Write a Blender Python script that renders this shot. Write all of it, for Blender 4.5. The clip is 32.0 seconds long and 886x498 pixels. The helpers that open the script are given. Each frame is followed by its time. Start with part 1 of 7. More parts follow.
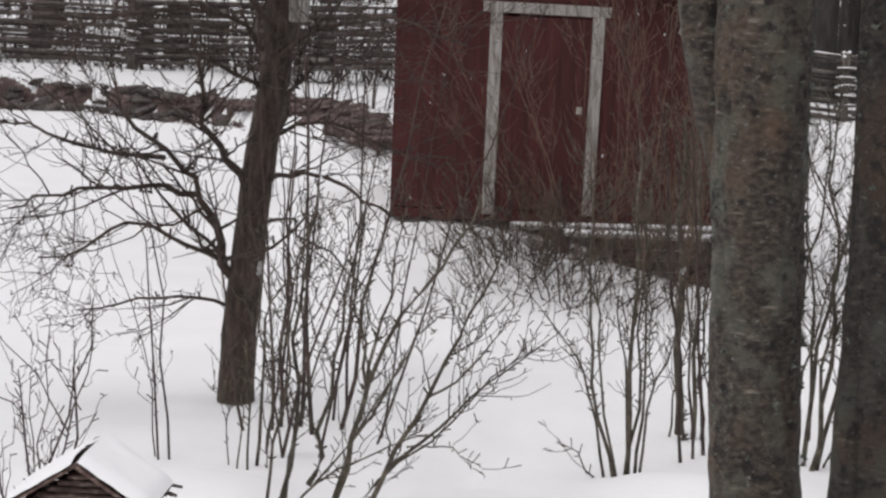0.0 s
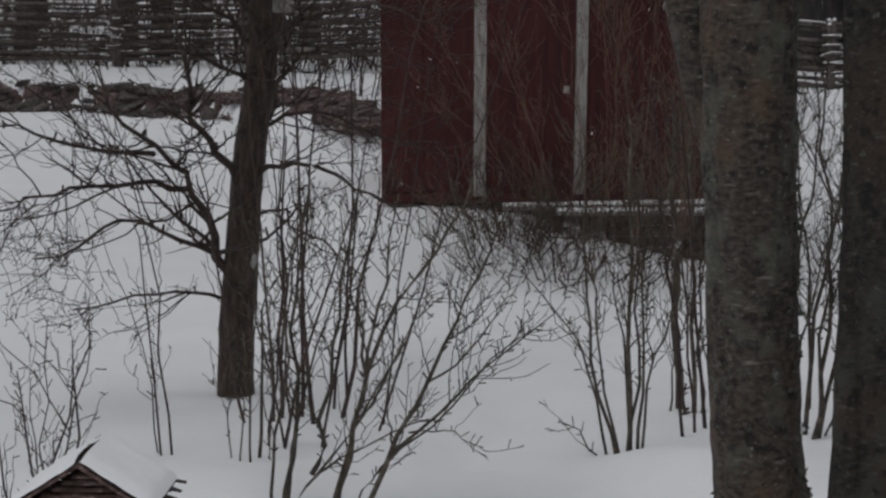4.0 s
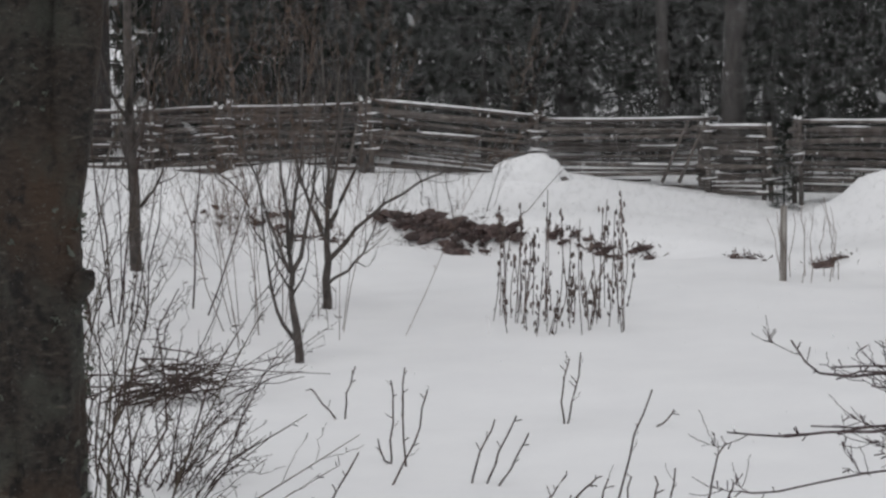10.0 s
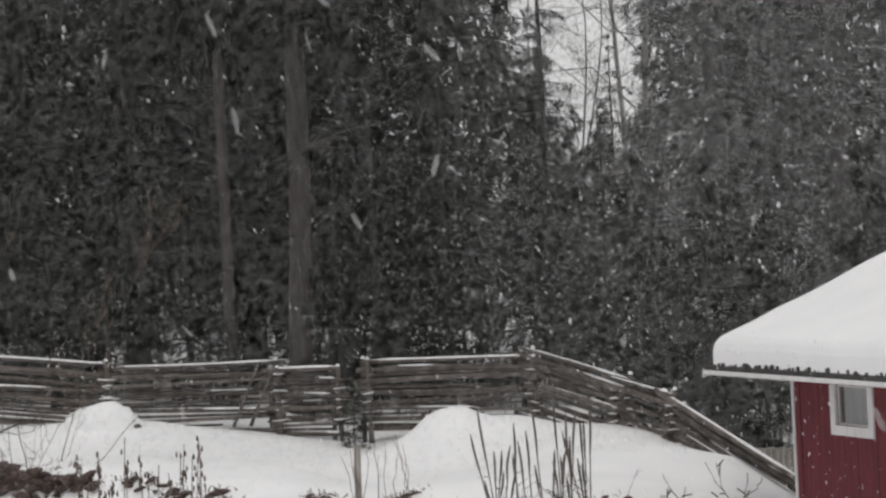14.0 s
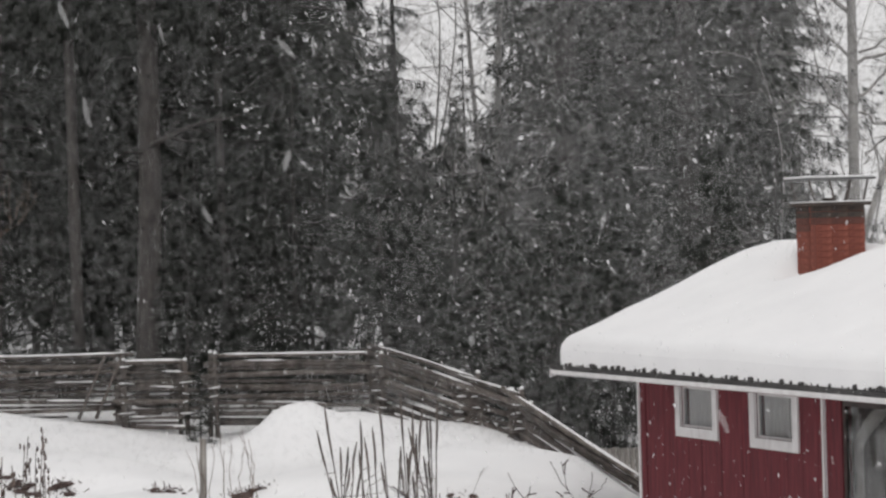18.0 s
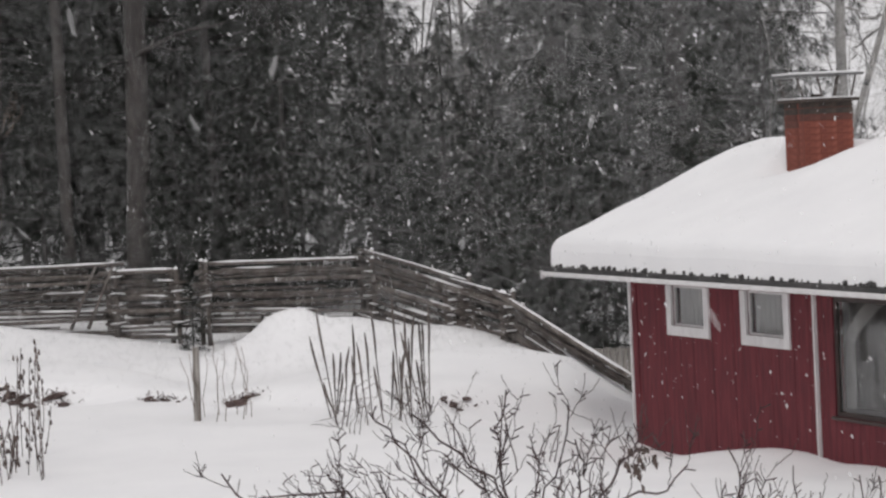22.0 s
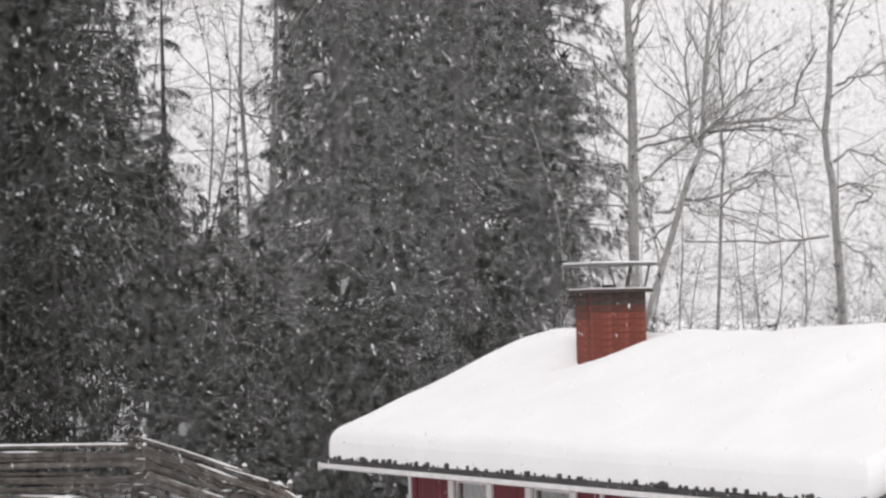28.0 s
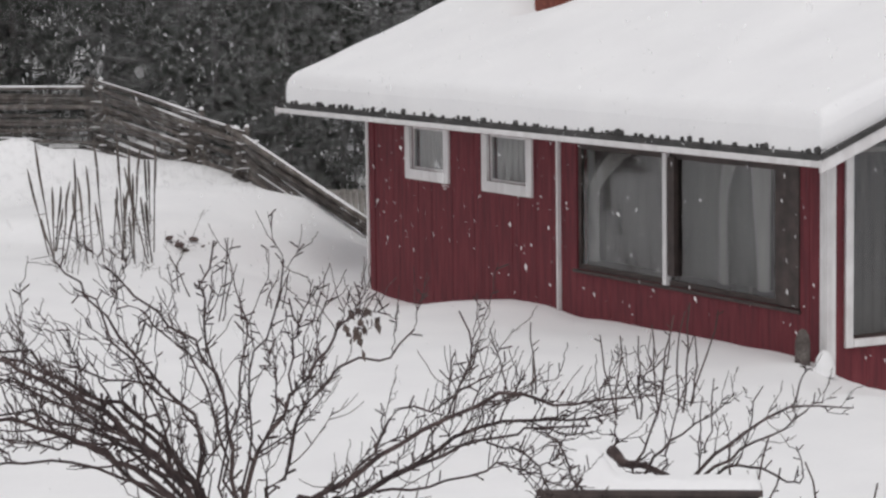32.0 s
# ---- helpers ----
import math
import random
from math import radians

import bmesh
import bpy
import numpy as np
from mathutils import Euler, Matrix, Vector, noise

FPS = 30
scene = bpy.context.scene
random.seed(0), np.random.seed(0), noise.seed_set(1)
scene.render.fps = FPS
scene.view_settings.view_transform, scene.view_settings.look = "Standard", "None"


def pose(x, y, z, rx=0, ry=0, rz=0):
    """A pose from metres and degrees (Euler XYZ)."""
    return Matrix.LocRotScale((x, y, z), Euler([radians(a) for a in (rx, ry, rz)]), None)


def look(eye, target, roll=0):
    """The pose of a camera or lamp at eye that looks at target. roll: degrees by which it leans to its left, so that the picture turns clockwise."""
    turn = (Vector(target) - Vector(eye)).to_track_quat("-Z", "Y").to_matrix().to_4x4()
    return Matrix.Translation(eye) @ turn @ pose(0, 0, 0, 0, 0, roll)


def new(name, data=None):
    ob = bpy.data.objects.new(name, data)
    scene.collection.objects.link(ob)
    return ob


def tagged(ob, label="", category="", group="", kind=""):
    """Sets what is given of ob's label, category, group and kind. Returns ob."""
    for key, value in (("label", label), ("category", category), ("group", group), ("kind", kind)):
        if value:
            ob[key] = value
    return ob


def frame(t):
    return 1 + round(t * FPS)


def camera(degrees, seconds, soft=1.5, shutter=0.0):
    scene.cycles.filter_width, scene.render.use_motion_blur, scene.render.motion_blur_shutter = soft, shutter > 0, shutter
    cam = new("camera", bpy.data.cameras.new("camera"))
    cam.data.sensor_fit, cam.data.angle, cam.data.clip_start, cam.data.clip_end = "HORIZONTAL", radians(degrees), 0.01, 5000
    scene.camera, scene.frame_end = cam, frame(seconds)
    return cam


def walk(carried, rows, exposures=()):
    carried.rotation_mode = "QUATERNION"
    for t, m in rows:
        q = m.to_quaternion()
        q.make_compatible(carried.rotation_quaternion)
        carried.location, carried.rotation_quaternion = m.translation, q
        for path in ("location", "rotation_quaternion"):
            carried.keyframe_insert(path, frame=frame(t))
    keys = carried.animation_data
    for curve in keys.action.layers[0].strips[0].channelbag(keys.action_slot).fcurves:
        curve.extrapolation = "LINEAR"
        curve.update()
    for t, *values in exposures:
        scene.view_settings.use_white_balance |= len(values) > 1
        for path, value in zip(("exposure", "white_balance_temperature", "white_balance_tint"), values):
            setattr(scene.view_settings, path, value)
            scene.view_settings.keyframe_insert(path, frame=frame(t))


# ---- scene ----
cam = camera(19.83, 32.0, soft=2.5)
PATH = [
    (0, (0.000, 0.000, 3.200), (0.236, 9.932, 2.059), 2.23),
    (0.5, (0.000, 0.000, 3.200), (0.114, 9.900, 1.795), 1.86),
    (1, (0.000, 0.000, 3.200), (0.103, 9.877, 1.637), 1.74),
    (1.5, (0.000, 0.000, 3.200), (0.033, 9.841, 1.424), 1.70),
    (2, (0.000, 0.000, 3.200), (0.087, 9.811, 1.266), 1.69),
    (2.5, (0.000, 0.000, 3.200), (0.179, 9.827, 1.354), 1.30),
    (3, (0.000, 0.000, 3.200), (0.192, 9.856, 1.521), 0.89),
    (3.5, (0.000, 0.000, 3.200), (0.183, 9.907, 1.850), 0.07),
    (5.5, (0.000, 0.000, 3.200), (0.546, 9.925, 2.110), -0.31),
    (6, (0.000, 0.000, 3.200), (0.694, 9.918, 2.124), -0.40),
    (6.5, (0.000, 0.000, 3.200), (0.941, 9.897, 2.118), -0.07),
    (7, (0.000, 0.000, 3.200), (0.970, 9.893, 2.108), -0.34),
    (7.5, (0.000, 0.000, 3.200), (1.244, 9.861, 2.096), -0.75),
    (8, (0.000, 0.000, 3.200), (2.016, 9.739, 2.160), -0.88),
    (8.5, (0.000, 0.000, 3.200), (2.311, 9.677, 2.195), -0.91),
    (9, (0.000, 0.000, 3.200), (2.500, 9.635, 2.246), -1.47),
    (9.5, (0.000, 0.000, 3.200), (2.883, 9.534, 2.307), -1.51),
    (10, (0.000, 0.000, 3.200), (3.512, 9.319, 2.298), -1.37),
    (10.5, (0.000, 0.000, 3.200), (4.035, 9.097, 2.216), -0.90),
    (11, (0.000, 0.000, 3.200), (4.220, 9.015, 2.243), -0.63),
    (11.5, (0.000, 0.000, 3.200), (4.312, 8.985, 2.376), -0.94),
    (12, (0.000, 0.000, 3.200), (4.418, 8.964, 2.833), -2.31),
    (12.5, (0.000, 0.000, 3.200), (4.505, 8.926, 3.048), -2.51),
    (13, (0.000, 0.000, 3.200), (4.553, 8.903, 3.110), -2.42),
    (13.5, (0.000, 0.000, 3.200), (4.631, 8.863, 3.130), -2.33),
    (14, (-0.295, -0.327, 3.222), (4.812, 8.270, 3.220), -2.80),
    (14.5, (-0.295, -0.327, 3.222), (5.106, 8.089, 3.264), -3.22),
    (15, (-0.295, -0.327, 3.222), (5.284, 7.971, 3.349), -2.75),
    (15.5, (-0.295, -0.327, 3.222), (5.307, 7.953, 3.447), -2.48),
    (17.5, (-0.295, -0.327, 3.222), (5.272, 7.980, 3.241), -1.51),
    (18, (-0.295, -0.327, 3.222), (5.310, 7.954, 3.184), -1.70),
    (18.5, (-0.295, -0.327, 3.222), (5.387, 7.900, 3.075), -1.35),
    (19, (-0.295, -0.327, 3.222), (5.393, 7.892, 2.931), -1.27),
    (19.5, (-0.295, -0.327, 3.222), (5.460, 7.831, 2.650), -1.10),
    (20, (-0.295, -0.327, 3.222), (5.498, 7.797, 2.552), -0.96),
    (20.5, (-0.295, -0.327, 3.222), (5.419, 7.863, 2.711), -0.97),
    (21, (-0.295, -0.327, 3.222), (5.395, 7.882, 2.739), -1.17),
    (21.5, (-0.295, -0.327, 3.222), (5.304, 7.943, 2.720), -1.85),
    (22, (-0.295, -0.327, 3.222), (5.327, 7.932, 2.803), -2.81),
    (22.5, (-0.295, -0.327, 3.222), (5.355, 7.923, 3.143), -3.16),
    (23, (-0.295, -0.327, 3.222), (5.484, 7.834, 3.257), -1.99),
    (23.5, (-0.295, -0.327, 3.222), (5.488, 7.830, 3.348), -1.67),
    (24, (-0.295, -0.327, 3.222), (5.451, 7.855, 3.424), -2.28),
    (24.5, (0.608, 0.675, 3.155), (6.382, 8.832, 3.526), -2.47),
    (26.5, (0.608, 0.675, 3.155), (6.456, 8.779, 3.528), -1.39),
    (27, (0.608, 0.675, 3.155), (6.636, 8.644, 3.568), -0.99),
    (27.5, (0.608, 0.675, 3.155), (6.804, 8.517, 3.509), -1.34),
    (28, (0.608, 0.675, 3.155), (6.910, 8.434, 3.458), -1.33),
    (28.5, (0.608, 0.675, 3.155), (6.920, 8.430, 3.292), -1.48),
    (29, (0.608, 0.675, 3.155), (6.996, 8.368, 3.021), -1.26),
    (29.5, (0.608, 0.675, 3.155), (7.089, 8.279, 2.729), -0.74),
    (30, (0.608, 0.675, 3.155), (7.213, 8.165, 2.623), -0.26),
    (30.5, (0.608, 0.675, 3.155), (7.306, 8.075, 2.535), -0.63),
    (31, (0.608, 0.675, 3.155), (7.170, 8.181, 2.374), -0.77),
    (31.5, (0.608, 0.675, 3.155), (7.031, 8.281, 2.205), -0.86),
    (32, (0.608, 0.675, 3.155), (6.986, 8.300, 2.063), -0.73),
]
EXPOSURES = [(0, 0.10, 6500, 13), (0.5, -0.22, 6450, 12), (1, -0.49, 6300, 11), (2, -0.64, 6250, 10), (3, -0.88, 6250, 10), (6, -0.86, 6250, 11), (7, -0.64, 6250, 11), (8, -0.40, 6200, 11), (9, -0.40, 6250, 11), (11, -0.32, 6500, 10), (13, -0.44, 6600, 10), (14, -0.15, 6600, 10), (15, -0.06, 6700, 10), (18, -0.05, 6600, 11), (20, -0.05, 6500, 12), (23, -0.1, 6650, 13), (24.5, -0.1, 6750, 13), (26.5, 0.23, 6700, 13), (28, 0.25, 6600, 13), (30, -0.11, 6500, 13), (32, -0.11, 6500, 12)]

walk(cam, [(t, look(eye, target, roll)) for t, eye, target, roll in PATH], exposures=EXPOSURES)

# ---- world: flat overcast daylight in falling snow ----
world = bpy.data.worlds.new("overcast_sky")
scene.world = world
world.use_nodes = True
wn, wl = world.node_tree.nodes, world.node_tree.links
sky = wn.new("ShaderNodeTexSky")
sky.sky_type, sky.sun_disc = "NISHITA", False
sky.sun_elevation, sky.sun_rotation = radians(58), radians(227)
sky.air_density, sky.dust_density, sky.ozone_density = 1.0, 4.0, 1.0
grey = wn.new("ShaderNodeHueSaturation")
grey.inputs["Saturation"].default_value = 0.12
wl.new(sky.outputs[0], grey.inputs["Color"])
cloud = wn.new("ShaderNodeMix")
cloud.data_type = "RGBA"
cloud.inputs["Factor"].default_value = 0.88
cloud.inputs[7].default_value = (6.7, 6.72, 6.8, 1)
wl.new(grey.outputs[0], cloud.inputs[6])
wl.new(cloud.outputs[2], wn["Background"].inputs["Color"])
wn["Background"].inputs["Strength"].default_value = 0.1145
sun = new("sun", bpy.data.lights.new("sun", "SUN"))
sun.data.energy, sun.data.angle, sun.data.color = 0.62, radians(25), (1.0, 0.98, 0.95)
sun.matrix_world = look((0, 0, 60), (26, 24, 0))


# ---- materials ----
def material(name, rough=0.8, metal=0.0):
    m = bpy.data.materials.new(name)
    m.use_nodes = True
    b = m.node_tree.nodes["Principled BSDF"]
    b.inputs["Roughness"].default_value, b.inputs["Metallic"].default_value = rough, metal
    return m, m.node_tree.nodes, m.node_tree.links, b


def surface(name, stops, scale=(1, 1, 1), size=6.0, detail=8.0, rough=0.85, bump=0.3, grain=40.0, spread=0.06, metal=0.0, depth=0.01):
    """A worn surface: a colour ramp over stretched noise, a fine grain, per-object shade and relief."""
    m, n, l, b = material(name, rough, metal)
    co = n.new("ShaderNodeTexCoord")
    mp = n.new("ShaderNodeMapping")
    mp.inputs["Scale"].default_value = scale
    l.new(co.outputs["Object"], mp.inputs[0])
    big, fine = n.new("ShaderNodeTexNoise"), n.new("ShaderNodeTexNoise")
    big.inputs["Scale"].default_value, big.inputs["Detail"].default_value = size, detail
    fine.inputs["Scale"].default_value, fine.inputs["Detail"].default_value = grain, 4.0
    l.new(mp.outputs[0], big.inputs[0]), l.new(mp.outputs[0], fine.inputs[0])
    mix = n.new("ShaderNodeMath")
    mix.operation = "MULTIPLY_ADD"
    mix.inputs[1].default_value, mix.inputs[2].default_value = 0.35, -0.175
    l.new(fine.outputs[0], mix.inputs[0])
    add = n.new("ShaderNodeMath")
    l.new(big.outputs[0], add.inputs[0]), l.new(mix.outputs[0], add.inputs[1])
    ramp = n.new("ShaderNodeValToRGB")
    while len(ramp.color_ramp.elements) < len(stops):
        ramp.color_ramp.elements.new(0.5)
    for e, (at, c) in zip(ramp.color_ramp.elements, stops):
        e.position, e.color = at, (*c, 1)
    l.new(add.outputs[0], ramp.inputs[0])
    info, hsv, va = n.new("ShaderNodeObjectInfo"), n.new("ShaderNodeHueSaturation"), n.new("ShaderNodeMath")
    va.operation = "MULTIPLY_ADD"
    va.inputs[1].default_value, va.inputs[2].default_value = 2 * spread, 1 - spread
    l.new(info.outputs["Random"], va.inputs[0])
    l.new(va.outputs[0], hsv.inputs["Value"]), l.new(ramp.outputs[0], hsv.inputs["Color"])
    l.new(hsv.outputs[0], b.inputs["Base Color"])
    bu = n.new("ShaderNodeBump")
    bu.inputs["Strength"].default_value, bu.inputs["Distance"].default_value = bump, depth
    l.new(add.outputs[0], bu.inputs["Height"]), l.new(bu.outputs[0], b.inputs["Normal"])
    return m


SNOW = surface("snow", [(0.3, (0.85, 0.85, 0.86)), (0.7, (0.90, 0.90, 0.905))], size=1.2, grain=30, rough=0.7, bump=0.16, depth=0.03, spread=0.0)
RED = surface("red_painted_boards", [(0.25, (0.085, 0.014, 0.020)), (0.55, (0.140, 0.021, 0.029)), (0.8, (0.175, 0.034, 0.041))], scale=(6, 6, 0.7), size=3, grain=30, rough=0.8, spread=0.035)
SHED_RED = surface("faded_red_boards", [(0.25, (0.027, 0.006, 0.0055)), (0.55, (0.055, 0.0095, 0.009)), (0.8, (0.074, 0.021, 0.018))], scale=(6, 6, 0.6), size=3, grain=30, rough=0.9, spread=0.07)
WHITE = surface("white_painted_wood", [(0.3, (0.62, 0.60, 0.60)), (0.7, (0.78, 0.77, 0.77))], scale=(3, 3, 1), size=4, rough=0.55, bump=0.1)
GREYWOOD = surface("weathered_grey_wood", [(0.25, (0.10, 0.09, 0.08)), (0.5, (0.27, 0.25, 0.23)), (0.75, (0.44, 0.42, 0.39))], scale=(8, 8, 0.8), size=4, grain=40, rough=0.9)
FENCEWOOD = surface("old_fence_wood", [(0.3, (0.042, 0.034, 0.030)), (0.55, (0.10, 0.085, 0.076)), (0.8, (0.19, 0.17, 0.155))], scale=(1, 1, 1), size=5, rough=0.95, spread=0.3)
BARK = surface("dark_bark", [(0.3, (0.022, 0.017, 0.014)), (0.55, (0.055, 0.045, 0.038)), (0.8, (0.11, 0.095, 0.08))], scale=(3, 3, 0.8), size=6, rough=0.95, spread=0.15, bump=0.7)
TWIG = surface("twig_bark", [(0.3, (0.03, 0.02, 0.018)), (0.7, (0.075, 0.05, 0.042))], size=8, rough=0.9, spread=0.2)
SPRUCEBARK = surface("spruce_bark", [(0.3, (0.010, 0.009, 0.008)), (0.7, (0.026, 0.023, 0.020))], scale=(3, 3, 0.8), size=6, rough=0.95)
NEEDLE = surface("spruce_needles", [(0.3, (0.0115, 0.0160, 0.0105)), (0.6, (0.0155, 0.0200, 0.0137)), (0.85, (0.021, 0.0255, 0.0185))], size=1.5, grain=20, rough=0.9, spread=0.08, bump=0.0)
nn, nl = NEEDLE.node_tree.nodes, NEEDLE.node_tree.links
thin, both = nn.new("ShaderNodeBsdfTranslucent"), nn.new("ShaderNodeMixShader")
nl.new(nn["Principled BSDF"].inputs["Base Color"].links[0].from_socket, thin.inputs[0])
both.inputs[0].default_value = 0.6
nl.new(nn["Principled BSDF"].outputs[0], both.inputs[1]), nl.new(thin.outputs[0], both.inputs[2])
nl.new(both.outputs[0], nn["Material Output"].inputs["Surface"])
TILE = surface("dark_roof_tile", [(0.3, (0.03, 0.03, 0.03)), (0.7, (0.075, 0.072, 0.07))], size=5, rough=0.8)
BRICK = surface("red_brick", [(0.3, (0.13, 0.036, 0.026)), (0.6, (0.215, 0.062, 0.042)), (0.8, (0.28, 0.10, 0.07))], size=9, rough=0.9, spread=0.05)
STAINED = surface("smoke_stained_brick", [(0.3, (0.075, 0.03, 0.024)), (0.7, (0.13, 0.05, 0.038))], size=9, rough=0.9)
SOOT = surface("sooty_brick", [(0.3, (0.03, 0.026, 0.024)), (0.7, (0.08, 0.06, 0.05))], size=9, rough=0.9)
MORTAR = surface("mortar", [(0.3, (0.15, 0.046, 0.034)), (0.7, (0.22, 0.070, 0.050))], size=12, rough=0.95)
ZINC = surface("weathered_sheet_metal", [(0.3, (0.12, 0.12, 0.12)), (0.7, (0.25, 0.25, 0.25))], size=6, rough=0.5, metal=0.7)
BEIGE = surface("beige_door_paint", [(0.3, (0.50, 0.42, 0.25)), (0.7, (0.58, 0.50, 0.31))], scale=(2, 2, 0.6), size=3, rough=0.55, bump=0.08)
DARKFRAME = surface("dark_window_frame", [(0.3, (0.03, 0.022, 0.02)), (0.7, (0.07, 0.05, 0.045))], size=8, rough=0.6)
BROWNMETAL = surface("brown_metal", [(0.3, (0.05, 0.042, 0.036)), (0.7, (0.12, 0.10, 0.09))], size=8, rough=0.6)
CURTAIN = surface("pale_curtain", [(0.3, (0.38, 0.38, 0.37)), (0.7, (0.5, 0.5, 0.48))], scale=(10, 10, 0.6), size=3, rough=0.9)
NET = surface("grey_net_curtain", [(0.3, (0.13, 0.13, 0.13)), (0.7, (0.215, 0.215, 0.21))], scale=(8, 8, 0.5), size=3, rough=0.95)
ROOM = surface("room_wall", [(0.3, (0.36, 0.35, 0.33)), (0.7, (0.46, 0.45, 0.43))], size=2, rough=0.9)
STONE = surface("garden_stone", [(0.3, (0.035, 0.028, 0.026)), (0.55, (0.085, 0.072, 0.066)), (0.8, (0.20, 0.185, 0.175))], size=5, rough=0.95, spread=0.4, bump=0.6)
SOIL = surface("bare_soil", [(0.3, (0.036, 0.025, 0.023)), (0.5, (0.088, 0.058, 0.053)), (0.62, (0.135, 0.098, 0.09)), (0.75, (0.34, 0.31, 0.30))], size=5, rough=0.95, spread=0.3)

OLIVETWIG = surface("olive_twig_bark", [(0.3, (0.030, 0.024, 0.018)), (0.55, (0.075, 0.062, 0.046)), (0.8, (0.17, 0.15, 0.115))], size=14, rough=0.9, spread=0.25)
DARKPLANK = surface("dark_brown_plank", [(0.3, (0.032, 0.018, 0.016)), (0.7, (0.095, 0.056, 0.047))], scale=(0.6, 4, 4), size=9, rough=0.9)
YELLOWWOOD = surface("yellowed_wood", [(0.3, (0.12, 0.08, 0.045)), (0.7, (0.26, 0.19, 0.115))], scale=(0.6, 4, 4), size=9, rough=0.8)
TANTWIG = surface("tan_twig_bark", [(0.3, (0.07, 0.045, 0.032)), (0.7, (0.16, 0.105, 0.075))], size=8, rough=0.9, spread=0.2)
APPLEBARK = surface("apple_bark", [(0.3, (0.03, 0.02, 0.02)), (0.6, (0.075, 0.052, 0.05)), (0.85, (0.14, 0.11, 0.10))], size=10, rough=0.9, spread=0.15)
SAPBARK = surface("sapling_bark", [(0.3, (0.042, 0.036, 0.033)), (0.7, (0.12, 0.105, 0.095))], size=9, rough=0.9, spread=0.1)
DRYLEAF = surface("dry_brown_leaves", [(0.3, (0.055, 0.042, 0.037)), (0.7, (0.15, 0.115, 0.10))], size=10, rough=0.95, spread=0.3)
DRYSTALK = surface("dry_stalks", [(0.3, (0.06, 0.05, 0.045)), (0.7, (0.16, 0.135, 0.12))], size=10, rough=0.95, spread=0.3)
STUMPWOOD = surface("weathered_stump", [(0.3, (0.025, 0.014, 0.012)), (0.45, (0.075, 0.044, 0.038)), (0.6, (0.12, 0.08, 0.07)), (0.75, (0.17, 0.135, 0.125))], scale=(2.2, 2.2, 0.6), size=5, grain=18, rough=0.9, bump=0.8)
PALEWOOD = surface("pale_bare_wood", [(0.3, (0.055, 0.036, 0.030)), (0.48, (0.19, 0.15, 0.135)), (0.75, (0.34, 0.30, 0.28))], scale=(2, 2, 0.6), size=14, rough=0.8)
LOGWOOD = surface("brown_log_wood", [(0.3, (0.030, 0.016, 0.014)), (0.55, (0.10, 0.062, 0.052)), (0.75, (0.32, 0.26, 0.23))], scale=(1.5, 1.5, 4), size=16, rough=0.9, spread=0.25)
LICHEN = surface("lichen", [(0.3, (0.05, 0.055, 0.045)), (0.7, (0.14, 0.15, 0.125))], size=12, rough=0.95)
PINEBARK = surface("pine_bark", [(0.3, (0.022, 0.019, 0.017)), (0.6, (0.046, 0.040, 0.037)), (0.8, (0.08, 0.073, 0.066))], scale=(3, 3, 0.6), size=5, rough=0.95, spread=0.15)
GREYBARK = surface("grey_tree_bark", [(0.3, (0.19, 0.183, 0.176)), (0.7, (0.40, 0.39, 0.375))], scale=(2, 2, 0.7), size=5, rough=0.95, spread=0.15)


def flake_or_haze(name, opacity):
    """Blurred falling flakes, or sheets that imitate haze: white, and thin enough to see through."""
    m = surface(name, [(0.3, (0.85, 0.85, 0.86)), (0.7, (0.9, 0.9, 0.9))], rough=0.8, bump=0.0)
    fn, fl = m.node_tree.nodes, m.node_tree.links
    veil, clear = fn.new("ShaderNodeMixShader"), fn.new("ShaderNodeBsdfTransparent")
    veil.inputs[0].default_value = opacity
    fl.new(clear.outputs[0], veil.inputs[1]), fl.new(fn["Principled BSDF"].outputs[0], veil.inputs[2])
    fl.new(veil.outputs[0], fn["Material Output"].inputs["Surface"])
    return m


SNOWFLAKE = flake_or_haze("snowflakes", 0.62)
# two nearly clear whites that imitate haze
COTTAGEHAZE = flake_or_haze("cottage_haze_sheets", 0.03)
SPRUCEHAZE = flake_or_haze("spruce_haze_sheets", 0.020)
NEARFLAKE = flake_or_haze("blurred_snowflakes", 0.2)

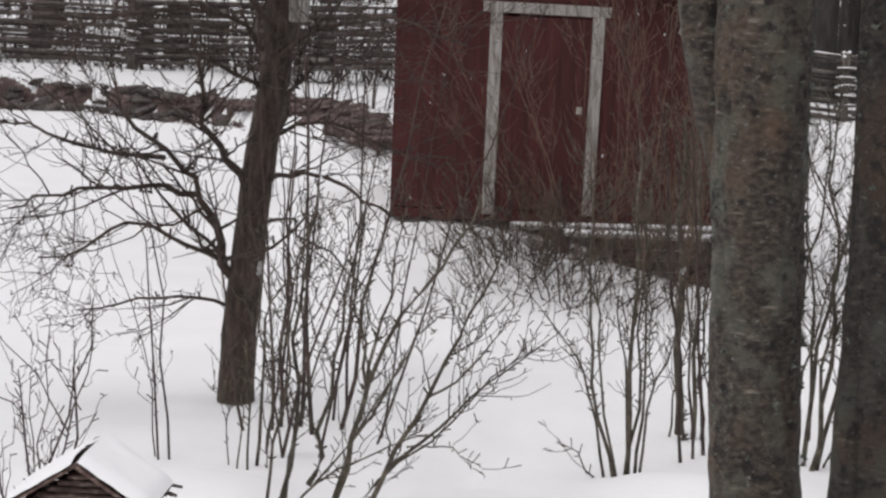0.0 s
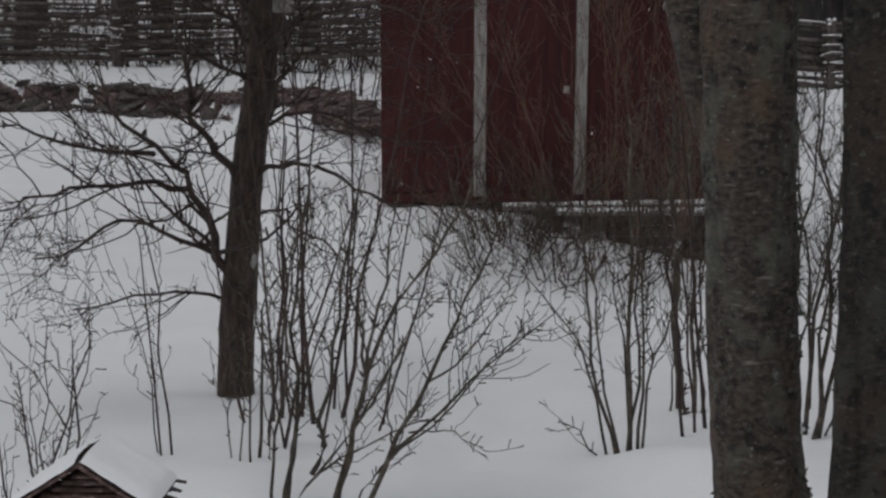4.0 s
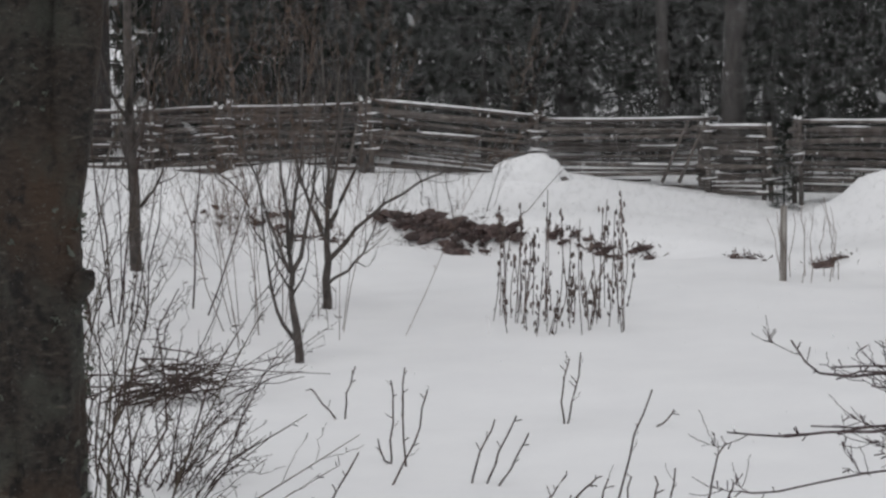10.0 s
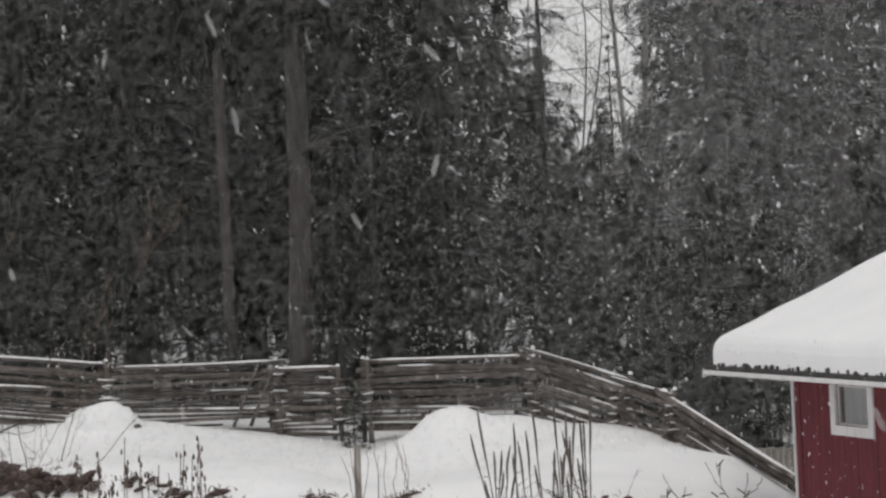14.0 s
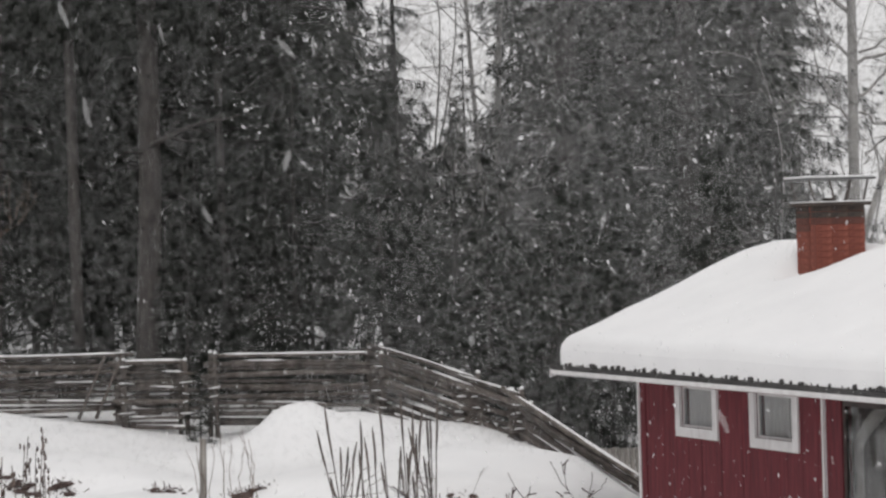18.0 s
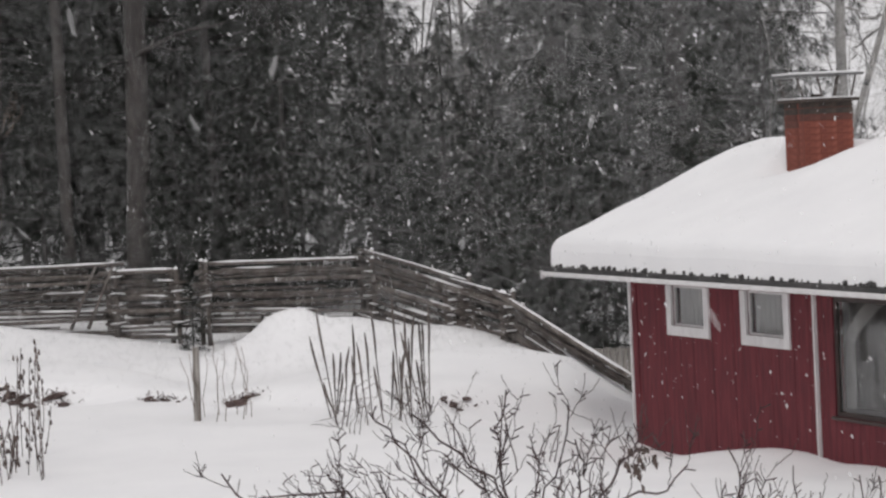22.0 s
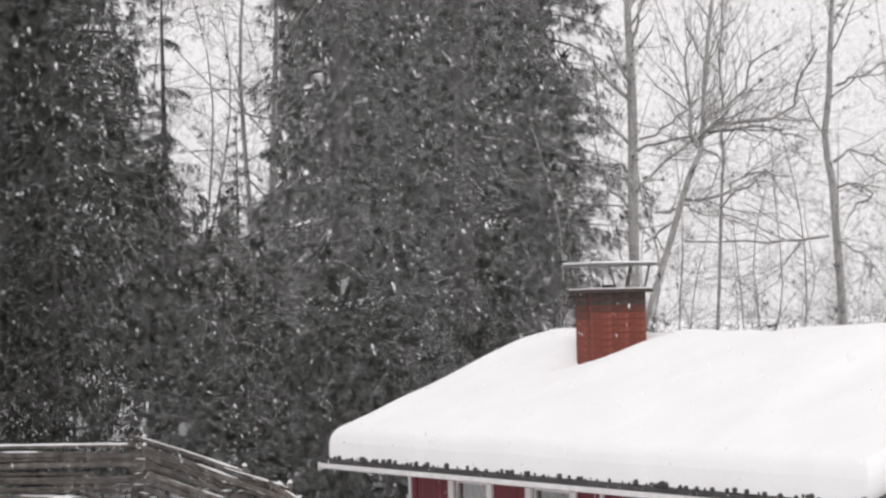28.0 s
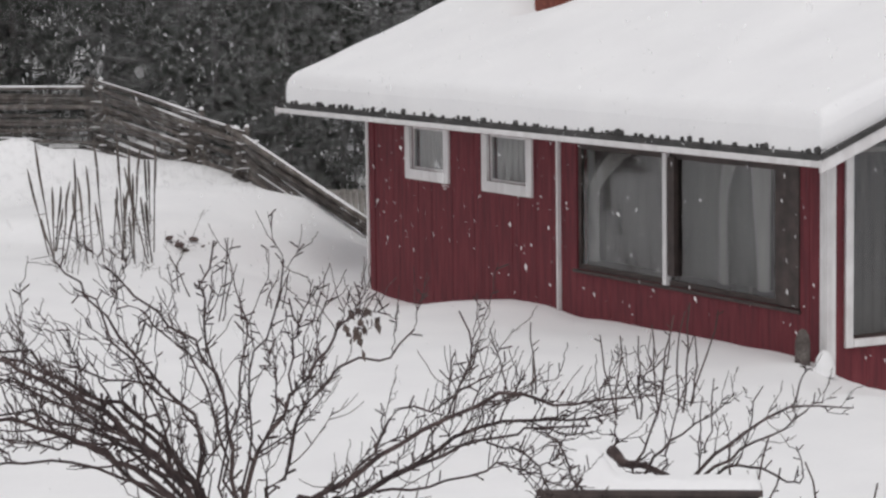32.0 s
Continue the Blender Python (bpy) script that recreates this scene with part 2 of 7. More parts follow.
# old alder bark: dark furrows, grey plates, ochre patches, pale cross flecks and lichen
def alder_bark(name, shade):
    m, n, l, b = material(name, 0.95)
    co = n.new("ShaderNodeTexCoord")

    def noise_ramp(scale, size, detail, lo, hi):
        mp, t, r = n.new("ShaderNodeMapping"), n.new("ShaderNodeTexNoise"), n.new("ShaderNodeMapRange")
        mp.inputs["Scale"].default_value = scale
        t.inputs["Scale"].default_value, t.inputs["Detail"].default_value = size, detail
        r.inputs["From Min"].default_value, r.inputs["From Max"].default_value = lo, hi
        l.new(co.outputs["Object"], mp.inputs[0]), l.new(mp.outputs[0], t.inputs[0]), l.new(t.outputs[0], r.inputs["Value"])
        return t, r.outputs["Result"]

    def blend(fac, a, c):
        x = n.new("ShaderNodeMix")
        x.data_type = "RGBA"
        l.new(fac, x.inputs["Factor"])
        for sock, v in ((x.inputs[6], a), (x.inputs[7], c)):
            if isinstance(v, tuple):
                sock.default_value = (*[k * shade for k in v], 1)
            else:
                l.new(v, sock)
        return x.outputs[2]

    fine, f = noise_ramp((1, 1, 1.6), 34, 12, 0.34, 0.68)
    c = blend(f, (0.022, 0.017, 0.014), (0.115, 0.092, 0.072))
    c = blend(noise_ramp((1, 1, 0.8), 2.6, 10, 0.52, 0.70)[1], c, (0.130, 0.082, 0.052))
    c = blend(noise_ramp((1, 1, 0.7), 6, 14, 0.50, 0.68)[1], c, (0.125, 0.128, 0.102))
    c = blend(noise_ramp((1, 1, 4.5), 9, 10, 0.63, 0.74)[1], c, (0.24, 0.21, 0.17))
    c = blend(noise_ramp((1, 1, 0.9), 18, 15, 0.55, 0.68)[1], c, (0.018, 0.014, 0.012))
    c = blend(noise_ramp((1, 1, 1.3), 60, 6, 0.62, 0.75)[1], c, (0.24, 0.23, 0.21))
    l.new(c, b.inputs["Base Color"])
    bu = n.new("ShaderNodeBump")
    bu.inputs["Strength"].default_value, bu.inputs["Distance"].default_value = 1.0, 0.03
    l.new(fine.outputs[0], bu.inputs["Height"]), l.new(bu.outputs[0], b.inputs["Normal"])
    return m


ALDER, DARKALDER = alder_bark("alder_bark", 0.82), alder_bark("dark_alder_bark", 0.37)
FRUITBARK = surface("fruit_tree_bark", [(0.3, (0.019, 0.013, 0.010)), (0.55, (0.056, 0.039, 0.030)), (0.8, (0.11, 0.084, 0.068))], scale=(3, 3, 0.8), size=9, rough=0.95, bump=0.9, depth=0.02)

m, n, l, b = material("window_glass", 0.03)
b.inputs["Transmission Weight"].default_value, b.inputs["IOR"].default_value = 1.0, 1.45
GLASS = m


# ---- building tools ----
class Geo:
    """Vertices and faces of one mesh."""

    def __init__(self):
        self.v, self.f = [], []

    def box(self, lo, hi, m=None):
        k = len(self.v)
        for x in (lo[0], hi[0]):
            for y in (lo[1], hi[1]):
                for z in (lo[2], hi[2]):
                    p = Vector((x, y, z))
                    self.v.append(tuple(m @ p if m else p))
        self.f += [(k, k + 1, k + 3, k + 2), (k + 4, k + 6, k + 7, k + 5), (k, k + 4, k + 5, k + 1), (k + 2, k + 3, k + 7, k + 6), (k, k + 2, k + 6, k + 4), (k + 1, k + 5, k + 7, k + 3)]
        return self

    def plank(self, lo, hi, c=0.006, m=None):
        """A board with chamfered edges: lo to hi, with its edges taken off by c."""
        k, (x0, y0, z0), (x1, y1, z1) = len(self.v), lo, hi
        pts = []
        for z, o in ((z0, c), (z0 + c, 0), (z1 - c, 0), (z1, c)):
            pts += [(x0 + o, y0 + o, z), (x1 - o, y0 + o, z), (x1 - o, y1 - o, z), (x0 + o, y1 - o, z)]
        self.v += [tuple(m @ Vector(p)) if m else p for p in pts]
        self.f += [(k + 3, k + 2, k + 1, k), (k + 12, k + 13, k + 14, k + 15)]
        for r in range(3):
            for s in range(4):
                a, b = k + 4 * r + s, k + 4 * r + (s + 1) % 4
                self.f.append((a, b, b + 4, a + 4))
        return self

    def tube(self, pts, radii, sides=6, cap=True):
        k, up = len(self.v), Vector((0.3, 0.2, 0.93))
        pts = [Vector(p) for p in pts]
        for i, (p, r) in enumerate(zip(pts, radii)):
            way = (pts[min(i + 1, len(pts) - 1)] - pts[max(i - 1, 0)]).normalized()
            side = way.cross(Vector((0.96, 0.28, 0.05)) if abs(way.z) > 0.8 else Vector((0, 0, 1))).normalized()
            top = side.cross(way)
            for s in range(sides):
                a = 2 * math.pi * s / sides
                self.v.append(tuple(p + r * (math.cos(a) * side + math.sin(a) * top)))
        for i in range(len(pts) - 1):
            for s in range(sides):
                a, b = k + i * sides + s, k + i * sides + (s + 1) % sides
                self.f.append((a, b, b + sides, a + sides))
        if cap:
            self.f.append(tuple(k + s for s in range(sides))[::-1])
            self.f.append(tuple(k + (len(pts) - 1) * sides + s for s in range(sides)))
        return self

    def poly(self, *pts):
        k = len(self.v)
        self.v += [tuple(p) for p in pts]
        self.f.append(tuple(range(k, k + len(pts))))
        return self

    def prism(self, outline, a, b, axis=1):
        """An outline of two coordinates, pushed along an axis from a to b."""
        k, n = len(self.v), len(outline)
        for d in (a, b):
            for p, q in outline:
                self.v.append({0: (d, p, q), 1: (p, d, q), 2: (p, q, d)}[axis])
        self.f += [tuple(range(k, k + n)), tuple(range(k + 2 * n - 1, k + n - 1, -1))]
        self.f += [(k + i, k + n + i, k + n + (i + 1) % n, k + (i + 1) % n) for i in range(n)]
        return self

    def mesh(self, name, mat, smooth=False):
        me = bpy.data.meshes.new(name)
        me.from_pydata(self.v, [], self.f)
        me.materials.append(mat)
        if smooth:
            me.polygons.foreach_set("use_smooth", [True] * len(me.polygons))
        me.update()
        return me


def part(name, geo, mat, parent=None, label="", smooth=False, at=None):
    ob = new(name, geo.mesh(name, mat, smooth) if isinstance(geo, Geo) else geo)
    ob.parent = parent
    if at is not None:
        ob.matrix_basis = at
    if label:
        ob["label"] = label
    return ob


def thing(name, label, category, at=None, group="", kind=""):
    ob = new(name)
    if at is not None:
        ob.matrix_basis = at
    return tagged(ob, label, category, group, kind)


def lerp(x, table):
    xs, ys = [r[0] for r in table], [r[1] for r in table]
    return float(np.interp(x, xs, ys))


# ---- the lie of the land ----
# bearings in degrees from +y towards +x: distance and height of the terrace foot and of the fence
FOOT = [(-20, 38, 0.72), (-8, 38, 0.74), (-4, 36, 0.75), (0, 30, 0.75), (7, 33, 0.35), (14, 38, 0.28), (17, 34.8, 0.25), (20.4, 33, 0.22), (24.5, 31.5, 0.22), (28, 31.0, 0.18), (34, 29.0, 0.1), (37, 29.5, -0.25), (41, 31, -0.3), (60, 34, -0.3)]
FENCE = [(-12, 42.5, 1.3), (-3.4, 42, 1.12), (10, 42, 0.82), (14, 42, 0.76), (19, 42, 0.68), (22.5, 41.5, 0.70), (26.7, 40, 0.42), (28.7, 39, 0.20), (30.6, 38, 0.36), (32.3, 37, 0.50), (34.3, 35, 0.52), (35.7, 33.5, 0.44), (37, 32, 0.32), (38.4, 30.6, -0.02), (41, 33, -0.4), (60, 40, -0.4)]
MOUNDS = [(22.5, 36.6, 0.22, 1.6), (30.45, 34.6, 0.26, 0.45), (30.6, 34.8, 0.38, 1.25), (17.0, 37.5, 0.40, 1.3), (18.7, 32.2, 0.16, 0.9), (17.2, 33.4, 0.13, 0.9), (20.2, 34.6, 0.14, 0.8), (24.2, 33.4, 0.1, 0.9), (26.4, 32.6, 0.12, 0.8), (25.0, 36.5, 0.12, 2.2), (33.5, 34.0, 0.16, 1.6), (35.0, 31.5, 0.1, 1.2), (52.2, 21.5, -0.35, 1.1), (38.9, 27.5, -0.12, 1.0), (41.3, 25.3, 0.06, 0.8), (50.5, 20.9, -0.45, 0.9), (-4.6, 6.6, -0.3, 0.3), (13.0, 39.5, 0.25, 1.8)]
MOUNDS_NEAR = [(48.5, 21.0, 0.12, 0.55), (6.9, 15.0, 0.14, 0.5), (-4.2, 14.5, 0.16, 0.6), (3.0, 19.0, 0.12, 1.6), (0.6, 25.6, 0.16, 1.3), (2.6, 25.2, 0.14, 1.2), (-1.6, 26.5, 0.25, 1.2), (4.6, 24.6, 0.12, 0.9),
          (1.6, 15.6, -0.11, 0.22), (2.0, 16.0, -0.13, 0.2), (2.5, 16.3, -0.11, 0.24), (3.0, 16.7, -0.13, 0.2), (3.4, 17.2, -0.11, 0.24), (2.2, 15.5, -0.09, 0.2)]
MOUND_XY = [(d * math.sin(radians(a)), d * math.cos(radians(a)), h, w) for a, d, h, w in MOUNDS + MOUNDS_NEAR]


def land(x, y):
    """The height of the snow."""
    d, az = math.hypot(x, y), math.degrees(math.atan2(x, y))
    if abs(az) > 60:
        az = 60 if az > 0 else -20
    az += 0.5 * noise.noise((x * 0.35, y * 0.35, 3.0))
    df, zf = lerp(az, [(a, b) for a, b, c in FOOT]), lerp(az, [(a, c) for a, b, c in FOOT])
    dw, zw = lerp(az, [(a, b) for a, b, c in FENCE]), lerp(az, [(a, c) for a, b, c in FENCE])
    rim = min(0.42, 0.85 * max(zw - zf, 0))
    z = lerp(d, [(0, 0), (20.5, 0), (df, zf), (df + 0.24, zf + 0.9 * rim), (df + 0.6, zf + rim), (df + 0.4 * (dw - df), zf + rim + 0.72 * max(zw - zf - rim, 0)), (dw - 0.6, zw), (dw + 1, zw), (dw + 14, 0.9 if az < 34.5 else -0.7), (300, 1.5), (1000, 3)])
    for mx, my, h, w in MOUND_XY:
        q = ((x - mx) ** 2 + (y - my) ** 2) / (w * w)
        if q < 9:
            z += h * math.exp(-(q ** 1.7))
    if d < 90:
        z += (0.05 if d < 26 else 0.08) * noise.noise((x * 0.5, y * 0.5, 0.0)) + 0.02 * noise.noise((x * 1.7, y * 1.7, 5.0))
    return z


def spot(az, d, lift=0.0):
    """The place on the snow at a bearing and a distance."""
    x, y = d * math.sin(radians(az)), d * math.cos(radians(az))
    return Vector((x, y, land(x, y) + lift))


g = Geo()
bearings = sorted({round(v, 2) for v in [*np.arange(-15, 58, 0.3), *np.arange(-180, -15, 5), *np.arange(58, 180, 5)]})
rings = [0.3, 2, 4, *np.arange(5, 27.9, 0.28), *np.arange(28, 40, 0.13), *np.arange(40.2, 52, 0.28), 54, 57, 61, 66, 72, 80, 90, 110, 150, 220, 350, 600, 1200, 2500, 4500]
for d in rings:
    for a in bearings:
        x, y = d * math.sin(radians(a)), d * math.cos(radians(a))
        g.v.append((x, y, land(x, y)))
nb = len(bearings)
for i in range(len(rings) - 1):
    for j in range(nb):
        a, b2 = i * nb + j, i * nb + (j + 1) % nb
        g.f.append((a, b2, b2 + nb, a + nb))
g.f.append(tuple(range(nb))[::-1])
ground = part("ground", g, SNOW, smooth=True)
tagged(ground, "deep white snow with soft drifts and mounds over a sloping garden", "snow", kind="structure")

# ---- the red cottage ----
# its own axes: x along the gable, y along the long wall, z up, from the corner nearest to the window
HOUSE = pose(15.97, 14.22, 0, 0, 0, -11.7)
house = thing("house", "red wooden cottage with white trim under thick roof snow", "house", HOUSE)
LEN, WID, EAVE, PITCH = 8.24, 4.8, 1.66, 0.40
FLOOR = -0.9

W_HOLES = [(6.50, 7.24, 1.09, 1.53), (4.81, 5.58, 1.07, 1.53), (0.39, 3.90, 0.35, 1.53)]
G_HOLES = [(0.25, 0.86, 0.14, 1.755), (0.945, 1.86, -0.6, 1.78)]


def gable_top(x):
    return EAVE + 0.97 * (1 - abs(x - WID / 2) / (WID / 2))


def clad(length, holes, on_gable):
    """Upright boards over wall panels, cut out round the openings (u0, u1, z0, z1)."""
    def put(name, a, b, z0, z1, d0, d1):
        top = [gable_top(a), gable_top(b)] if on_gable and z1 is None else [z1 or EAVE] * 2
        pts = [(a, z0), (b, z0), (b, top[1]), (a, top[0])]
        part(name, Geo().prism(pts, d0, d1, 1 if on_gable else 0), RED, house)

    def spans(a, b):
        z = FLOOR
        for lo, hi in sorted((h[2], h[3]) for h in holes if h[0] < (a + b) / 2 < h[1]):
            if lo - z > 0.01:
                yield z, lo
            z = hi
        yield z, None

    cuts = sorted({0.0, length, *[h[0] for h in holes], *[h[1] for h in holes]})
    if on_gable:
        cuts = sorted({*cuts, WID / 2})
    for a, b in zip(cuts, cuts[1:]):
        for z0, z1 in spans(a, b):
            put("wall_panel", a, b, z0, z1, 0.03, 0.14)
        n = max(1, round((b - a) / 0.145))
        for i in range(n):
            u0, u1 = a + (b - a) * i / n, a + (b - a) * (i + 1) / n
            o = random.uniform(-0.002, 0.002)
            for z0, z1 in spans(a, b):
                put("board", u0 + 0.0015, u1 - 0.0015, z0, z1, 0.012 + o, 0.0295)


clad(LEN, W_HOLES, False)
clad(WID, G_HOLES, True)
part("wall", Geo().box((0, LEN - 0.14, FLOOR), (WID, LEN, EAVE)).prism([(0, EAVE), (WID, EAVE), (WID / 2, EAVE + 0.97)], LEN - 0.14, LEN), RED, house)
part("wall", Geo().box((WID - 0.14, 0, FLOOR), (WID, LEN, EAVE)), RED, house)
part("floor", Geo().box((0.16, 0.16, FLOOR), (WID - 0.16, LEN - 0.16, -0.2)), ROOM, house)
part("inner_wall", Geo().box((3.4, 0.16, -0.2), (3.5, LEN - 0.16, EAVE)), ROOM, house)
part("inner_wall", Geo().box((0.16, 4.25, -0.2), (3.4, 4.35, EAVE)), ROOM, house)
part("inner_ceiling", Geo().box((0.16, 0.16, EAVE - 0.02), (WID - 0.16, LEN - 0.16, EAVE + 0.02)), ROOM, house)

# roof: boards, snow and the row of tile ends at the eave
half, rise = WID / 2 + 0.5, (WID / 2 + 0.5) * PITCH
x0, x1, y0, y1 = -0.5, WID + 0.5, -0.58, LEN + 1.25
zr = 1.70
part("roof", Geo().prism([(x0, zr), (WID / 2, zr + rise), (x1, zr), (x1, zr - 0.05), (WID / 2, zr + rise - 0.06), (x0, zr - 0.05)], y0, y1), TILE, house, "dark tiled roof mostly under snow")


def roof_snow():
    g = Geo()
    lip = np.array((0.0, 0.012, 0.03, 0.055, 0.085, 0.12))

    def ticks(a, c, n):
        return np.concatenate([a + lip, np.linspace(a + 0.2, c - 0.2, n - 12), c - lip[::-1]])

    nx, ny = 66, 100
    xs, ys = ticks(x0 + 0.02, x1 - 0.02, nx), ticks(y0 + 0.03, y1 - 0.2, ny)
    for i, x in enumerate(xs):
        for j, y in enumerate(ys):
            base = zr + PITCH * (half - abs(x - WID / 2))
            edge = min(x - xs[0], xs[-1] - x, (y - ys[0]) * 0.9, (ys[-1] - y) * 0.9)
            round_off = math.sqrt(max(0.0, 1 - max(0.0, 1 - edge / 0.10) ** 2))
            t = 0.30 + 0.05 * noise.noise((x * 0.6, y * 0.5, 1.0)) + 0.02 * noise.noise((x * 2, y * 2, 7))
            t -= 0.10 * math.exp(-((x - WID / 2) / 0.35) ** 2)
            q = ((x - 1.95) / 0.62) ** 2 + ((y - 7.15) / 0.6) ** 2
            t *= 1 - 0.85 * math.exp(-q * q)
            g.v.append((x, y, base + 0.02 + t * (0.55 + 0.45 * round_off)))
    for i in range(nx - 1):
        for j in range(ny - 1):
            a = i * ny + j
            g.f.append((a, a + ny, a + ny + 1, a + 1))
    rim = [(i, 0) for i in range(nx)] + [(nx - 1, j) for j in range(1, ny)] + [(i, ny - 1) for i in range(nx - 2, -1, -1)] + [(0, j) for j in range(ny - 2, 0, -1)]
    k, m = len(g.v), len(rim)
    g.v += [g.v[i * ny + j] for i, j in rim]
    g.v += [(xs[i], ys[j], zr + PITCH * (half - abs(xs[i] - WID / 2)) + 0.006) for i, j in rim]
    for s in range(m):
        s2 = (s + 1) % m
        g.f.append((k + s2, k + s, k + m + s, k + m + s2))
    return g


snow_slab = part("roof_snow", roof_snow(), SNOW, smooth=True, at=HOUSE)
tagged(snow_slab, "thick smooth slab of snow lying on the cottage roof", "snow")
# fascia, barge boards, soffit
part("fascia", Geo().plank((x0 - 0.025, y0, zr - 0.095), (x0, y1, zr - 0.045)), WHITE, house, "white painted eave board")
part("fascia", Geo().plank((x1, y0, zr - 0.125), (x1 + 0.025, y1, zr - 0.035)), WHITE, house)
part("soffit", Geo().box((x0 + 0.002, 0.03, zr - 0.10), (0.02, y1 - 0.03, zr - 0.08)), WHITE, house)
for sx in (1, -1):
    a, b2 = (x0 - 0.02, WID / 2) if sx > 0 else (x1 + 0.02, WID / 2)
    for y in (y0 - 0.03, y1):
        part("barge_board", Geo().prism([(a, zr - 0.135), (a, zr - 0.035), (b2, zr + rise - 0.035), (b2, zr + rise - 0.155)], y, y + 0.028), WHITE, house)
        part("verge_strip", Geo().prism([(a, zr - 0.034), (a, zr + 0.012), (b2, zr + rise + 0.012), (b2, zr + rise - 0.034)], y - 0.012, y + 0.02), TILE, house, "dark sheet metal verge strip")
tile_end = Geo().tube([(-0.05, 0, 0), (0.08, 0, 0.03), (0.22, 0, 0.09)], [0.042, 0.042, 0.042], 8)
tile_mesh = tile_end.mesh("roof_tile", TILE, True)
y = y0 + 0.06
while y < y1 - 0.02:
    part("roof_tile", tile_mesh, TILE, house, at=pose(x0 + 0.03, y, zr + 0.02 + random.uniform(-0.008, 0.012), random.uniform(-14, 14), random.uniform(-6, 8), random.uniform(-9, 9)) @ Matrix.Scale(random.uniform(0.25, 0.75), 4))
    y += random.choice((0.06, 0.09, 0.12, 0.17, 0.22))


def opening(label, u0, u1, z0, z1, on_gable, trim, mat, panes=1, frame_mat=None, sill=True, inner=0.035, top_trim=True):
    """A window in the long wall or the gable: outer trim boards, inner frame, panes."""
    def P(u, z, d):
        return (u, d, z) if on_gable else (d, u, z)
    def B(a, b2, c=0.004):
        lo, hi = P(*a), P(*b2)
        return Geo().plank([min(i, j) for i, j in zip(lo, hi)], [max(i, j) for i, j in zip(lo, hi)], c)
    fm = frame_mat or mat
    win = part("window", B((u0, z0, 0.03), (u0 + inner, z1, 0.07)), fm, house, label)
    part("frame", B((u1 - inner, z0, 0.03), (u1, z1, 0.07)), fm, win)
    part("frame", B((u0 + inner, z0, 0.03), (u1 - inner, z0 + inner, 0.07)), fm, win)
    part("frame", B((u0 + inner, z1 - inner, 0.03), (u1 - inner, z1, 0.07)), fm, win)
    step = (u1 - u0) / panes
    for i in range(panes):
        p = part("pane", B((u0 + i * step + inner, z0 + inner, 0.045), (u0 + (i + 1) * step - inner * 0.5, z1 - inner, 0.051), 0.001), GLASS, win)
        p.visible_shadow = False
    if trim:
        part("trim", B((u0 - trim, z0 - trim, -0.012), (u0, z1 + (trim if top_trim else 0.0), 0.02)), mat, win)
        part("trim", B((u1, z0 - trim, -0.012), (u1 + trim, z1 + (trim if top_trim else 0.0), 0.02)), mat, win)
        if sill:
            part("sill", B((u0, z0 - trim, -0.015), (u1, z0, 0.02)), mat, win)
    return win


for (u0, u1, z0, z1) in W_HOLES[:2]:
    opening("small window with white trim", u0, u1, z0, z1, False, 0.11, WHITE, top_trim=False, inner=0.022)
big = opening("wide living room window with two panes", *W_HOLES[2], False, 0.0, DARKFRAME, panes=1, inner=0.05)
part("mullion", Geo().plank((-0.01, 2.345, 0.351), (0.05, 2.405, 1.53)), WHITE, big, "white mullion")
part("mullion", Geo().plank((0.0, 2.235, 0.44), (0.09, 2.345, 1.50)), DARKFRAME, big)
part("frame", Geo().plank((0.0, 0.39, 0.36), (0.09, 0.72, 1.53)), DARKFRAME, big)
part("sill", Geo().plank((-0.012, 0.37, 0.318), (0.06, 3.95, 0.349)), DARKFRAME, big)
gw = opening("tall narrow window beside the door", *G_HOLES[0], True, 0.0, WHITE, inner=0.026, frame_mat=DARKFRAME)
part("trim", Geo().plank((0.175, -0.014, 0.07), (0.249, 0.02, 1.74), 0.004), WHITE, gw)
part("sill", Geo().plank((0.25, -0.03, 0.075), (0.862, 0.02, 0.139), 0.004), WHITE, gw)
# trim boards
part("corner_board", Geo().plank((-0.03, -0.03, FLOOR), (0.02, 0.065, 1.62)), WHITE, house)
part("corner_board", Geo().plank((0.021, -0.03, FLOOR), (0.06, 0.02, 1.62)), WHITE, house)
part("corner_board", Geo().plank((-0.02, 8.222, FLOOR), (0.02, 8.26, 1.62)), WHITE, house)
part("batten", Geo().plank((-0.025, 4.188, FLOOR), (0.02, 4.218, 1.62)), WHITE, house, "narrow white batten")
# door on the gable
door = part("door", Geo().plank((0.947, -0.02, -0.25), (1.86, 0.02, 1.775)), BEIGE, house, "beige front door with a diamond pane and a dark ornament")
part("door_frame", Geo().plank((0.863, -0.04, -0.6), (0.944, 0.02, 1.775)), WHITE, door)
part("door_frame", Geo().plank((1.863, -0.04, -0.6), (1.96, 0.02, 1.775)), WHITE, door)
part("door_frame", Geo().plank((0.863, -0.045, 1.778), (1.96, 0.02, 1.89)), WHITE, door)

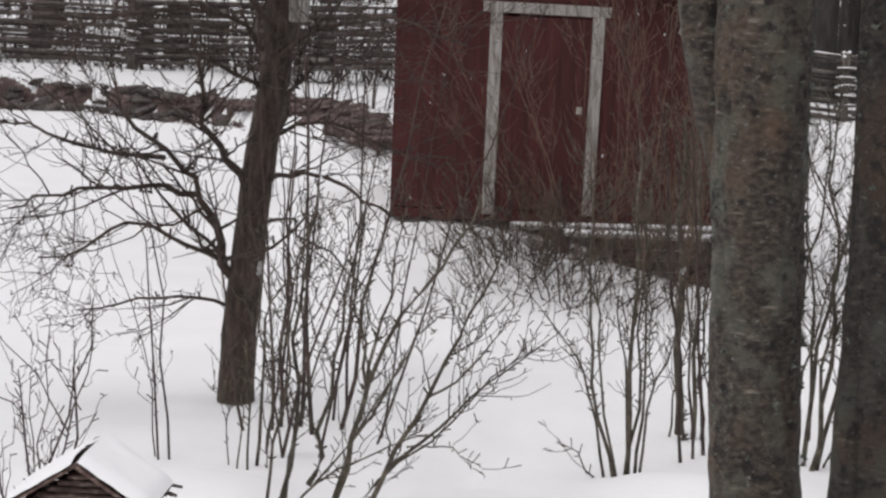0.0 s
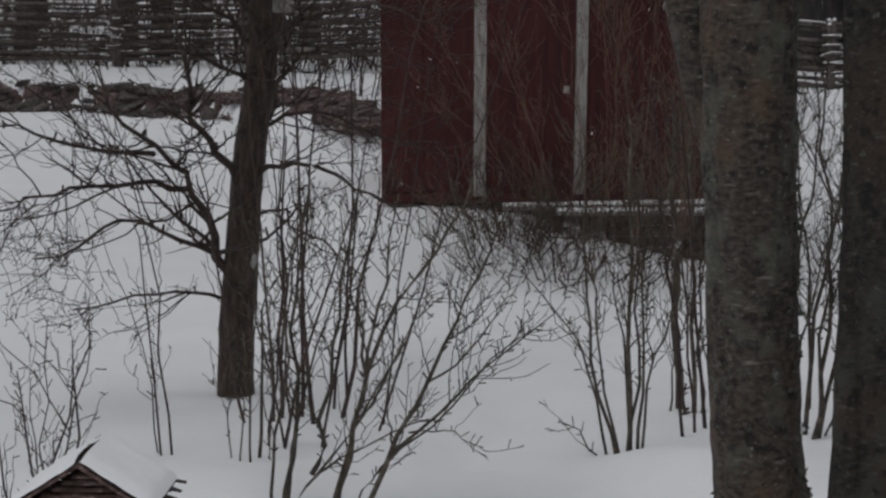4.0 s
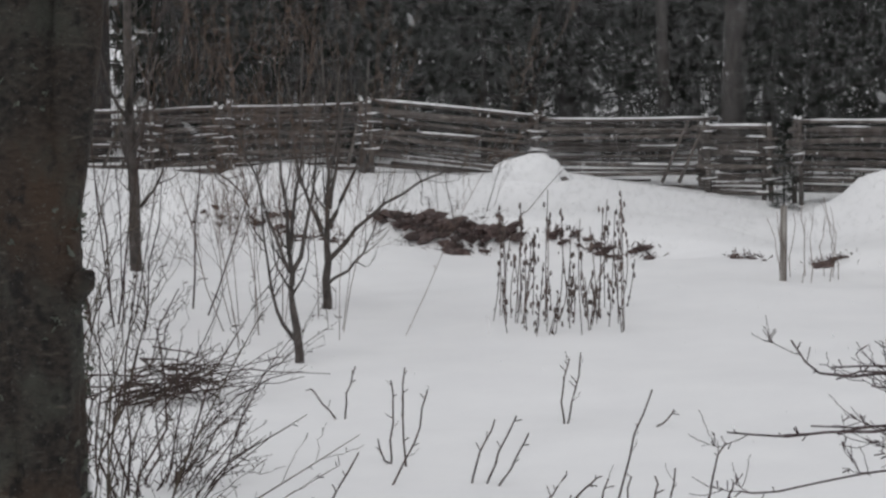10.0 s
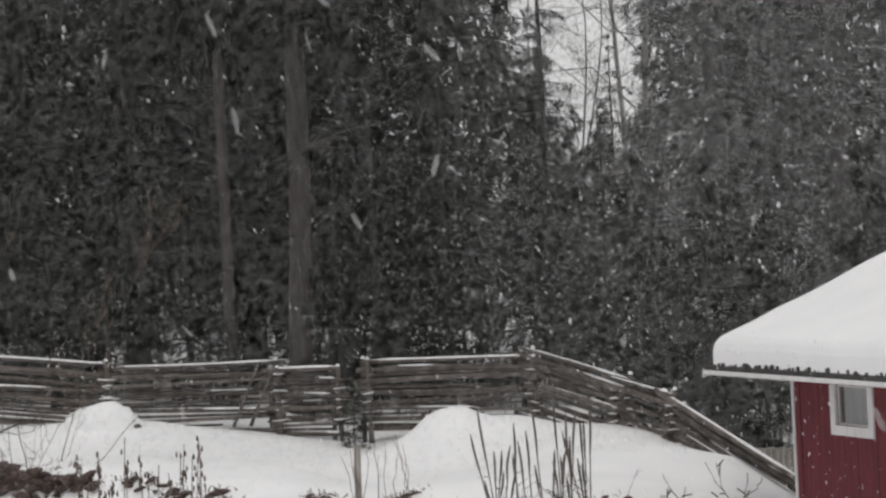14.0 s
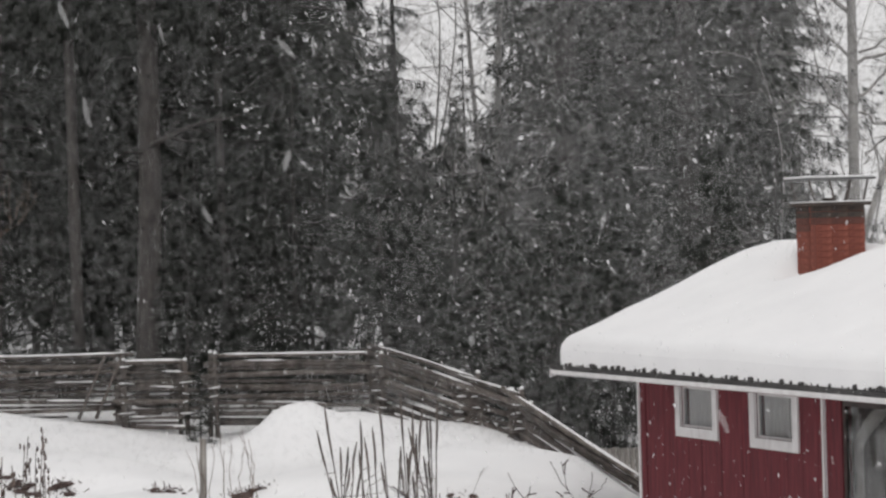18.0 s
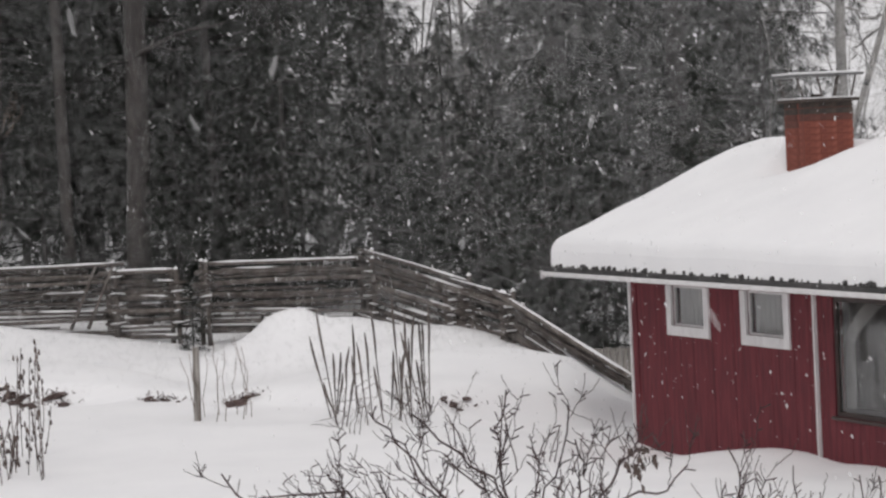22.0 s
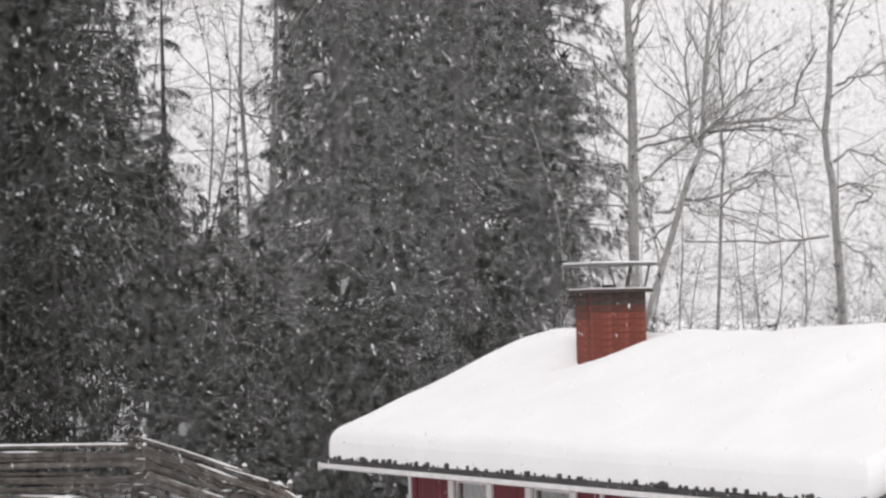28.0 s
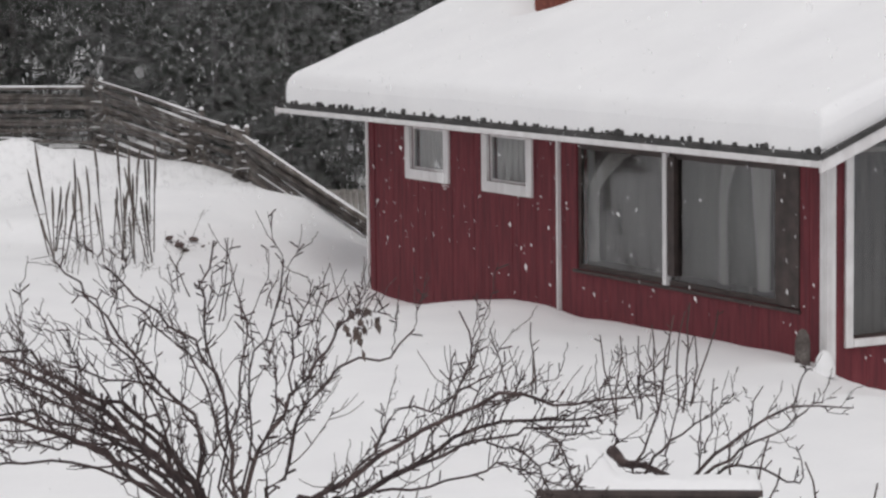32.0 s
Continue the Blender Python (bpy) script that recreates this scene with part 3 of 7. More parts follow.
# chimney
CH = HOUSE @ pose(1.70, 7.12, 0)
chimney = thing("chimney", "red brick chimney with sooty top and a flat metal rain cap", "chimney", CH)
part("core", Geo().box((0.006, 0.006, 1.9), (0.639, 0.414, 3.465)), MORTAR, chimney)
brick_a, brick_b = Geo().plank((0, 0, 0), (0.211, 0.1, 0.069), 0.003), Geo().plank((0, 0, 0), (0.1, 0.205, 0.069), 0.003)
meshes = {(k, mt): gg.mesh("brick", mm) for k, gg in (("a", brick_a), ("b", brick_b)) for mt, mm in (("red", BRICK), ("stained", STAINED), ("soot", SOOT))}


def fired():
    u = wear + random.uniform(-0.22, 0.22)
    return "red" if u < 0.25 else "stained" if u < 0.8 else "soot"


z, row = 2.30, 0
while z < 3.44:
    wear = (z - 3.12) / 0.26
    for i in range(3):
        for y in (0.0, 0.32):
            part("brick", meshes["a", fired()], None, chimney, at=pose(0.005 + i * 0.215 - (0.0 if row % 2 else 0.0), y + random.uniform(-0.003, 0.003), z))
    for i in range(1, 2):
        for x in (0.0 + random.uniform(-0.003, 0.003), 0.545):
            part("brick", meshes["b", fired()], None, chimney, at=pose(x, 0.115 + 0.02 * (row % 2), z))
    z, row = z + 0.074, row + 1
collar = part("collar", Geo().plank((-0.06, -0.06, 3.47), (0.71, 0.48, 3.51), 0.012), SOOT, chimney, "sooty concrete collar")
part("snow_crust", Geo().plank((-0.05, -0.05, 3.511), (0.70, 0.47, 3.524), 0.006), SNOW, collar)
cap = part("rain_cap", Geo().plank((-0.09, -0.12, 3.76), (0.74, 0.54, 3.785), 0.004), ZINC, chimney, "flat sheet metal cap with a little snow")
part("snow_crust", Geo().plank((-0.08, -0.11, 3.786), (0.73, 0.53, 3.808), 0.008), SNOW, cap)
for i, (x, y) in enumerate(((0.0, 0.0), (0.64, 0.0), (0.0, 0.40), (0.64, 0.40), (0.26, 0.0), (0.42, 0.0))):
    part("strut", Geo().tube([(x, y, 3.53), (x + (-0.06 if x < 0.4 else 0.06), y, 3.76)], [0.012] * 2, 5), BROWNMETAL, cap)
part("flue_rim", Geo().tube([(0.30, 0.2, 3.5), (0.30, 0.2, 3.56)], [0.07, 0.07], 10), SOOT, chimney)

# small fittings of the cottage
for u0, u1, z0, z1 in W_HOLES[:2]:
    cur = Geo()
    for i in range(14):
        a = u0 + 0.02 + (u1 - u0 - 0.04) * i / 14
        cur.box((0.10 + 0.008 * (i % 2), a, z0 + 0.02), (0.112 + 0.008 * (i % 2), a + (u1 - u0) / 14.5, z1 - 0.01))
    c = part("curtain", cur, CURTAIN, at=HOUSE)
    tagged(c, "pale grey lace curtain behind a small cottage window", "curtain", group="cottage curtains")


def drape(u_top, u_low, width, z_turn):
    """A gathered drape that sweeps aside below z_turn."""
    g = Geo()
    n, m = 10, 14
    for j in range(m):
        z = 1.50 - (1.50 - 0.42) * j / (m - 1)
        k = min(1, max(0, (1.50 - z) / (1.50 - z_turn)))
        c = u_top + (u_low - u_top) * k ** 0.7
        for i in range(n):
            g.v.append((0.15 + 0.018 * math.sin(i * 2.1), c + width * (1 - 0.45 * k) * i / (n - 1), z))
    for j in range(m - 1):
        for i in range(n - 1):
            a = j * n + i
            g.f.append((a, a + 1, a + n + 1, a + n))
    return g


net = Geo()
for i in range(60):
    for z in (0.42, 1.52):
        net.v.append((0.24 + 0.012 * math.sin(i * 1.9) + 0.006 * math.sin(i * 0.63), 0.66 + 3.26 * i / 59, z))
net.f = [(2 * i, 2 * i + 2, 2 * i + 3, 2 * i + 1) for i in range(59)]
tall = Geo()
for i in range(31):
    u = 0.26 + 0.59 * i / 30
    tall.v += [(u, 0.20 + 0.014 * math.sin(u * 62), 0.1), (u, 0.20 + 0.010 * math.sin(u * 62 + 0.4), 1.74)]
tall.f += [(2 * i, 2 * i + 2, 2 * i + 3, 2 * i + 1) for i in range(30)]
tagged(part("net_curtain", tall, NET, smooth=True, at=HOUSE), "grey net curtain hanging behind the tall window", "curtain")
tagged(part("net_curtain", net, NET, smooth=True, at=HOUSE), "grey net curtain hanging behind the wide window", "curtain")
for a, b2, w, zt in ((3.05, 3.72, 0.35, 1.1), (1.45, 1.62, 0.22, 1.2), (0.98, 1.0, 0.3, 0.5), (2.50, 2.46, 0.2, 0.8)):
    c = part("curtain", drape(a, b2, w, zt), CURTAIN, smooth=True, at=HOUSE)
    tagged(c, "pale gathered curtain drawn aside behind the wide window", "curtain", group="cottage curtains")
table = thing("dining_table", "plain wooden table standing indoors behind the wide window", "table", HOUSE @ pose(1.2, 2.9, -0.2))
part("tabletop", Geo().plank((-0.4, -0.7, 0.72), (0.4, 0.7, 0.76)), GREYWOOD, table)
for x in (-0.34, 0.30):
    for y in (-0.64, 0.60):
        part("leg", Geo().plank((x, y, 0), (x + 0.05, y + 0.05, 0.72)), GREYWOOD, table)
# diamond pane and dark ornament on the door
dia = Geo().prism([(1.46 - 0.09, 1.22), (1.46, 1.34), (1.46 + 0.09, 1.22), (1.46, 1.10)], -0.035, -0.02)
dpane = part("diamond_pane", dia, BROWNMETAL, door, "brown diamond-shaped door pane")
part("glass", Geo().prism([(1.46 - 0.04, 1.22), (1.46, 1.275), (1.46 + 0.04, 1.22), (1.46, 1.165)], -0.039, -0.034), BEIGE, dpane)
orn = Geo().prism([(1.02, -0.02), (1.06, 0.06), (1.22, 0.14), (1.34, 0.15), (1.40, 0.10), (1.38, 0.0), (1.28, -0.04), (1.14, -0.05)], -0.032, -0.02)
orn.prism([(1.04, -0.23), (1.09, -0.23), (1.12, -0.04), (1.06, -0.02)], -0.03, -0.02)
orn.prism([(1.30, -0.23), (1.34, -0.23), (1.38, -0.02), (1.30, -0.02)], -0.03, -0.02)
part("ornament", orn, BROWNMETAL, door, "dark flat sheet metal ornament")
part("handle", Geo().tube([(1.79, -0.03, 0.8), (1.79, -0.07, 0.8), (1.69, -0.07, 0.8)], [0.012] * 3, 6), ZINC, door)
stub = thing("garden_post", "grey rounded upright stone post standing in snow by the corner", "post", HOUSE @ pose(-0.18, 0.09, -0.42))
part("shaft", Geo().tube([(0, 0, 0), (0, 0, 0.55), (0.0, 0, 0.62), (0, 0, 0.655), (0, 0, 0.665)], [0.065, 0.062, 0.05, 0.028, 0.008], 12), STONE, stub, smooth=True)
heap = Geo()
for i in range(7):
    for j in range(12):
        a, b2 = math.pi / 2 * i / 6, 2 * math.pi * j / 12
        heap.v.append((0.11 * math.cos(a) * math.cos(b2), 0.11 * math.cos(a) * math.sin(b2), 0.26 * math.sin(a)))
for i in range(6):
    for j in range(12):
        a, b2 = i * 12 + j, i * 12 + (j + 1) % 12
        heap.f.append((a, b2, b2 + 12, a + 12))
hp = part("snow_drift", heap, SNOW, smooth=True, at=HOUSE @ pose(-0.09, -0.08, -0.12) @ Matrix.Scale(0.8, 4))
tagged(hp, "small pile of snow against the cottage corner", "snow")

# ---- the shed ----
SHED = pose(0.05, 25.0, 0.0, 0, 0, -2)
shed = thing("shed", "faded red board shed with a weathered grey door frame", "shed", SHED)
SW = 3.22


def shed_top(x):
    """The underside of the roof over the gable wall."""
    return 3.90 - (1.45 - x) * 0.36 if x < 1.45 else 3.90 - (x - 1.45) * 0.70


def shed_base(x):
    return 0.74 - 0.03 * x


x = 0.0
i = 0
while x < SW - 0.02:
    w = min(random.uniform(0.125, 0.15), SW - x)
    lo = shed_base(x)
    a, c = x + 0.0015, x + w - 0.0015
    off = random.uniform(-0.004, 0.004)
    door_zone = 1.02 < x + w / 2 < 1.93
    z0 = lo + random.uniform(-0.01, 0.02)
    if not door_zone:
        part("board", Geo().prism([(a, z0), (c, z0), (c, shed_top(c)), (a, shed_top(a))], off, off + 0.03), SHED_RED, shed)
    else:
        part("board", Geo().prism([(a, 2.69), (c, 2.69), (c, shed_top(c)), (a, shed_top(a))], off, off + 0.03), SHED_RED, shed)
    x += w
part("backing", Geo().prism([(0.02, 0.76), (SW - 0.02, 0.68), (SW - 0.02, shed_top(SW) - 0.02), (1.45, 3.86), (0.02, shed_top(0) - 0.02)], 0.06, 0.12), SHED_RED, shed)
for xs in (0.0, SW - 0.04):
    for k in range(18):
        part("board", Geo().box((xs, 0.05 + 0.165 * k, 0.72), (xs + 0.03, 0.05 + 0.165 * k + 0.16, shed_top(xs + 0.02) - 0.03)), SHED_RED, shed)
part("wall", Geo().prism([(0, 0.72), (SW, 0.62), (SW, shed_top(SW)), (1.45, 3.88), (0, shed_top(0))], 2.98, 3.05), SHED_RED, shed)
sd = part("door", Geo().plank((1.03, 0.012, 0.74), (1.92, 0.05, 2.66), 0.004), SHED_RED, shed, "closed red board door")
for k in range(6):
    part("plank", Geo().plank((1.035 + k * 0.148, -0.006, 0.75), (1.035 + k * 0.148 + 0.144, 0.013, 2.655), 0.004), SHED_RED, sd)
part("latch", Geo().plank((1.80, -0.02, 1.72), (1.86, -0.004, 1.79), 0.004), GREYWOOD, sd, "small pale wooden latch")
part("door_frame", Geo().prism([(0.91, 0.70), (1.03, 0.70), (1.045, 2.70), (0.925, 2.70)], -0.03, 0.004), GREYWOOD, shed, "peeling grey door jamb")
part("door_frame", Geo().prism([(1.90, 0.72), (2.01, 0.72), (2.05, 2.70), (1.93, 2.70)], -0.03, 0.004), GREYWOOD, shed, "peeling grey door jamb")
part("door_frame", Geo().prism([(0.85, 2.695), (2.10, 2.675), (2.11, 2.78), (0.85, 2.80)], -0.035, 0.004), GREYWOOD, shed, "peeling grey lintel")
part("sill_beam", Geo().plank((0.0, 0.002, 0.63), (SW, 0.14, 0.735), 0.01), SHED_RED, shed)
part("floor", Geo().box((0.03, 0.13, 0.62), (SW - 0.03, 3.0, 0.72)), GREYWOOD, shed)
for xs in (0.1, 1.5, 2.9):
    part("foundation_stone", Geo().plank((xs, -0.02, -0.4), (xs + 0.3, 0.3, 0.63), 0.05), STONE, shed)
    part("foundation_stone", Geo().plank((xs, 2.6, -0.4), (xs + 0.3, 2.95, 0.62), 0.05), STONE, shed)
for sx, (xa, xb) in enumerate(((-0.45, 1.45), (SW + 0.5, 1.45))):
    za, zb = shed_top(xa) + 0.01, shed_top(xb) + 0.01
    part("roof_panel", Geo().prism([(xa, za), (xb, zb), (xb, zb + 0.06), (xa, za + 0.06)], -0.35, 3.4), TILE, shed)
    part("barge_board", Geo().prism([(xa, za - 0.12), (xb, zb - 0.12), (xb, zb + 0.05), (xa, za + 0.05)], -0.385, -0.352), SHED_RED, shed)
ssnow = Geo().prism([(-0.43, shed_top(-0.43) + 0.075), (1.45, 3.985), (SW + 0.48, shed_top(SW + 0.48) + 0.075), (SW + 0.50, shed_top(SW + 0.48) + 0.22), (SW + 0.36, shed_top(SW + 0.4) + 0.33), (1.45, 4.20), (-0.32, shed_top(-0.4) + 0.33), (-0.45, shed_top(-0.43) + 0.22)], -0.37, 3.4)
tagged(part("roof_snow", ssnow, SNOW, at=SHED), "layer of snow lying on the shed roof", "snow")
# a snowy plank on short posts along the shed's front, and the dark crate and brushwood beside it
for k in range(2):
    pl = part("plank", Geo().plank((0, 0, 0), (2.15 - 0.5 * k, 0.14, 0.03), 0.006), GREYWOOD, at=SHED @ pose(1.2 + 0.5 * k, -0.42 - 0.16 * k, 0.60 - 0.035 * k, 0, 0.8 * (k - 1), 1))
    tagged(pl, "weathered grey plank lying on short posts before the shed", "plank", group="planks by the shed")
    sn = part("snow_strip", Geo().plank((0, 0.0, 0.033), (2.1 - 0.5 * k, 0.13, 0.066), 0.014), SNOW, at=pl.matrix_basis.copy())
    tagged(sn, "narrow strip of snow on a plank", "snow", group="snow on the planks")
for x in (1.72, 2.0, 3.25):
    tagged(part("post", Geo().tube([(0, 0, -0.4), (0.01, 0, 0.58)], [0.055, 0.05], 9), BARK, at=SHED @ pose(x, -0.42, 0), smooth=True), "short dark post under a snowy plank", "post", group="posts under the planks")
crate = thing("crate", "old dark board crate standing under a snowy plank", "crate", SHED @ pose(2.22, -0.36, 0.0))
for k in range(5):
    part("board", Geo().plank((0, -0.02, 0.02 + 0.108 * k), (0.98, 0.002, 0.118 + 0.108 * k), 0.005), DARKPLANK, crate)
for x in (0.0, 0.96):
    part("side_panel", Geo().plank((x, 0.004, -0.1), (x + 0.02, 0.30, 0.56), 0.004), DARKPLANK, crate)
fill = Geo()
rn = random.Random(3)
for k in range(22):
    p = Vector((rn.uniform(1.3, 3.2), rn.uniform(-0.75, -0.5), rn.uniform(0.16, 0.5)))
    fill.tube([p, p + Vector((rn.uniform(-0.4, 0.4), rn.uniform(-0.1, 0.1), rn.uniform(-0.1, 0.2)))], [0.009, 0.004], 4)
tagged(part("brushwood", fill, TWIG, at=SHED), "dark brushwood lying before the planks", "brushwood", kind="stuff")

# ---- round-pole fence behind the garden ----
fence = thing("fence", "old grey round-pole fence of stepped sections with snow on its rails", "fence")
frnd = random.Random(11)
# each section: bearings of its two ends and the slope angles at which its top rail lies there
SECTIONS = [(-12.3, -1.10, -8.9, -1.16), (-9.2, -1.12, -5.6, -1.20), (-5.95, -1.22, -2.4, -1.18), (-2.7, -1.22, 0.5, -1.15), (0.1, -1.24, 3.6, -1.36), (3.3, -1.38, 6.9, -1.62), (6.6, -1.56, 10.4, -1.86),
            (10.0, -1.84, 14.2, -1.89), (13.9, -1.93, 15.9, -1.87), (15.6, -1.86, 19.1, -1.86), (18.85, -1.78, 22.95, -2.27), (22.6, -2.31, 26.8, -2.36), (26.45, -2.56, 28.2, -2.58), (28.5, -2.46, 32.65, -2.53), (32.25, -2.33, 34.75, -3.20), (34.15, -3.06, 35.7, -3.56), (35.4, -3.42, 38.75, -5.72)]


def fence_at(az, slope):
    d = lerp(az, [(a, b) for a, b, c in FENCE])
    return Vector((d * math.sin(radians(az)), d * math.cos(radians(az)), 3.2 + d * math.tan(radians(slope))))


def pole(owner, s, e, r, snow, rest=0.4, name="rail"):
    """A slightly bent round pole with stretches of snow on its upper side."""
    mid = (s + e) / 2 + Vector((frnd.uniform(-0.04, 0.04), frnd.uniform(-0.04, 0.04), frnd.uniform(-0.022, 0.022)))
    line = bend([s, mid, e], 7)
    rail = part(name, Geo().tube(line, [r * (1 - 0.035 * i) * frnd.uniform(0.93, 1.07) for i in range(7)], 6), FENCEWOOD, owner, smooth=True)
    for k in range(snow):
        u0 = 0.0 if rest == 0 else frnd.uniform(0, 0.75)
        u1 = 1.0 if rest == 0 else min(1.0, u0 + frnd.uniform(0.12, rest))
        pts = [line[min(int(6 * t), 5)].lerp(line[min(int(6 * t), 5) + 1], 6 * t - min(int(6 * t), 5)) for t in np.linspace(u0, u1, 7)]
        h = r * frnd.uniform(0.5, 0.75) * (0.85 if s.x > 12 else 0.65)
        part("snow_line", Geo().tube([v + Vector((0, -0.012, r * 0.62)) for v in pts], [0.006] + [h * frnd.uniform(0.75, 1.15) for _ in range(5)] + [0.006], 5), SNOW, rail, smooth=True)
    return rail


def bend(pts, n):
    """A smooth line of n points through the given ones."""
    pts = [Vector(p) for p in pts]
    if len(pts) == 2:
        return [pts[0].lerp(pts[1], i / (n - 1)) for i in range(n)]
    ext = [2 * pts[0] - pts[1], *pts, 2 * pts[-1] - pts[-2]]
    out = []
    for i in range(n):
        u = i / (n - 1) * (len(pts) - 1)
        k = min(int(u), len(pts) - 2)
        t = u - k
        p0, p1, p2, p3 = ext[k:k + 4]
        out.append(0.5 * (2 * p1 + (p2 - p0) * t + (2 * p0 - 5 * p1 + 4 * p2 - p3) * t * t + (3 * p1 - p0 - 3 * p2 + p3) * t ** 3))
    return out


for i, (a, ea, c, ec) in enumerate(SECTIONS):
    p, q = fence_at(a, ea), fence_at(c, ec)
    way = (q - p).normalized()
    steep = a > 32
    step = 0.118 if steep else 0.148
    for k in range(9 if steep else 8):
        drop = Vector((0, 0, step * k + frnd.uniform(-0.02, 0.02) * (k > 0)))
        tilt = Vector((0, 0, frnd.uniform(-0.035, 0.035) * (k > 0)))
        side = Vector((frnd.uniform(-0.08, 0.08), frnd.uniform(-0.06, 0.06), 0))
        out0, out1 = (0.0, 0.0) if k == 0 else (frnd.uniform(-0.1, 0.12), frnd.uniform(-0.1, 0.12))
        pole(fence, p - way * out0 - drop + side - tilt, q + way * out1 - drop + side + tilt, frnd.uniform(0.034, 0.048), 1 if k == 0 else frnd.choice((0, 0, 1, 1, 2) if a > 26 else (0, 0, 1)), 0 if k == 0 else 0.42)
        if k:
            u = frnd.uniform(0.0, 0.2)
            lo = Vector((0, 0.14, step * (k - 0.5) + frnd.uniform(-0.03, 0.03)))
            s0, e0 = p.lerp(q, u), p.lerp(q, min(1.0, u + frnd.uniform(0.6, 0.9)))
            pole(fence, Vector((s0.x, s0.y + lo.y, s0.z - lo.z)), Vector((e0.x, e0.y + lo.y, e0.z - lo.z)), frnd.uniform(0.024, 0.036), frnd.choice((0, 0, 0, 1)))
    for end, v in ((p + way * 0.16, 1), (q - way * 0.16, -1)):
        for off in (-0.11, 0.13):
            top = end + Vector((frnd.uniform(-0.04, 0.04), off, frnd.uniform(-0.03, 0.10)))
            part("post", Geo().tube([end + Vector((0, off, -1.65)), top], [0.045, 0.034], 6), FENCEWOOD, fence, smooth=True)
            part("snow_cap", Geo().tube([top - Vector((0, 0, 0.01)), top + Vector((0, 0, 0.02)), top + Vector((0, 0, 0.045))], [0.03, 0.034, 0.008], 6), SNOW, fence, smooth=True)
        for k in range(1, 6):
            z = -step * (k + 0.35) + frnd.uniform(-0.02, 0.02)
            w = frnd.uniform(0.10, 0.2)
            pole(fence, end + Vector((-w, -0.14, z)), end + Vector((w, -0.15, z + frnd.uniform(-0.03, 0.03))), 0.026, 1 if frnd.random() < 0.8 else 0, 0, "binder")
    if i in (7, 9, 11, 14, 15):
        foot = p.lerp(q, 0.7 if i < 14 else 0.85) + Vector((0, -0.2, -1.0))
        for w in (0.0, 0.3):
            part("brace", Geo().tube([foot + way * w, q + way * (w - 0.5) + Vector((0, -0.16, -0.02))], [0.032, 0.024], 6), FENCEWOOD, fence, smooth=True)

# low pale board fence behind the last poles, beside the cottage
boards = thing("board_fence", "low fence of weathered pale upright boards beside the cottage", "fence")
for k in range(13):
    v = fence_at(37.1 + 0.135 * k, 0.0).normalized()
    c = Vector((v.x, v.y, 0)).normalized() * 34.6
    h = 0.27 + frnd.uniform(-0.012, 0.012)
    part("board", Geo().plank((-0.037, -0.01, h - 1.1), (0.037, 0.01, h), 0.004), GREYWOOD, boards, at=Matrix.Translation((c.x, c.y, 0)) @ pose(0, 0, 0, 0, 0, -37.9))
for h in (0.12, -0.35):
    v = Matrix.Translation((34.64 * math.sin(radians(37.9)), 34.64 * math.cos(radians(37.9)), h)) @ pose(0, 0, 0, 0, 0, -37.9)
    part("rail", Geo().plank((-0.53, 0.012, -0.03), (0.53, 0.04, 0.03), 0.004), GREYWOOD, boards, at=v)

# ---- stones along the foot of the terrace ----
edge = thing("stone_edging", "row of dark garden stones, bare soil and lumps imitating lip shade under the snow edge", "stones")
srnd = random.Random(21)


def edge_at(az):
    """How far off the bare edge of the terrace lies; beside the shed it runs down the bank."""
    if -3.2 < az < 0.2:
        return lerp(az, [(-3.2, 36.6), (-1.6, 36.0), (-1.1, 34.0), (0.2, 31.2)])
    return lerp(az, [(a, b) for a, b, c in FOOT])


def stone_mesh(seed):
    g, rr = Geo(), random.Random(seed)
    n, m = 8, 5
    g.v.append((0, 0, -0.5))
    for j in range(1, m):
        t = math.pi * j / m
        for i in range(n):
            a = 2 * math.pi * i / n
            r = math.sin(t) * rr.uniform(0.6, 1.15)
            g.v.append((r * math.cos(a), r * 0.8 * math.sin(a), -math.cos(t) * 0.62 * rr.uniform(0.85, 1.1)))
    g.v.append((0, 0, 0.55))
    for i in range(n):
        g.f.append((0, 1 + (i + 1) % n, 1 + i))
        g.f.append((len(g.v) - 1, 1 + (m - 2) * n + i, 1 + (m - 2) * n + (i + 1) % n))
        for j in range(m - 2):
            a, b2 = 1 + j * n + i, 1 + j * n + (i + 1) % n
            g.f.append((a, b2, b2 + n, a + n))
    return g.mesh("stone", STONE)


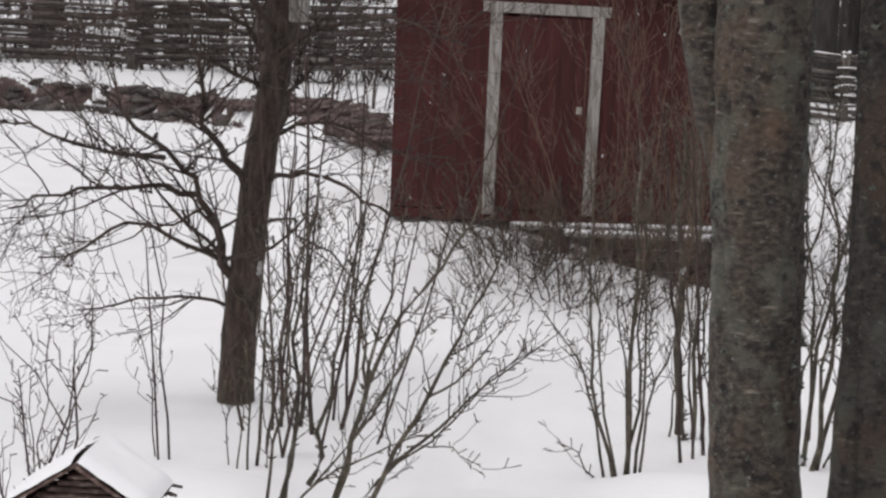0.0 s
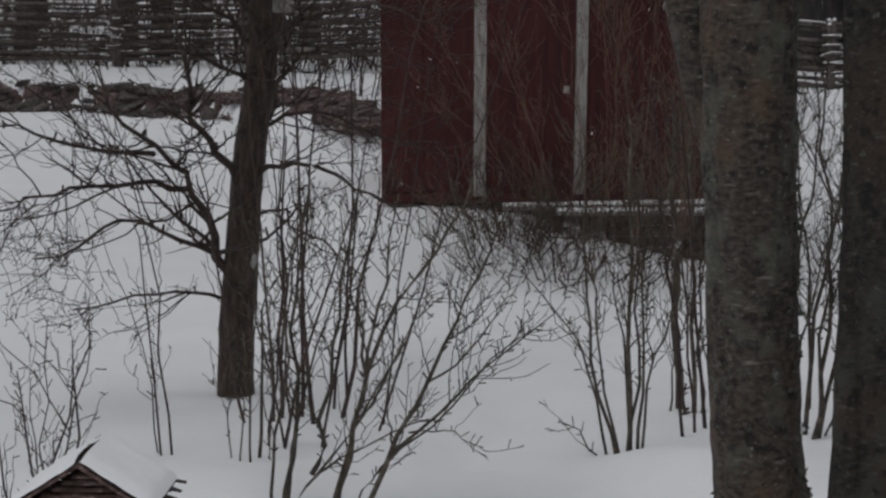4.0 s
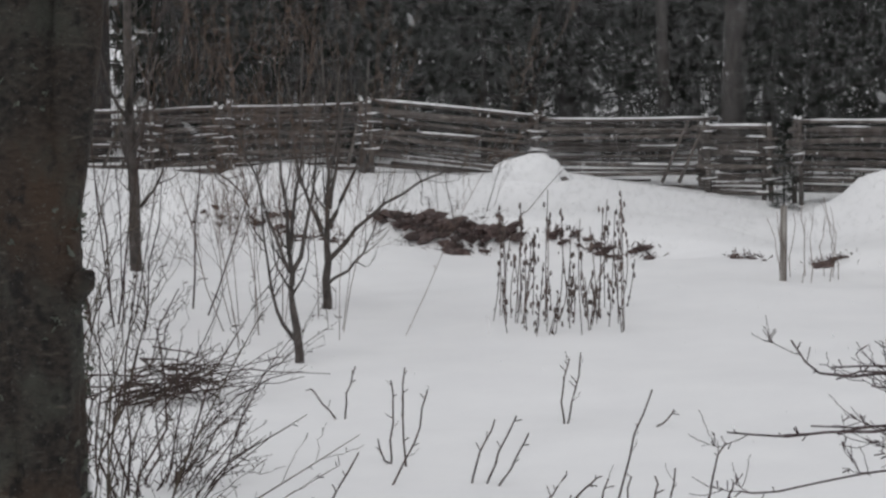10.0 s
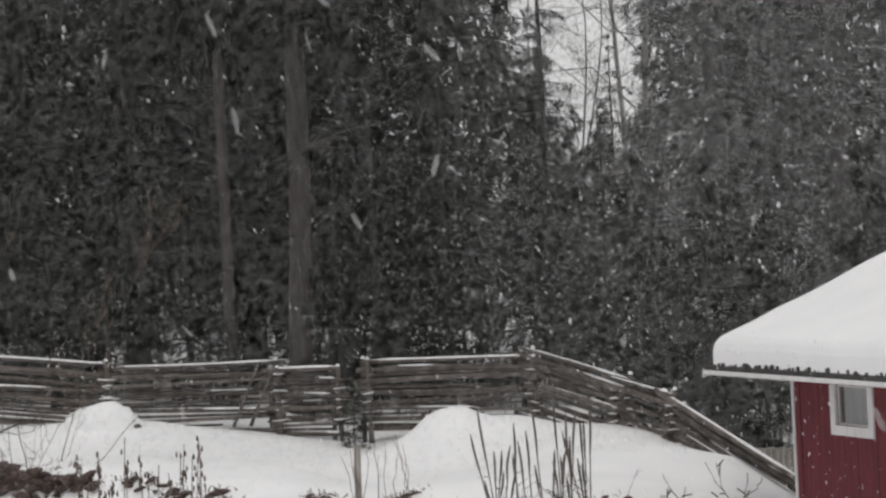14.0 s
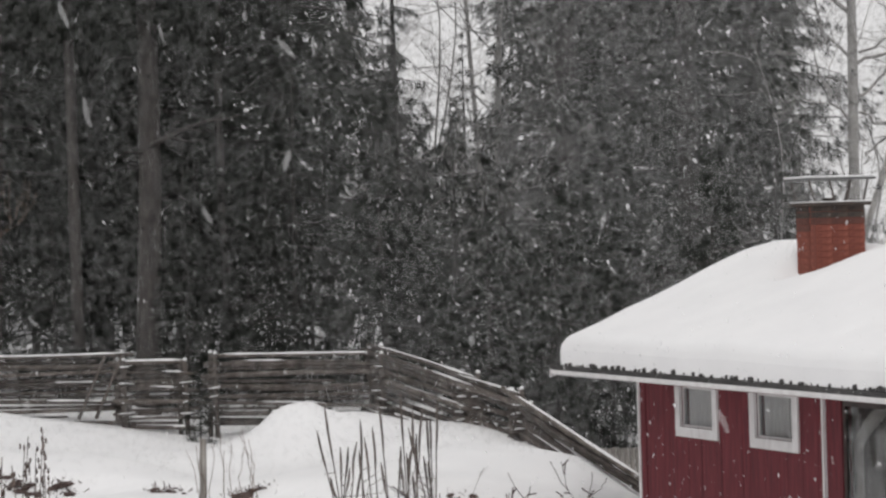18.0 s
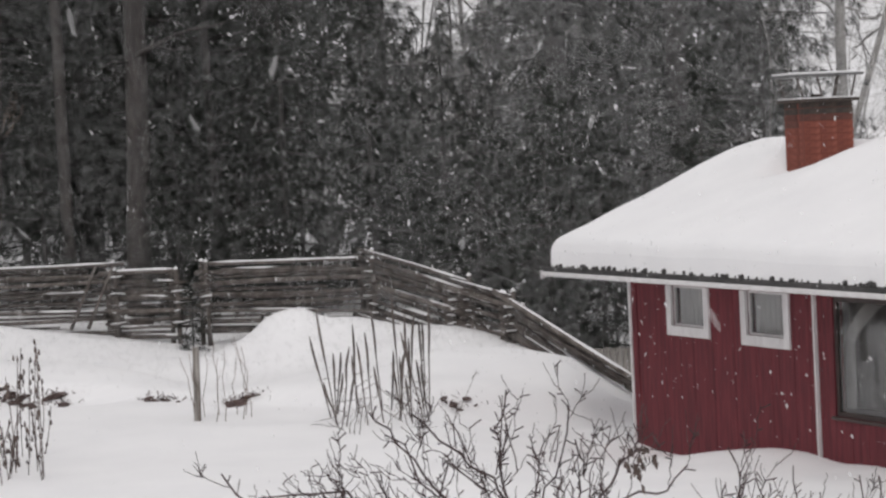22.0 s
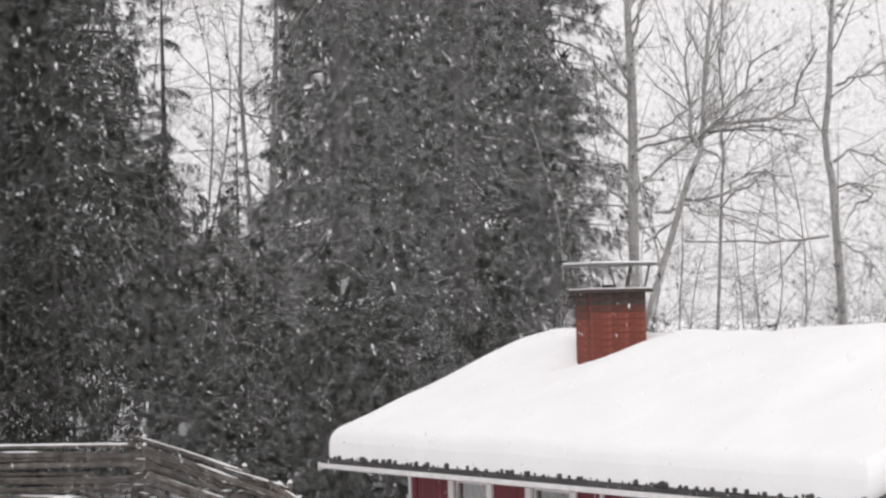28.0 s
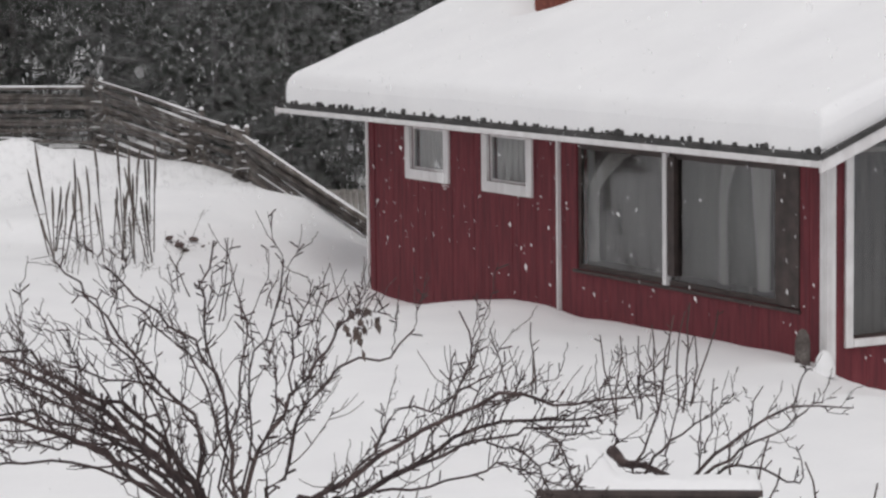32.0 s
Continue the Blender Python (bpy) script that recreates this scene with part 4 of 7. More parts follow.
stones = [stone_mesh(s) for s in range(6)]
clods = Geo()
BARE = [(-9.8, -6.4, 1.3), (-6.6, -3.1, 1.4), (-3.0, 0.1, 1.9)]
for a0, a1, much in BARE:
    bank, steps = Geo(), 8
    n = max(12, int((a1 - a0) / 0.06))
    for i in range(n + 1):
        az = a0 + (a1 - a0) * i / n
        ends = min(1, i / 8, (n - i) / 8) ** 0.6
        low = edge_at(az) - 0.16 * much + 0.16 * noise.noise((az * 2.3, 1.0, 0)) + 0.05 * noise.noise((az * 8.1, 4.0, 0))
        wide = ends * (0.08 + 0.52 * much) * (0.85 + 0.7 * noise.noise((az * 1.7, 9.0, 0)) + 0.2 * noise.noise((az * 7, 3.0, 0)))
        for k in range(steps):
            u = k / (steps - 1)
            p = spot(az, low + max(0.03, wide) * u)
            rise = 0.10 * (0.85 + 0.5 * noise.noise((az * 1.3, 2.0, 0))) * min(1, u / 0.4, (1 - u) / 0.5) - 0.02
            bank.v.append((p.x, p.y, p.z + ends * rise + 0.045 * noise.noise((p.x * 6, p.y * 6, k * 0.4)) - 0.008))
    for i in range(n):
        for k in range(steps - 1):
            q = i * steps + k
            bank.f.append((q, q + steps, q + steps + 1, q + 1))
    part("soil_bank", bank, SOIL, edge, "bare dark soil", True)
STRETCH = [(-9.5, -3.2, 60, 0.24), (-2.8, 0.0, 30, 0.20)]
for a0, a1, count, size in STRETCH:
    for _ in range(count):
        az = srnd.uniform(a0, a1)
        s = size * srnd.uniform(0.3, 0.8)
        c = spot(az, edge_at(az) + srnd.uniform(-0.2, 0.3), srnd.uniform(-0.03, 0.06))
        part("stone", stones[srnd.randrange(6)], None, edge, at=Matrix.Translation(c) @ pose(0, 0, 0, srnd.uniform(-20, 20), srnd.uniform(-20, 20), srnd.uniform(0, 360)) @ Matrix.Diagonal((s * 1.5, s * 1.1, s * 0.7, 1)))
    for _ in range(count * 26):
        az = srnd.uniform(a0, a1)
        p = spot(az, edge_at(az) + srnd.gauss(0.06, 0.26), 0.02)
        L = srnd.uniform(0.02, 0.03 + 0.16 * size)
        v = Vector((srnd.uniform(-1, 1), srnd.uniform(-1, 1), srnd.uniform(0.0, 0.7))).normalized() * L
        w = Vector((srnd.uniform(-1, 1), srnd.uniform(-1, 1), srnd.uniform(-0.5, 0.5))).normalized() * L * 0.3
        clods.poly(p - w, p + v - w * 0.3, p + v + w * 0.3, p + w)
# lumps of bare soil where the snow has slipped off the bank, and dark lumps for the shade under its lip: bearings,
# slope angles along them, height of the strip, count and size
lumps = []
for st in stones[:3]:
    me = st.copy()
    me.materials.clear()
    me.materials.append(SOIL)
    lumps.append(me)


def seen_ground(az, el):
    """The place where a line of sight from the window meets the snow."""
    d = 20.0
    while d < 46:
        x, y = d * math.sin(radians(az)), d * math.cos(radians(az))
        z = land(x, y)
        if z > 3.2 + d * math.tan(radians(el)):
            return Vector((x, y, z))
        d += 0.12
    return None


PATCHES = [(15.0, 16.0, -4.3, -4.5, 0.25, 9, 0.06), (16.1, 17.4, -4.45, -4.65, 0.25, 12, 0.06), (17.2, 18.8, -4.85, -4.95, 0.15, 12, 0.06), (19.2, 20.6, -4.58, -4.75, 0.10, 26, 0.08), (20.1, 21.0, -4.75, -5.1, 0.5, 34, 0.11), (20.8, 21.8, -5.0, -5.12, 0.38, 32, 0.10), (21.7, 22.5, -5.0, -5.05, 0.22, 20, 0.09),
           # from bearing 23 on, dark lumps imitate shade under the snow lip
           (23.1, 24.5, -5.08, -5.45, 0.05, 24, 0.06), (24.4, 25.5, -5.47, -5.48, 0.07, 16, 0.06), (27.1, 28.0, -5.5, -5.58, 0.04, 9, 0.045), (28.9, 29.4, -5.75, -5.7, 0.10, 8, 0.06), (29.4, 29.9, -5.6, -5.5, 0.05, 5, 0.05), (33.9, 34.8, -6.0, -6.15, 0.06, 6, 0.05)]
BESIDE_SHED = [(-4.8, -2.3, -3.6, -3.5, 0.2, 46, 0.12), (-2.5, -1.2, -3.45, -3.65, 0.42, 64, 0.14), (-1.3, -0.02, -3.65, -4.12, 0.55, 84, 0.15)]
for a0, a1, e0, e1, tall, count, size in PATCHES + BESIDE_SHED:
    for _ in range(count):
        u = srnd.random()
        c = seen_ground(a0 + (a1 - a0) * u, e0 + (e1 - e0) * u + srnd.uniform(-0.5, 0.5) * tall)
        if c is None:
            continue
        k = size * srnd.uniform(0.5, 1.5)
        part("soil_lump", lumps[srnd.randrange(3)], None, edge, at=Matrix.Translation(c) @ pose(0, 0, 0, srnd.uniform(-25, 25), srnd.uniform(-25, 25), srnd.uniform(0, 360)) @ Matrix.Diagonal((k * 1.5, k * 1.2, k * 0.75, 1)))
        for _k in range(5):
            q = c + Vector((srnd.gauss(0, 0.12), srnd.gauss(0, 0.1), 0.03))
            v = Vector((srnd.uniform(-1, 1), srnd.uniform(-1, 1), srnd.uniform(0.1, 0.9))).normalized() * srnd.uniform(0.03, 0.11)
            w = Vector((srnd.uniform(-1, 1), srnd.uniform(-1, 1), srnd.uniform(-0.5, 0.5))).normalized() * 0.012
            clods.poly(q - w, q + v - w * 0.3, q + v + w * 0.3, q + w)
boulder, cap = Geo(), Geo()
for j in range(13):
    for i in range(26):
        t, a = math.pi * (j / 12) * 0.5, 2 * math.pi * i / 26
        q = Vector((math.sin(t) * math.cos(a), 0.8 * math.sin(t) * math.sin(a), 0.62 * math.cos(t) ** 0.8))
        q *= 1 + 0.28 * noise.noise(q * 2.1 + Vector((3, 1, 0))) + 0.06 * noise.noise(q * 7)
        boulder.v.append(tuple(q * 0.52))
        lid = q * 0.56 + Vector((-0.05, 0, 0.05 - 0.1 * (j / 12) ** 2))
        cap.v.append(tuple(lid))
for j in range(12):
    for i in range(26):
        f = (j * 26 + i, (j + 1) * 26 + i, (j + 1) * 26 + (i + 1) % 26, j * 26 + (i + 1) % 26)
        boulder.f.append(f)
        cap.f.append(f)
rock = thing("boulder", "grey boulder under a thick cap of snow on the terrace", "rock", Matrix.Translation(spot(22.75, 35.9, -0.13)))
part("rock", boulder, STONE, rock, smooth=True, at=pose(0.1, -0.04, -0.09) @ Matrix.Scale(0.88, 4))
part("snow_cap", cap, SNOW, rock, "thick cap of snow", True)
tagged(part("leaf_litter", clods, SOIL), "brown leaf litter and dead stalks along the bare terrace edge", "leaf litter", kind="stuff")

# ---- bare shrubs and trees ----
EYE_Z = 3.2


def at(az, el, d):
    """A point at a bearing, an angle over the horizon of the window, and a distance."""
    return Vector((d * math.sin(radians(az)), d * math.cos(radians(az)), EYE_Z + d * math.tan(radians(el))))


def grow(g, pts, r0, r1, rn, kids=0, length=0.4, levels=1, lift=0.3, spurs=0, sides=5, start=0.2, wob=0.02, spread=1.0, seg=0):
    """A branch along a line, with side twigs that fork again and short spurs."""
    n = seg or max(4, 2 * len(pts) + 1)
    line = bend(pts, n)
    line = [line[0]] + [p + Vector((rn.gauss(0, wob), rn.gauss(0, wob), rn.gauss(0, wob * 0.6))) for p in line[1:]]
    root = len(g.v)
    g.tube(line, [r0 + (r1 - r0) * (i / (n - 1)) ** 0.8 for i in range(n)], sides)
    for what, count in (("kid", kids), ("spur", spurs)):
        for _ in range(count):
            f = rn.uniform(start, 1.0) * (n - 1.001)
            k = int(f)
            p = line[k].lerp(line[k + 1], f - k)
            way = (line[k + 1] - line[k]).normalized()
            out = Vector((rn.gauss(0, 1), rn.gauss(0, 1), rn.gauss(0, 1)))
            out = (out - way * out.dot(way)).normalized()
            g.f.append((root + k * sides, len(g.v), len(g.v) + 1))
            rr = max(0.0026, (r0 + (r1 - r0) * f / n) * rn.uniform(0.35, 0.6))
            if what == "spur":
                g.tube([p, p + (out + way * 0.4 + Vector((0, 0, 0.3))) * rn.uniform(0.025, 0.06)], [rr * 0.8 + 0.001, rr * 0.9 + 0.0012], 4)
                continue
            d = (way * rn.uniform(0.5, 1.1) + out * rn.uniform(0.4, 0.9) * spread + Vector((0, 0, lift))).normalized()
            L = length * rn.uniform(0.4, 1.1) * (1 - 0.45 * f / n)
            c = p + d * L * 0.5 + out * L * 0.06
            e = p + d * L + Vector((0, 0, lift * L * 0.35))
            grow(g, [p, c, e], rr, max(0.0019, rr * 0.4), rn, kids=int(kids * 0.3) if levels > 1 else 0, length=length * 0.5, levels=levels - 1, lift=lift, spurs=max(0, spurs // 4), sides=3, start=0.25, wob=wob * 0.5, spread=spread, seg=seg)


def plant(name, label, category, base, group=""):
    return thing(name, label, category, Matrix.Translation(base), group)


def stem(owner, g, mat=None, name="stem", label="", smooth=True):
    base = owner.matrix_basis.translation
    return part(name, g, mat or TWIG, owner, label, smooth, Matrix.Translation(-base))


def on_snow(p, sink=0.15):
    return Vector((p.x, p.y, land(p.x, p.y) - sink))


def thicket(name, label, az, d, n, spread, top, seed, r=0.009, kids=7, length=0.5, lean=(0, 0), fan=0.4, levels=1, mat=None, category="shrub", group="", lift=0.35, spurs=4, wob=0.022):
    """A many-stemmed shrub: n rods from a small patch of snow, fanning out upwards."""
    rn = random.Random(seed)
    b = spot(az, d)
    t = plant(name, label, category, b, group)
    for i in range(n):
        ox, oy = rn.gauss(0, spread), rn.gauss(0, spread)
        p = on_snow(b + Vector((ox, oy, 0)))
        h = top * rn.uniform(0.6, 1.05)
        tip = p + Vector((ox * fan * 3 + lean[0] * h + rn.gauss(0, 0.1 * h), oy * fan * 2 + lean[1] * h + rn.gauss(0, 0.08 * h), h))
        mid = p.lerp(tip, 0.45) + Vector((-lean[0] * h * 0.12, rn.gauss(0, 0.04), h * 0.05))
        g = Geo()
        rr = r * rn.uniform(0.7, 1.25)
        grow(g, [p, mid, tip], rr, rr * 0.3, rn, kids, length, levels, lift, spurs, wob=wob)
        stem(t, g, mat)
    return t


# two stout old alders close to the window
def old_trunk(pts, radii, seed, rings=90, sides=44):
    """A thick trunk with furrowed, uneven bark."""
    g = Geo()
    line = bend(pts, rings)
    prof = np.interp(np.linspace(0, len(radii) - 1, rings), range(len(radii)), radii)
    for i, (p, r) in enumerate(zip(line, prof)):
        for s in range(sides):
            a = 2 * math.pi * s / sides
            q = Vector((math.cos(a), math.sin(a), 0))
            k = 1 + 0.09 * noise.noise((q.x * 1.3 + seed, q.y * 1.3, p.z * 1.1)) + 0.075 * noise.noise((q.x * 4 + seed, q.y * 4, p.z * 5)) + 0.045 * noise.noise((q.x * 11, q.y * 11 + seed, p.z * 16))
            g.v.append(tuple(p + q * r * k))
    for i in range(rings - 1):
        for s in range(sides):
            a, b2 = i * sides + s, i * sides + (s + 1) % sides
            g.f.append((a, b2, b2 + sides, a + sides))
    g.f.append(tuple(range(sides))[::-1])
    return g


def lichen_flakes(line_pts, radii, count, seed, size=0.02):
    g, rn = Geo(), random.Random(seed)
    line = bend(line_pts, 60)
    prof = np.interp(np.linspace(0, len(radii) - 1, 60), range(len(radii)), radii)
    for _ in range(count):
        i = rn.randrange(58)
        p, r = line[i], prof[i]
        a = rn.choice((rn.uniform(0, 6.28), rn.gauss(-0.3, 0.35)))
        q = Vector((math.cos(a), math.sin(a), 0))
        c = p + q * r * 1.035 + Vector((0, 0, rn.uniform(-0.05, 0.05)))
        for _k in range(rn.randrange(2, 5)):
            v = (q * rn.uniform(0.2, 1) + Vector((rn.uniform(-1, 1), rn.uniform(-1, 1), rn.uniform(-1, 1)))).normalized() * size * rn.uniform(0.4, 1.2)
            w = Vector((rn.uniform(-1, 1), rn.uniform(-1, 1), rn.uniform(-1, 1))).normalized() * size * 0.5
            g.poly(c - w, c + v - w * 0.5, c + v + w * 0.5, c + w)
    return g


A1 = [on_snow(at(10.0, -20, 8.5), 0.3), at(9.55, -17.6, 8.5), at(9.35, -16.3, 8.5), at(8.7, -11.5, 8.5), at(8.45, -6, 8.5), at(8.34, 0.3, 8.5), at(8.2, 9, 8.5), at(8.0, 20, 8.6)]
R1 = [0.23, 0.195, 0.172, 0.150, 0.150, 0.163, 0.15, 0.12]
tree1 = plant("alder_tree", "thick old grey alder trunk with lichen and flaking bark", "tree", on_snow(A1[0], 0), "old alders by the window")
stem(tree1, old_trunk(A1, R1, 2.0), ALDER, "trunk")
stem(tree1, old_trunk([at(8.2, -6.4, 8.52), at(7.5, -3.5, 8.55), at(6.9, -0.7, 8.6), at(6.2, 5, 8.7), at(5.2, 14, 8.8)], [0.06, 0.075, 0.075, 0.065, 0.05], 7.0, 60, 28), ALDER, "limb")
stem(tree1, lichen_flakes(A1, R1, 340, 4), LICHEN, "lichen", "grey-green lichen tufts", False)
A2 = [on_snow(at(11.3, -20, 8.3), 0.3), at(11.45, -16, 8.3), at(11.45, -11, 8.3), at(11.5, -6, 8.3), at(11.5, -2.5, 8.3), at(11.35, 0.3, 8.3), at(11.1, 9, 8.3), at(10.9, 20, 8.3)]
R2 = [0.22, 0.17, 0.152, 0.142, 0.145, 0.135, 0.12, 0.1]
tree2 = plant("alder_tree", "dark old alder trunk with a burl and snow in the bark", "tree", on_snow(A2[0], 0), "old alders by the window")
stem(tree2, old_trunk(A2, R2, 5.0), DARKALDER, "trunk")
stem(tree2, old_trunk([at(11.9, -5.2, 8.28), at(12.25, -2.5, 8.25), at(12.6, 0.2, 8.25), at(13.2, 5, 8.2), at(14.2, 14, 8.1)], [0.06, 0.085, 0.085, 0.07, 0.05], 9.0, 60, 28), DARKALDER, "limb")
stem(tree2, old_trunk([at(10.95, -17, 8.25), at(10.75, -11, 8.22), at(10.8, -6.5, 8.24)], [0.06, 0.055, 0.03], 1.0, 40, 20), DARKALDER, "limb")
stem(tree2, lichen_flakes(A2, R2, 320, 8), LICHEN, "lichen", "grey-green lichen tufts", False)
burl = Geo().tube([at(12.2, -6.0, 8.25), at(12.55, -5.65, 8.2), at(12.72, -5.45, 8.18)], [0.045, 0.04, 0.012], 10)
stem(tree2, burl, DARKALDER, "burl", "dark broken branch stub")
rn = random.Random(31)
for tr, line, rad, n in ((tree1, A1, R1, 9), (tree2, A2, R2, 12)):
    for k in range(n):
        i = rn.uniform(1.0, 4.2)
        p = Vector(line[int(i)]).lerp(Vector(line[int(i) + 1]), i % 1)
        r = float(np.interp(i, range(len(rad)), rad))
        c = p + Vector((r * 0.93, -r * 0.35, 0))
        w = rn.uniform(0.008, 0.018)
        stem(tr, Geo().tube([c - Vector((0, 0, w * 1.6)), c + Vector((0.008, 0, 0)), c + Vector((0, 0, w * 2))], [w * 0.4, w, w * 0.3], 6), SNOW, "snow_clump")

# the crooked fruit tree on the snow
rn = random.Random(8)
tA = plant("fruit_tree", "crooked bare fruit tree with many thin twigs", "tree", spot(-3.25, 18.0))
D = 18.0
stem(tA, old_trunk([on_snow(at(-3.25, -10, D)), at(-3.22, -9, D), at(-3.1, -7.2, D), at(-2.9, -5.0, D), at(-2.6, -3.0, D), at(-2.42, -1.0, D), at(-2.2, 2, D), at(-2.2, 6, D)], [0.145, 0.13, 0.12, 0.115, 0.11, 0.135, 0.12, 0.08], 3.0, 60, 20), FRUITBARK, "trunk")
LOW_BOUGHS = [
    ([(-3.3, -7.6), (-3.65, -6.9), (-4.0, -5.7), (-4.7, -4.9), (-5.8, -3.85), (-6.4, -2.9)], 0.045, 12, 0.9),
    ([(-3.0, -5.6), (-3.5, -4.9), (-4.1, -3.9), (-4.4, -2.3), (-4.6, -1.0)], 0.04, 10, 0.8),
    ([(-4.2, -5.5), (-5.2, -5.3), (-6.4, -5.4), (-7.6, -5.6), (-8.6, -5.9)], 0.026, 12, 0.9),
    ([(-5.0, -4.7), (-6.4, -4.6), (-7.7, -4.2), (-8.9, -3.9)], 0.022, 9, 0.8),
    ([(-3.6, -7.0), (-4.6, -6.6), (-5.8, -6.2), (-7.0, -6.9), (-7.8, -7.0)], 0.022, 10, 0.7),
    ([(-3.45, -8.0), (-4.4, -7.75), (-5.6, -8.0), (-6.9, -8.15)], 0.016, 8, 0.5),
    ([(-2.8, -5.2), (-2.0, -4.9), (-1.0, -5.2), (-0.2, -5.6), (0.6, -6.2)], 0.022, 8, 0.7),
    ([(-2.6, -3.4), (-1.8, -2.6), (-0.9, -2.3), (0.2, -2.8)], 0.022, 8, 0.7)]
HIGH_BOUGHS = [
    ([(-2.9, -6.2), (-2.2, -6.0), (-1.4, -6.6), (-0.5, -7.4)], 0.014, 6, 0.6),
    ([(-2.5, -2.0), (-3.2, -1.0), (-4.2, 0.2), (-5.2, 0.9)], 0.03, 9, 0.9),
    ([(-2.4, -1.4), (-1.8, -0.4), (-0.8, 0.6), (0.4, 1.2)], 0.03, 9, 0.9),
    ([(-2.5, -2.6), (-1.9, -1.9), (-1.0, -1.6), (0.2, -1.5), (1.5, -1.9)], 0.022, 10, 0.8),
    ([(-2.7, -4.2), (-1.8, -3.8), (-0.8, -3.9), (0.4, -4.4), (1.4, -4.6)], 0.018, 10, 0.7),
    ([(-2.6, -3.2), (-3.4, -2.8), (-4.2, -2.4), (-5.4, -2.2)], 0.022, 10, 0.8),
    ([(-2.5, -2.4), (-3.4, -1.6), (-4.8, -1.4), (-6.2, -1.6), (-7.4, -1.8)], 0.024, 10, 0.9),
    ([(-2.7, -4.4), (-2.2, -3.4), (-1.9, -2.2), (-1.4, -1.0)], 0.02, 9, 0.7)]
for pts, r, kids, L in LOW_BOUGHS + HIGH_BOUGHS:
    g = Geo()
    grow(g, [at(a, e, D - 0.25 * i + rn.uniform(-0.2, 0.2) * i) for i, (a, e) in enumerate(pts)], r, 0.006, rn, int(kids * 1.7), L * 1.35, 2, 0.12, 9, 6, 0.15, 0.025)
    stem(tA, g, FRUITBARK, "limb")

# nest box hung on the fruit tree
nb = thing("nest_box", "weathered grey wooden nest box with a snowy lid", "nest box", Matrix.Translation(at(-2.08, -1.55, 17.78)) @ pose(0, 0, 0, 4, 0, 4))
part("body", Geo().plank((-0.068, -0.06, 0), (0.068, 0.07, 0.29), 0.006), GREYWOOD, nb)
part("front_board", Geo().plank((-0.06, -0.075, 0.004), (0.06, -0.061, 0.286), 0.003), GREYWOOD, nb)
# a dark disc on the front board stands for the hole's shade
part("entrance", Geo().tube([(0.0, -0.062, 0.215), (0.0, -0.0775, 0.215)], [0.021, 0.021], 14), BARK, nb, "dark round disc imitating the shaded entrance hole")
lid = part("lid", Geo().plank((-0.085, -0.115, 0.291), (0.085, 0.075, 0.308), 0.004), FENCEWOOD, nb)
part("snow_layer", Geo().plank((-0.08, -0.11, 0.309), (0.08, 0.072, 0.335), 0.012), SNOW, lid, "thin layer of snow")

# shrubs round the fruit tree and by the alders

def rods(label, az, d, table, seed, group=""):
    """A shrub whose main stems follow given bearings and heights."""
    rn = random.Random(seed)
    t = plant("bare_shrub", label, "shrub", spot(az, d), group)
    for pts, r, kids in table:
        dd = d + rn.uniform(-0.12, 0.12)
        line = [at(a, e, dd + rn.uniform(-0.1, 0.1) * min(i, 2)) for i, (a, e) in enumerate(pts)]
        if abs(line[0].z - land(line[0].x, line[0].y)) < 0.16:
            line[0] = on_snow(line[0], 0.1)
        g = Geo()
        grow(g, line, r, r * 0.28, rn, int(kids * 2.0), 0.55, 2 if r > 0.012 else 1, 0.22, 9, 6, 0.22, 0.014)
        stem(t, g, OLIVETWIG)
    return t


MAIN_STEMS = [
    ([(-2.21, -12.82), (-1.94, -11.17), (-1.92, -8.72), (-1.69, -7.11), (-1.62, -5.84)], 0.018, 5),
    ([(-2.43, -12.52), (-2.33, -11.35), (-2.02, -9.40), (-1.97, -7.38), (-1.50, -5.71)], 0.012, 5),
    ([(-2.12, -12.73), (-1.89, -10.94), (-1.29, -8.89), (-0.70, -6.96)], 0.012, 5),
    ([(-1.53, -11.96), (-1.31, -11.07), (-1.00, -9.12), (-0.71, -7.42), (-0.47, -5.81)], 0.017, 6),
    ([(-1.00, -12.80), (-0.61, -11.31), (-0.26, -9.78), (0.59, -7.98), (1.56, -6.60), (2.20, -5.48)], 0.021, 7),
    ([(-0.26, -9.78), (-0.02, -8.34), (0.22, -7.06), (0.42, -5.66)], 0.012, 6),
    ([(-0.26, -9.78), (-0.46, -8.48), (-0.65, -7.34), (-0.85, -5.82)], 0.011, 6),
    ([(-0.57, -12.83), (0.27, -11.54), (1.16, -9.90), (1.88, -8.44), (2.43, -7.16), (2.99, -5.96)], 0.018, 8)]
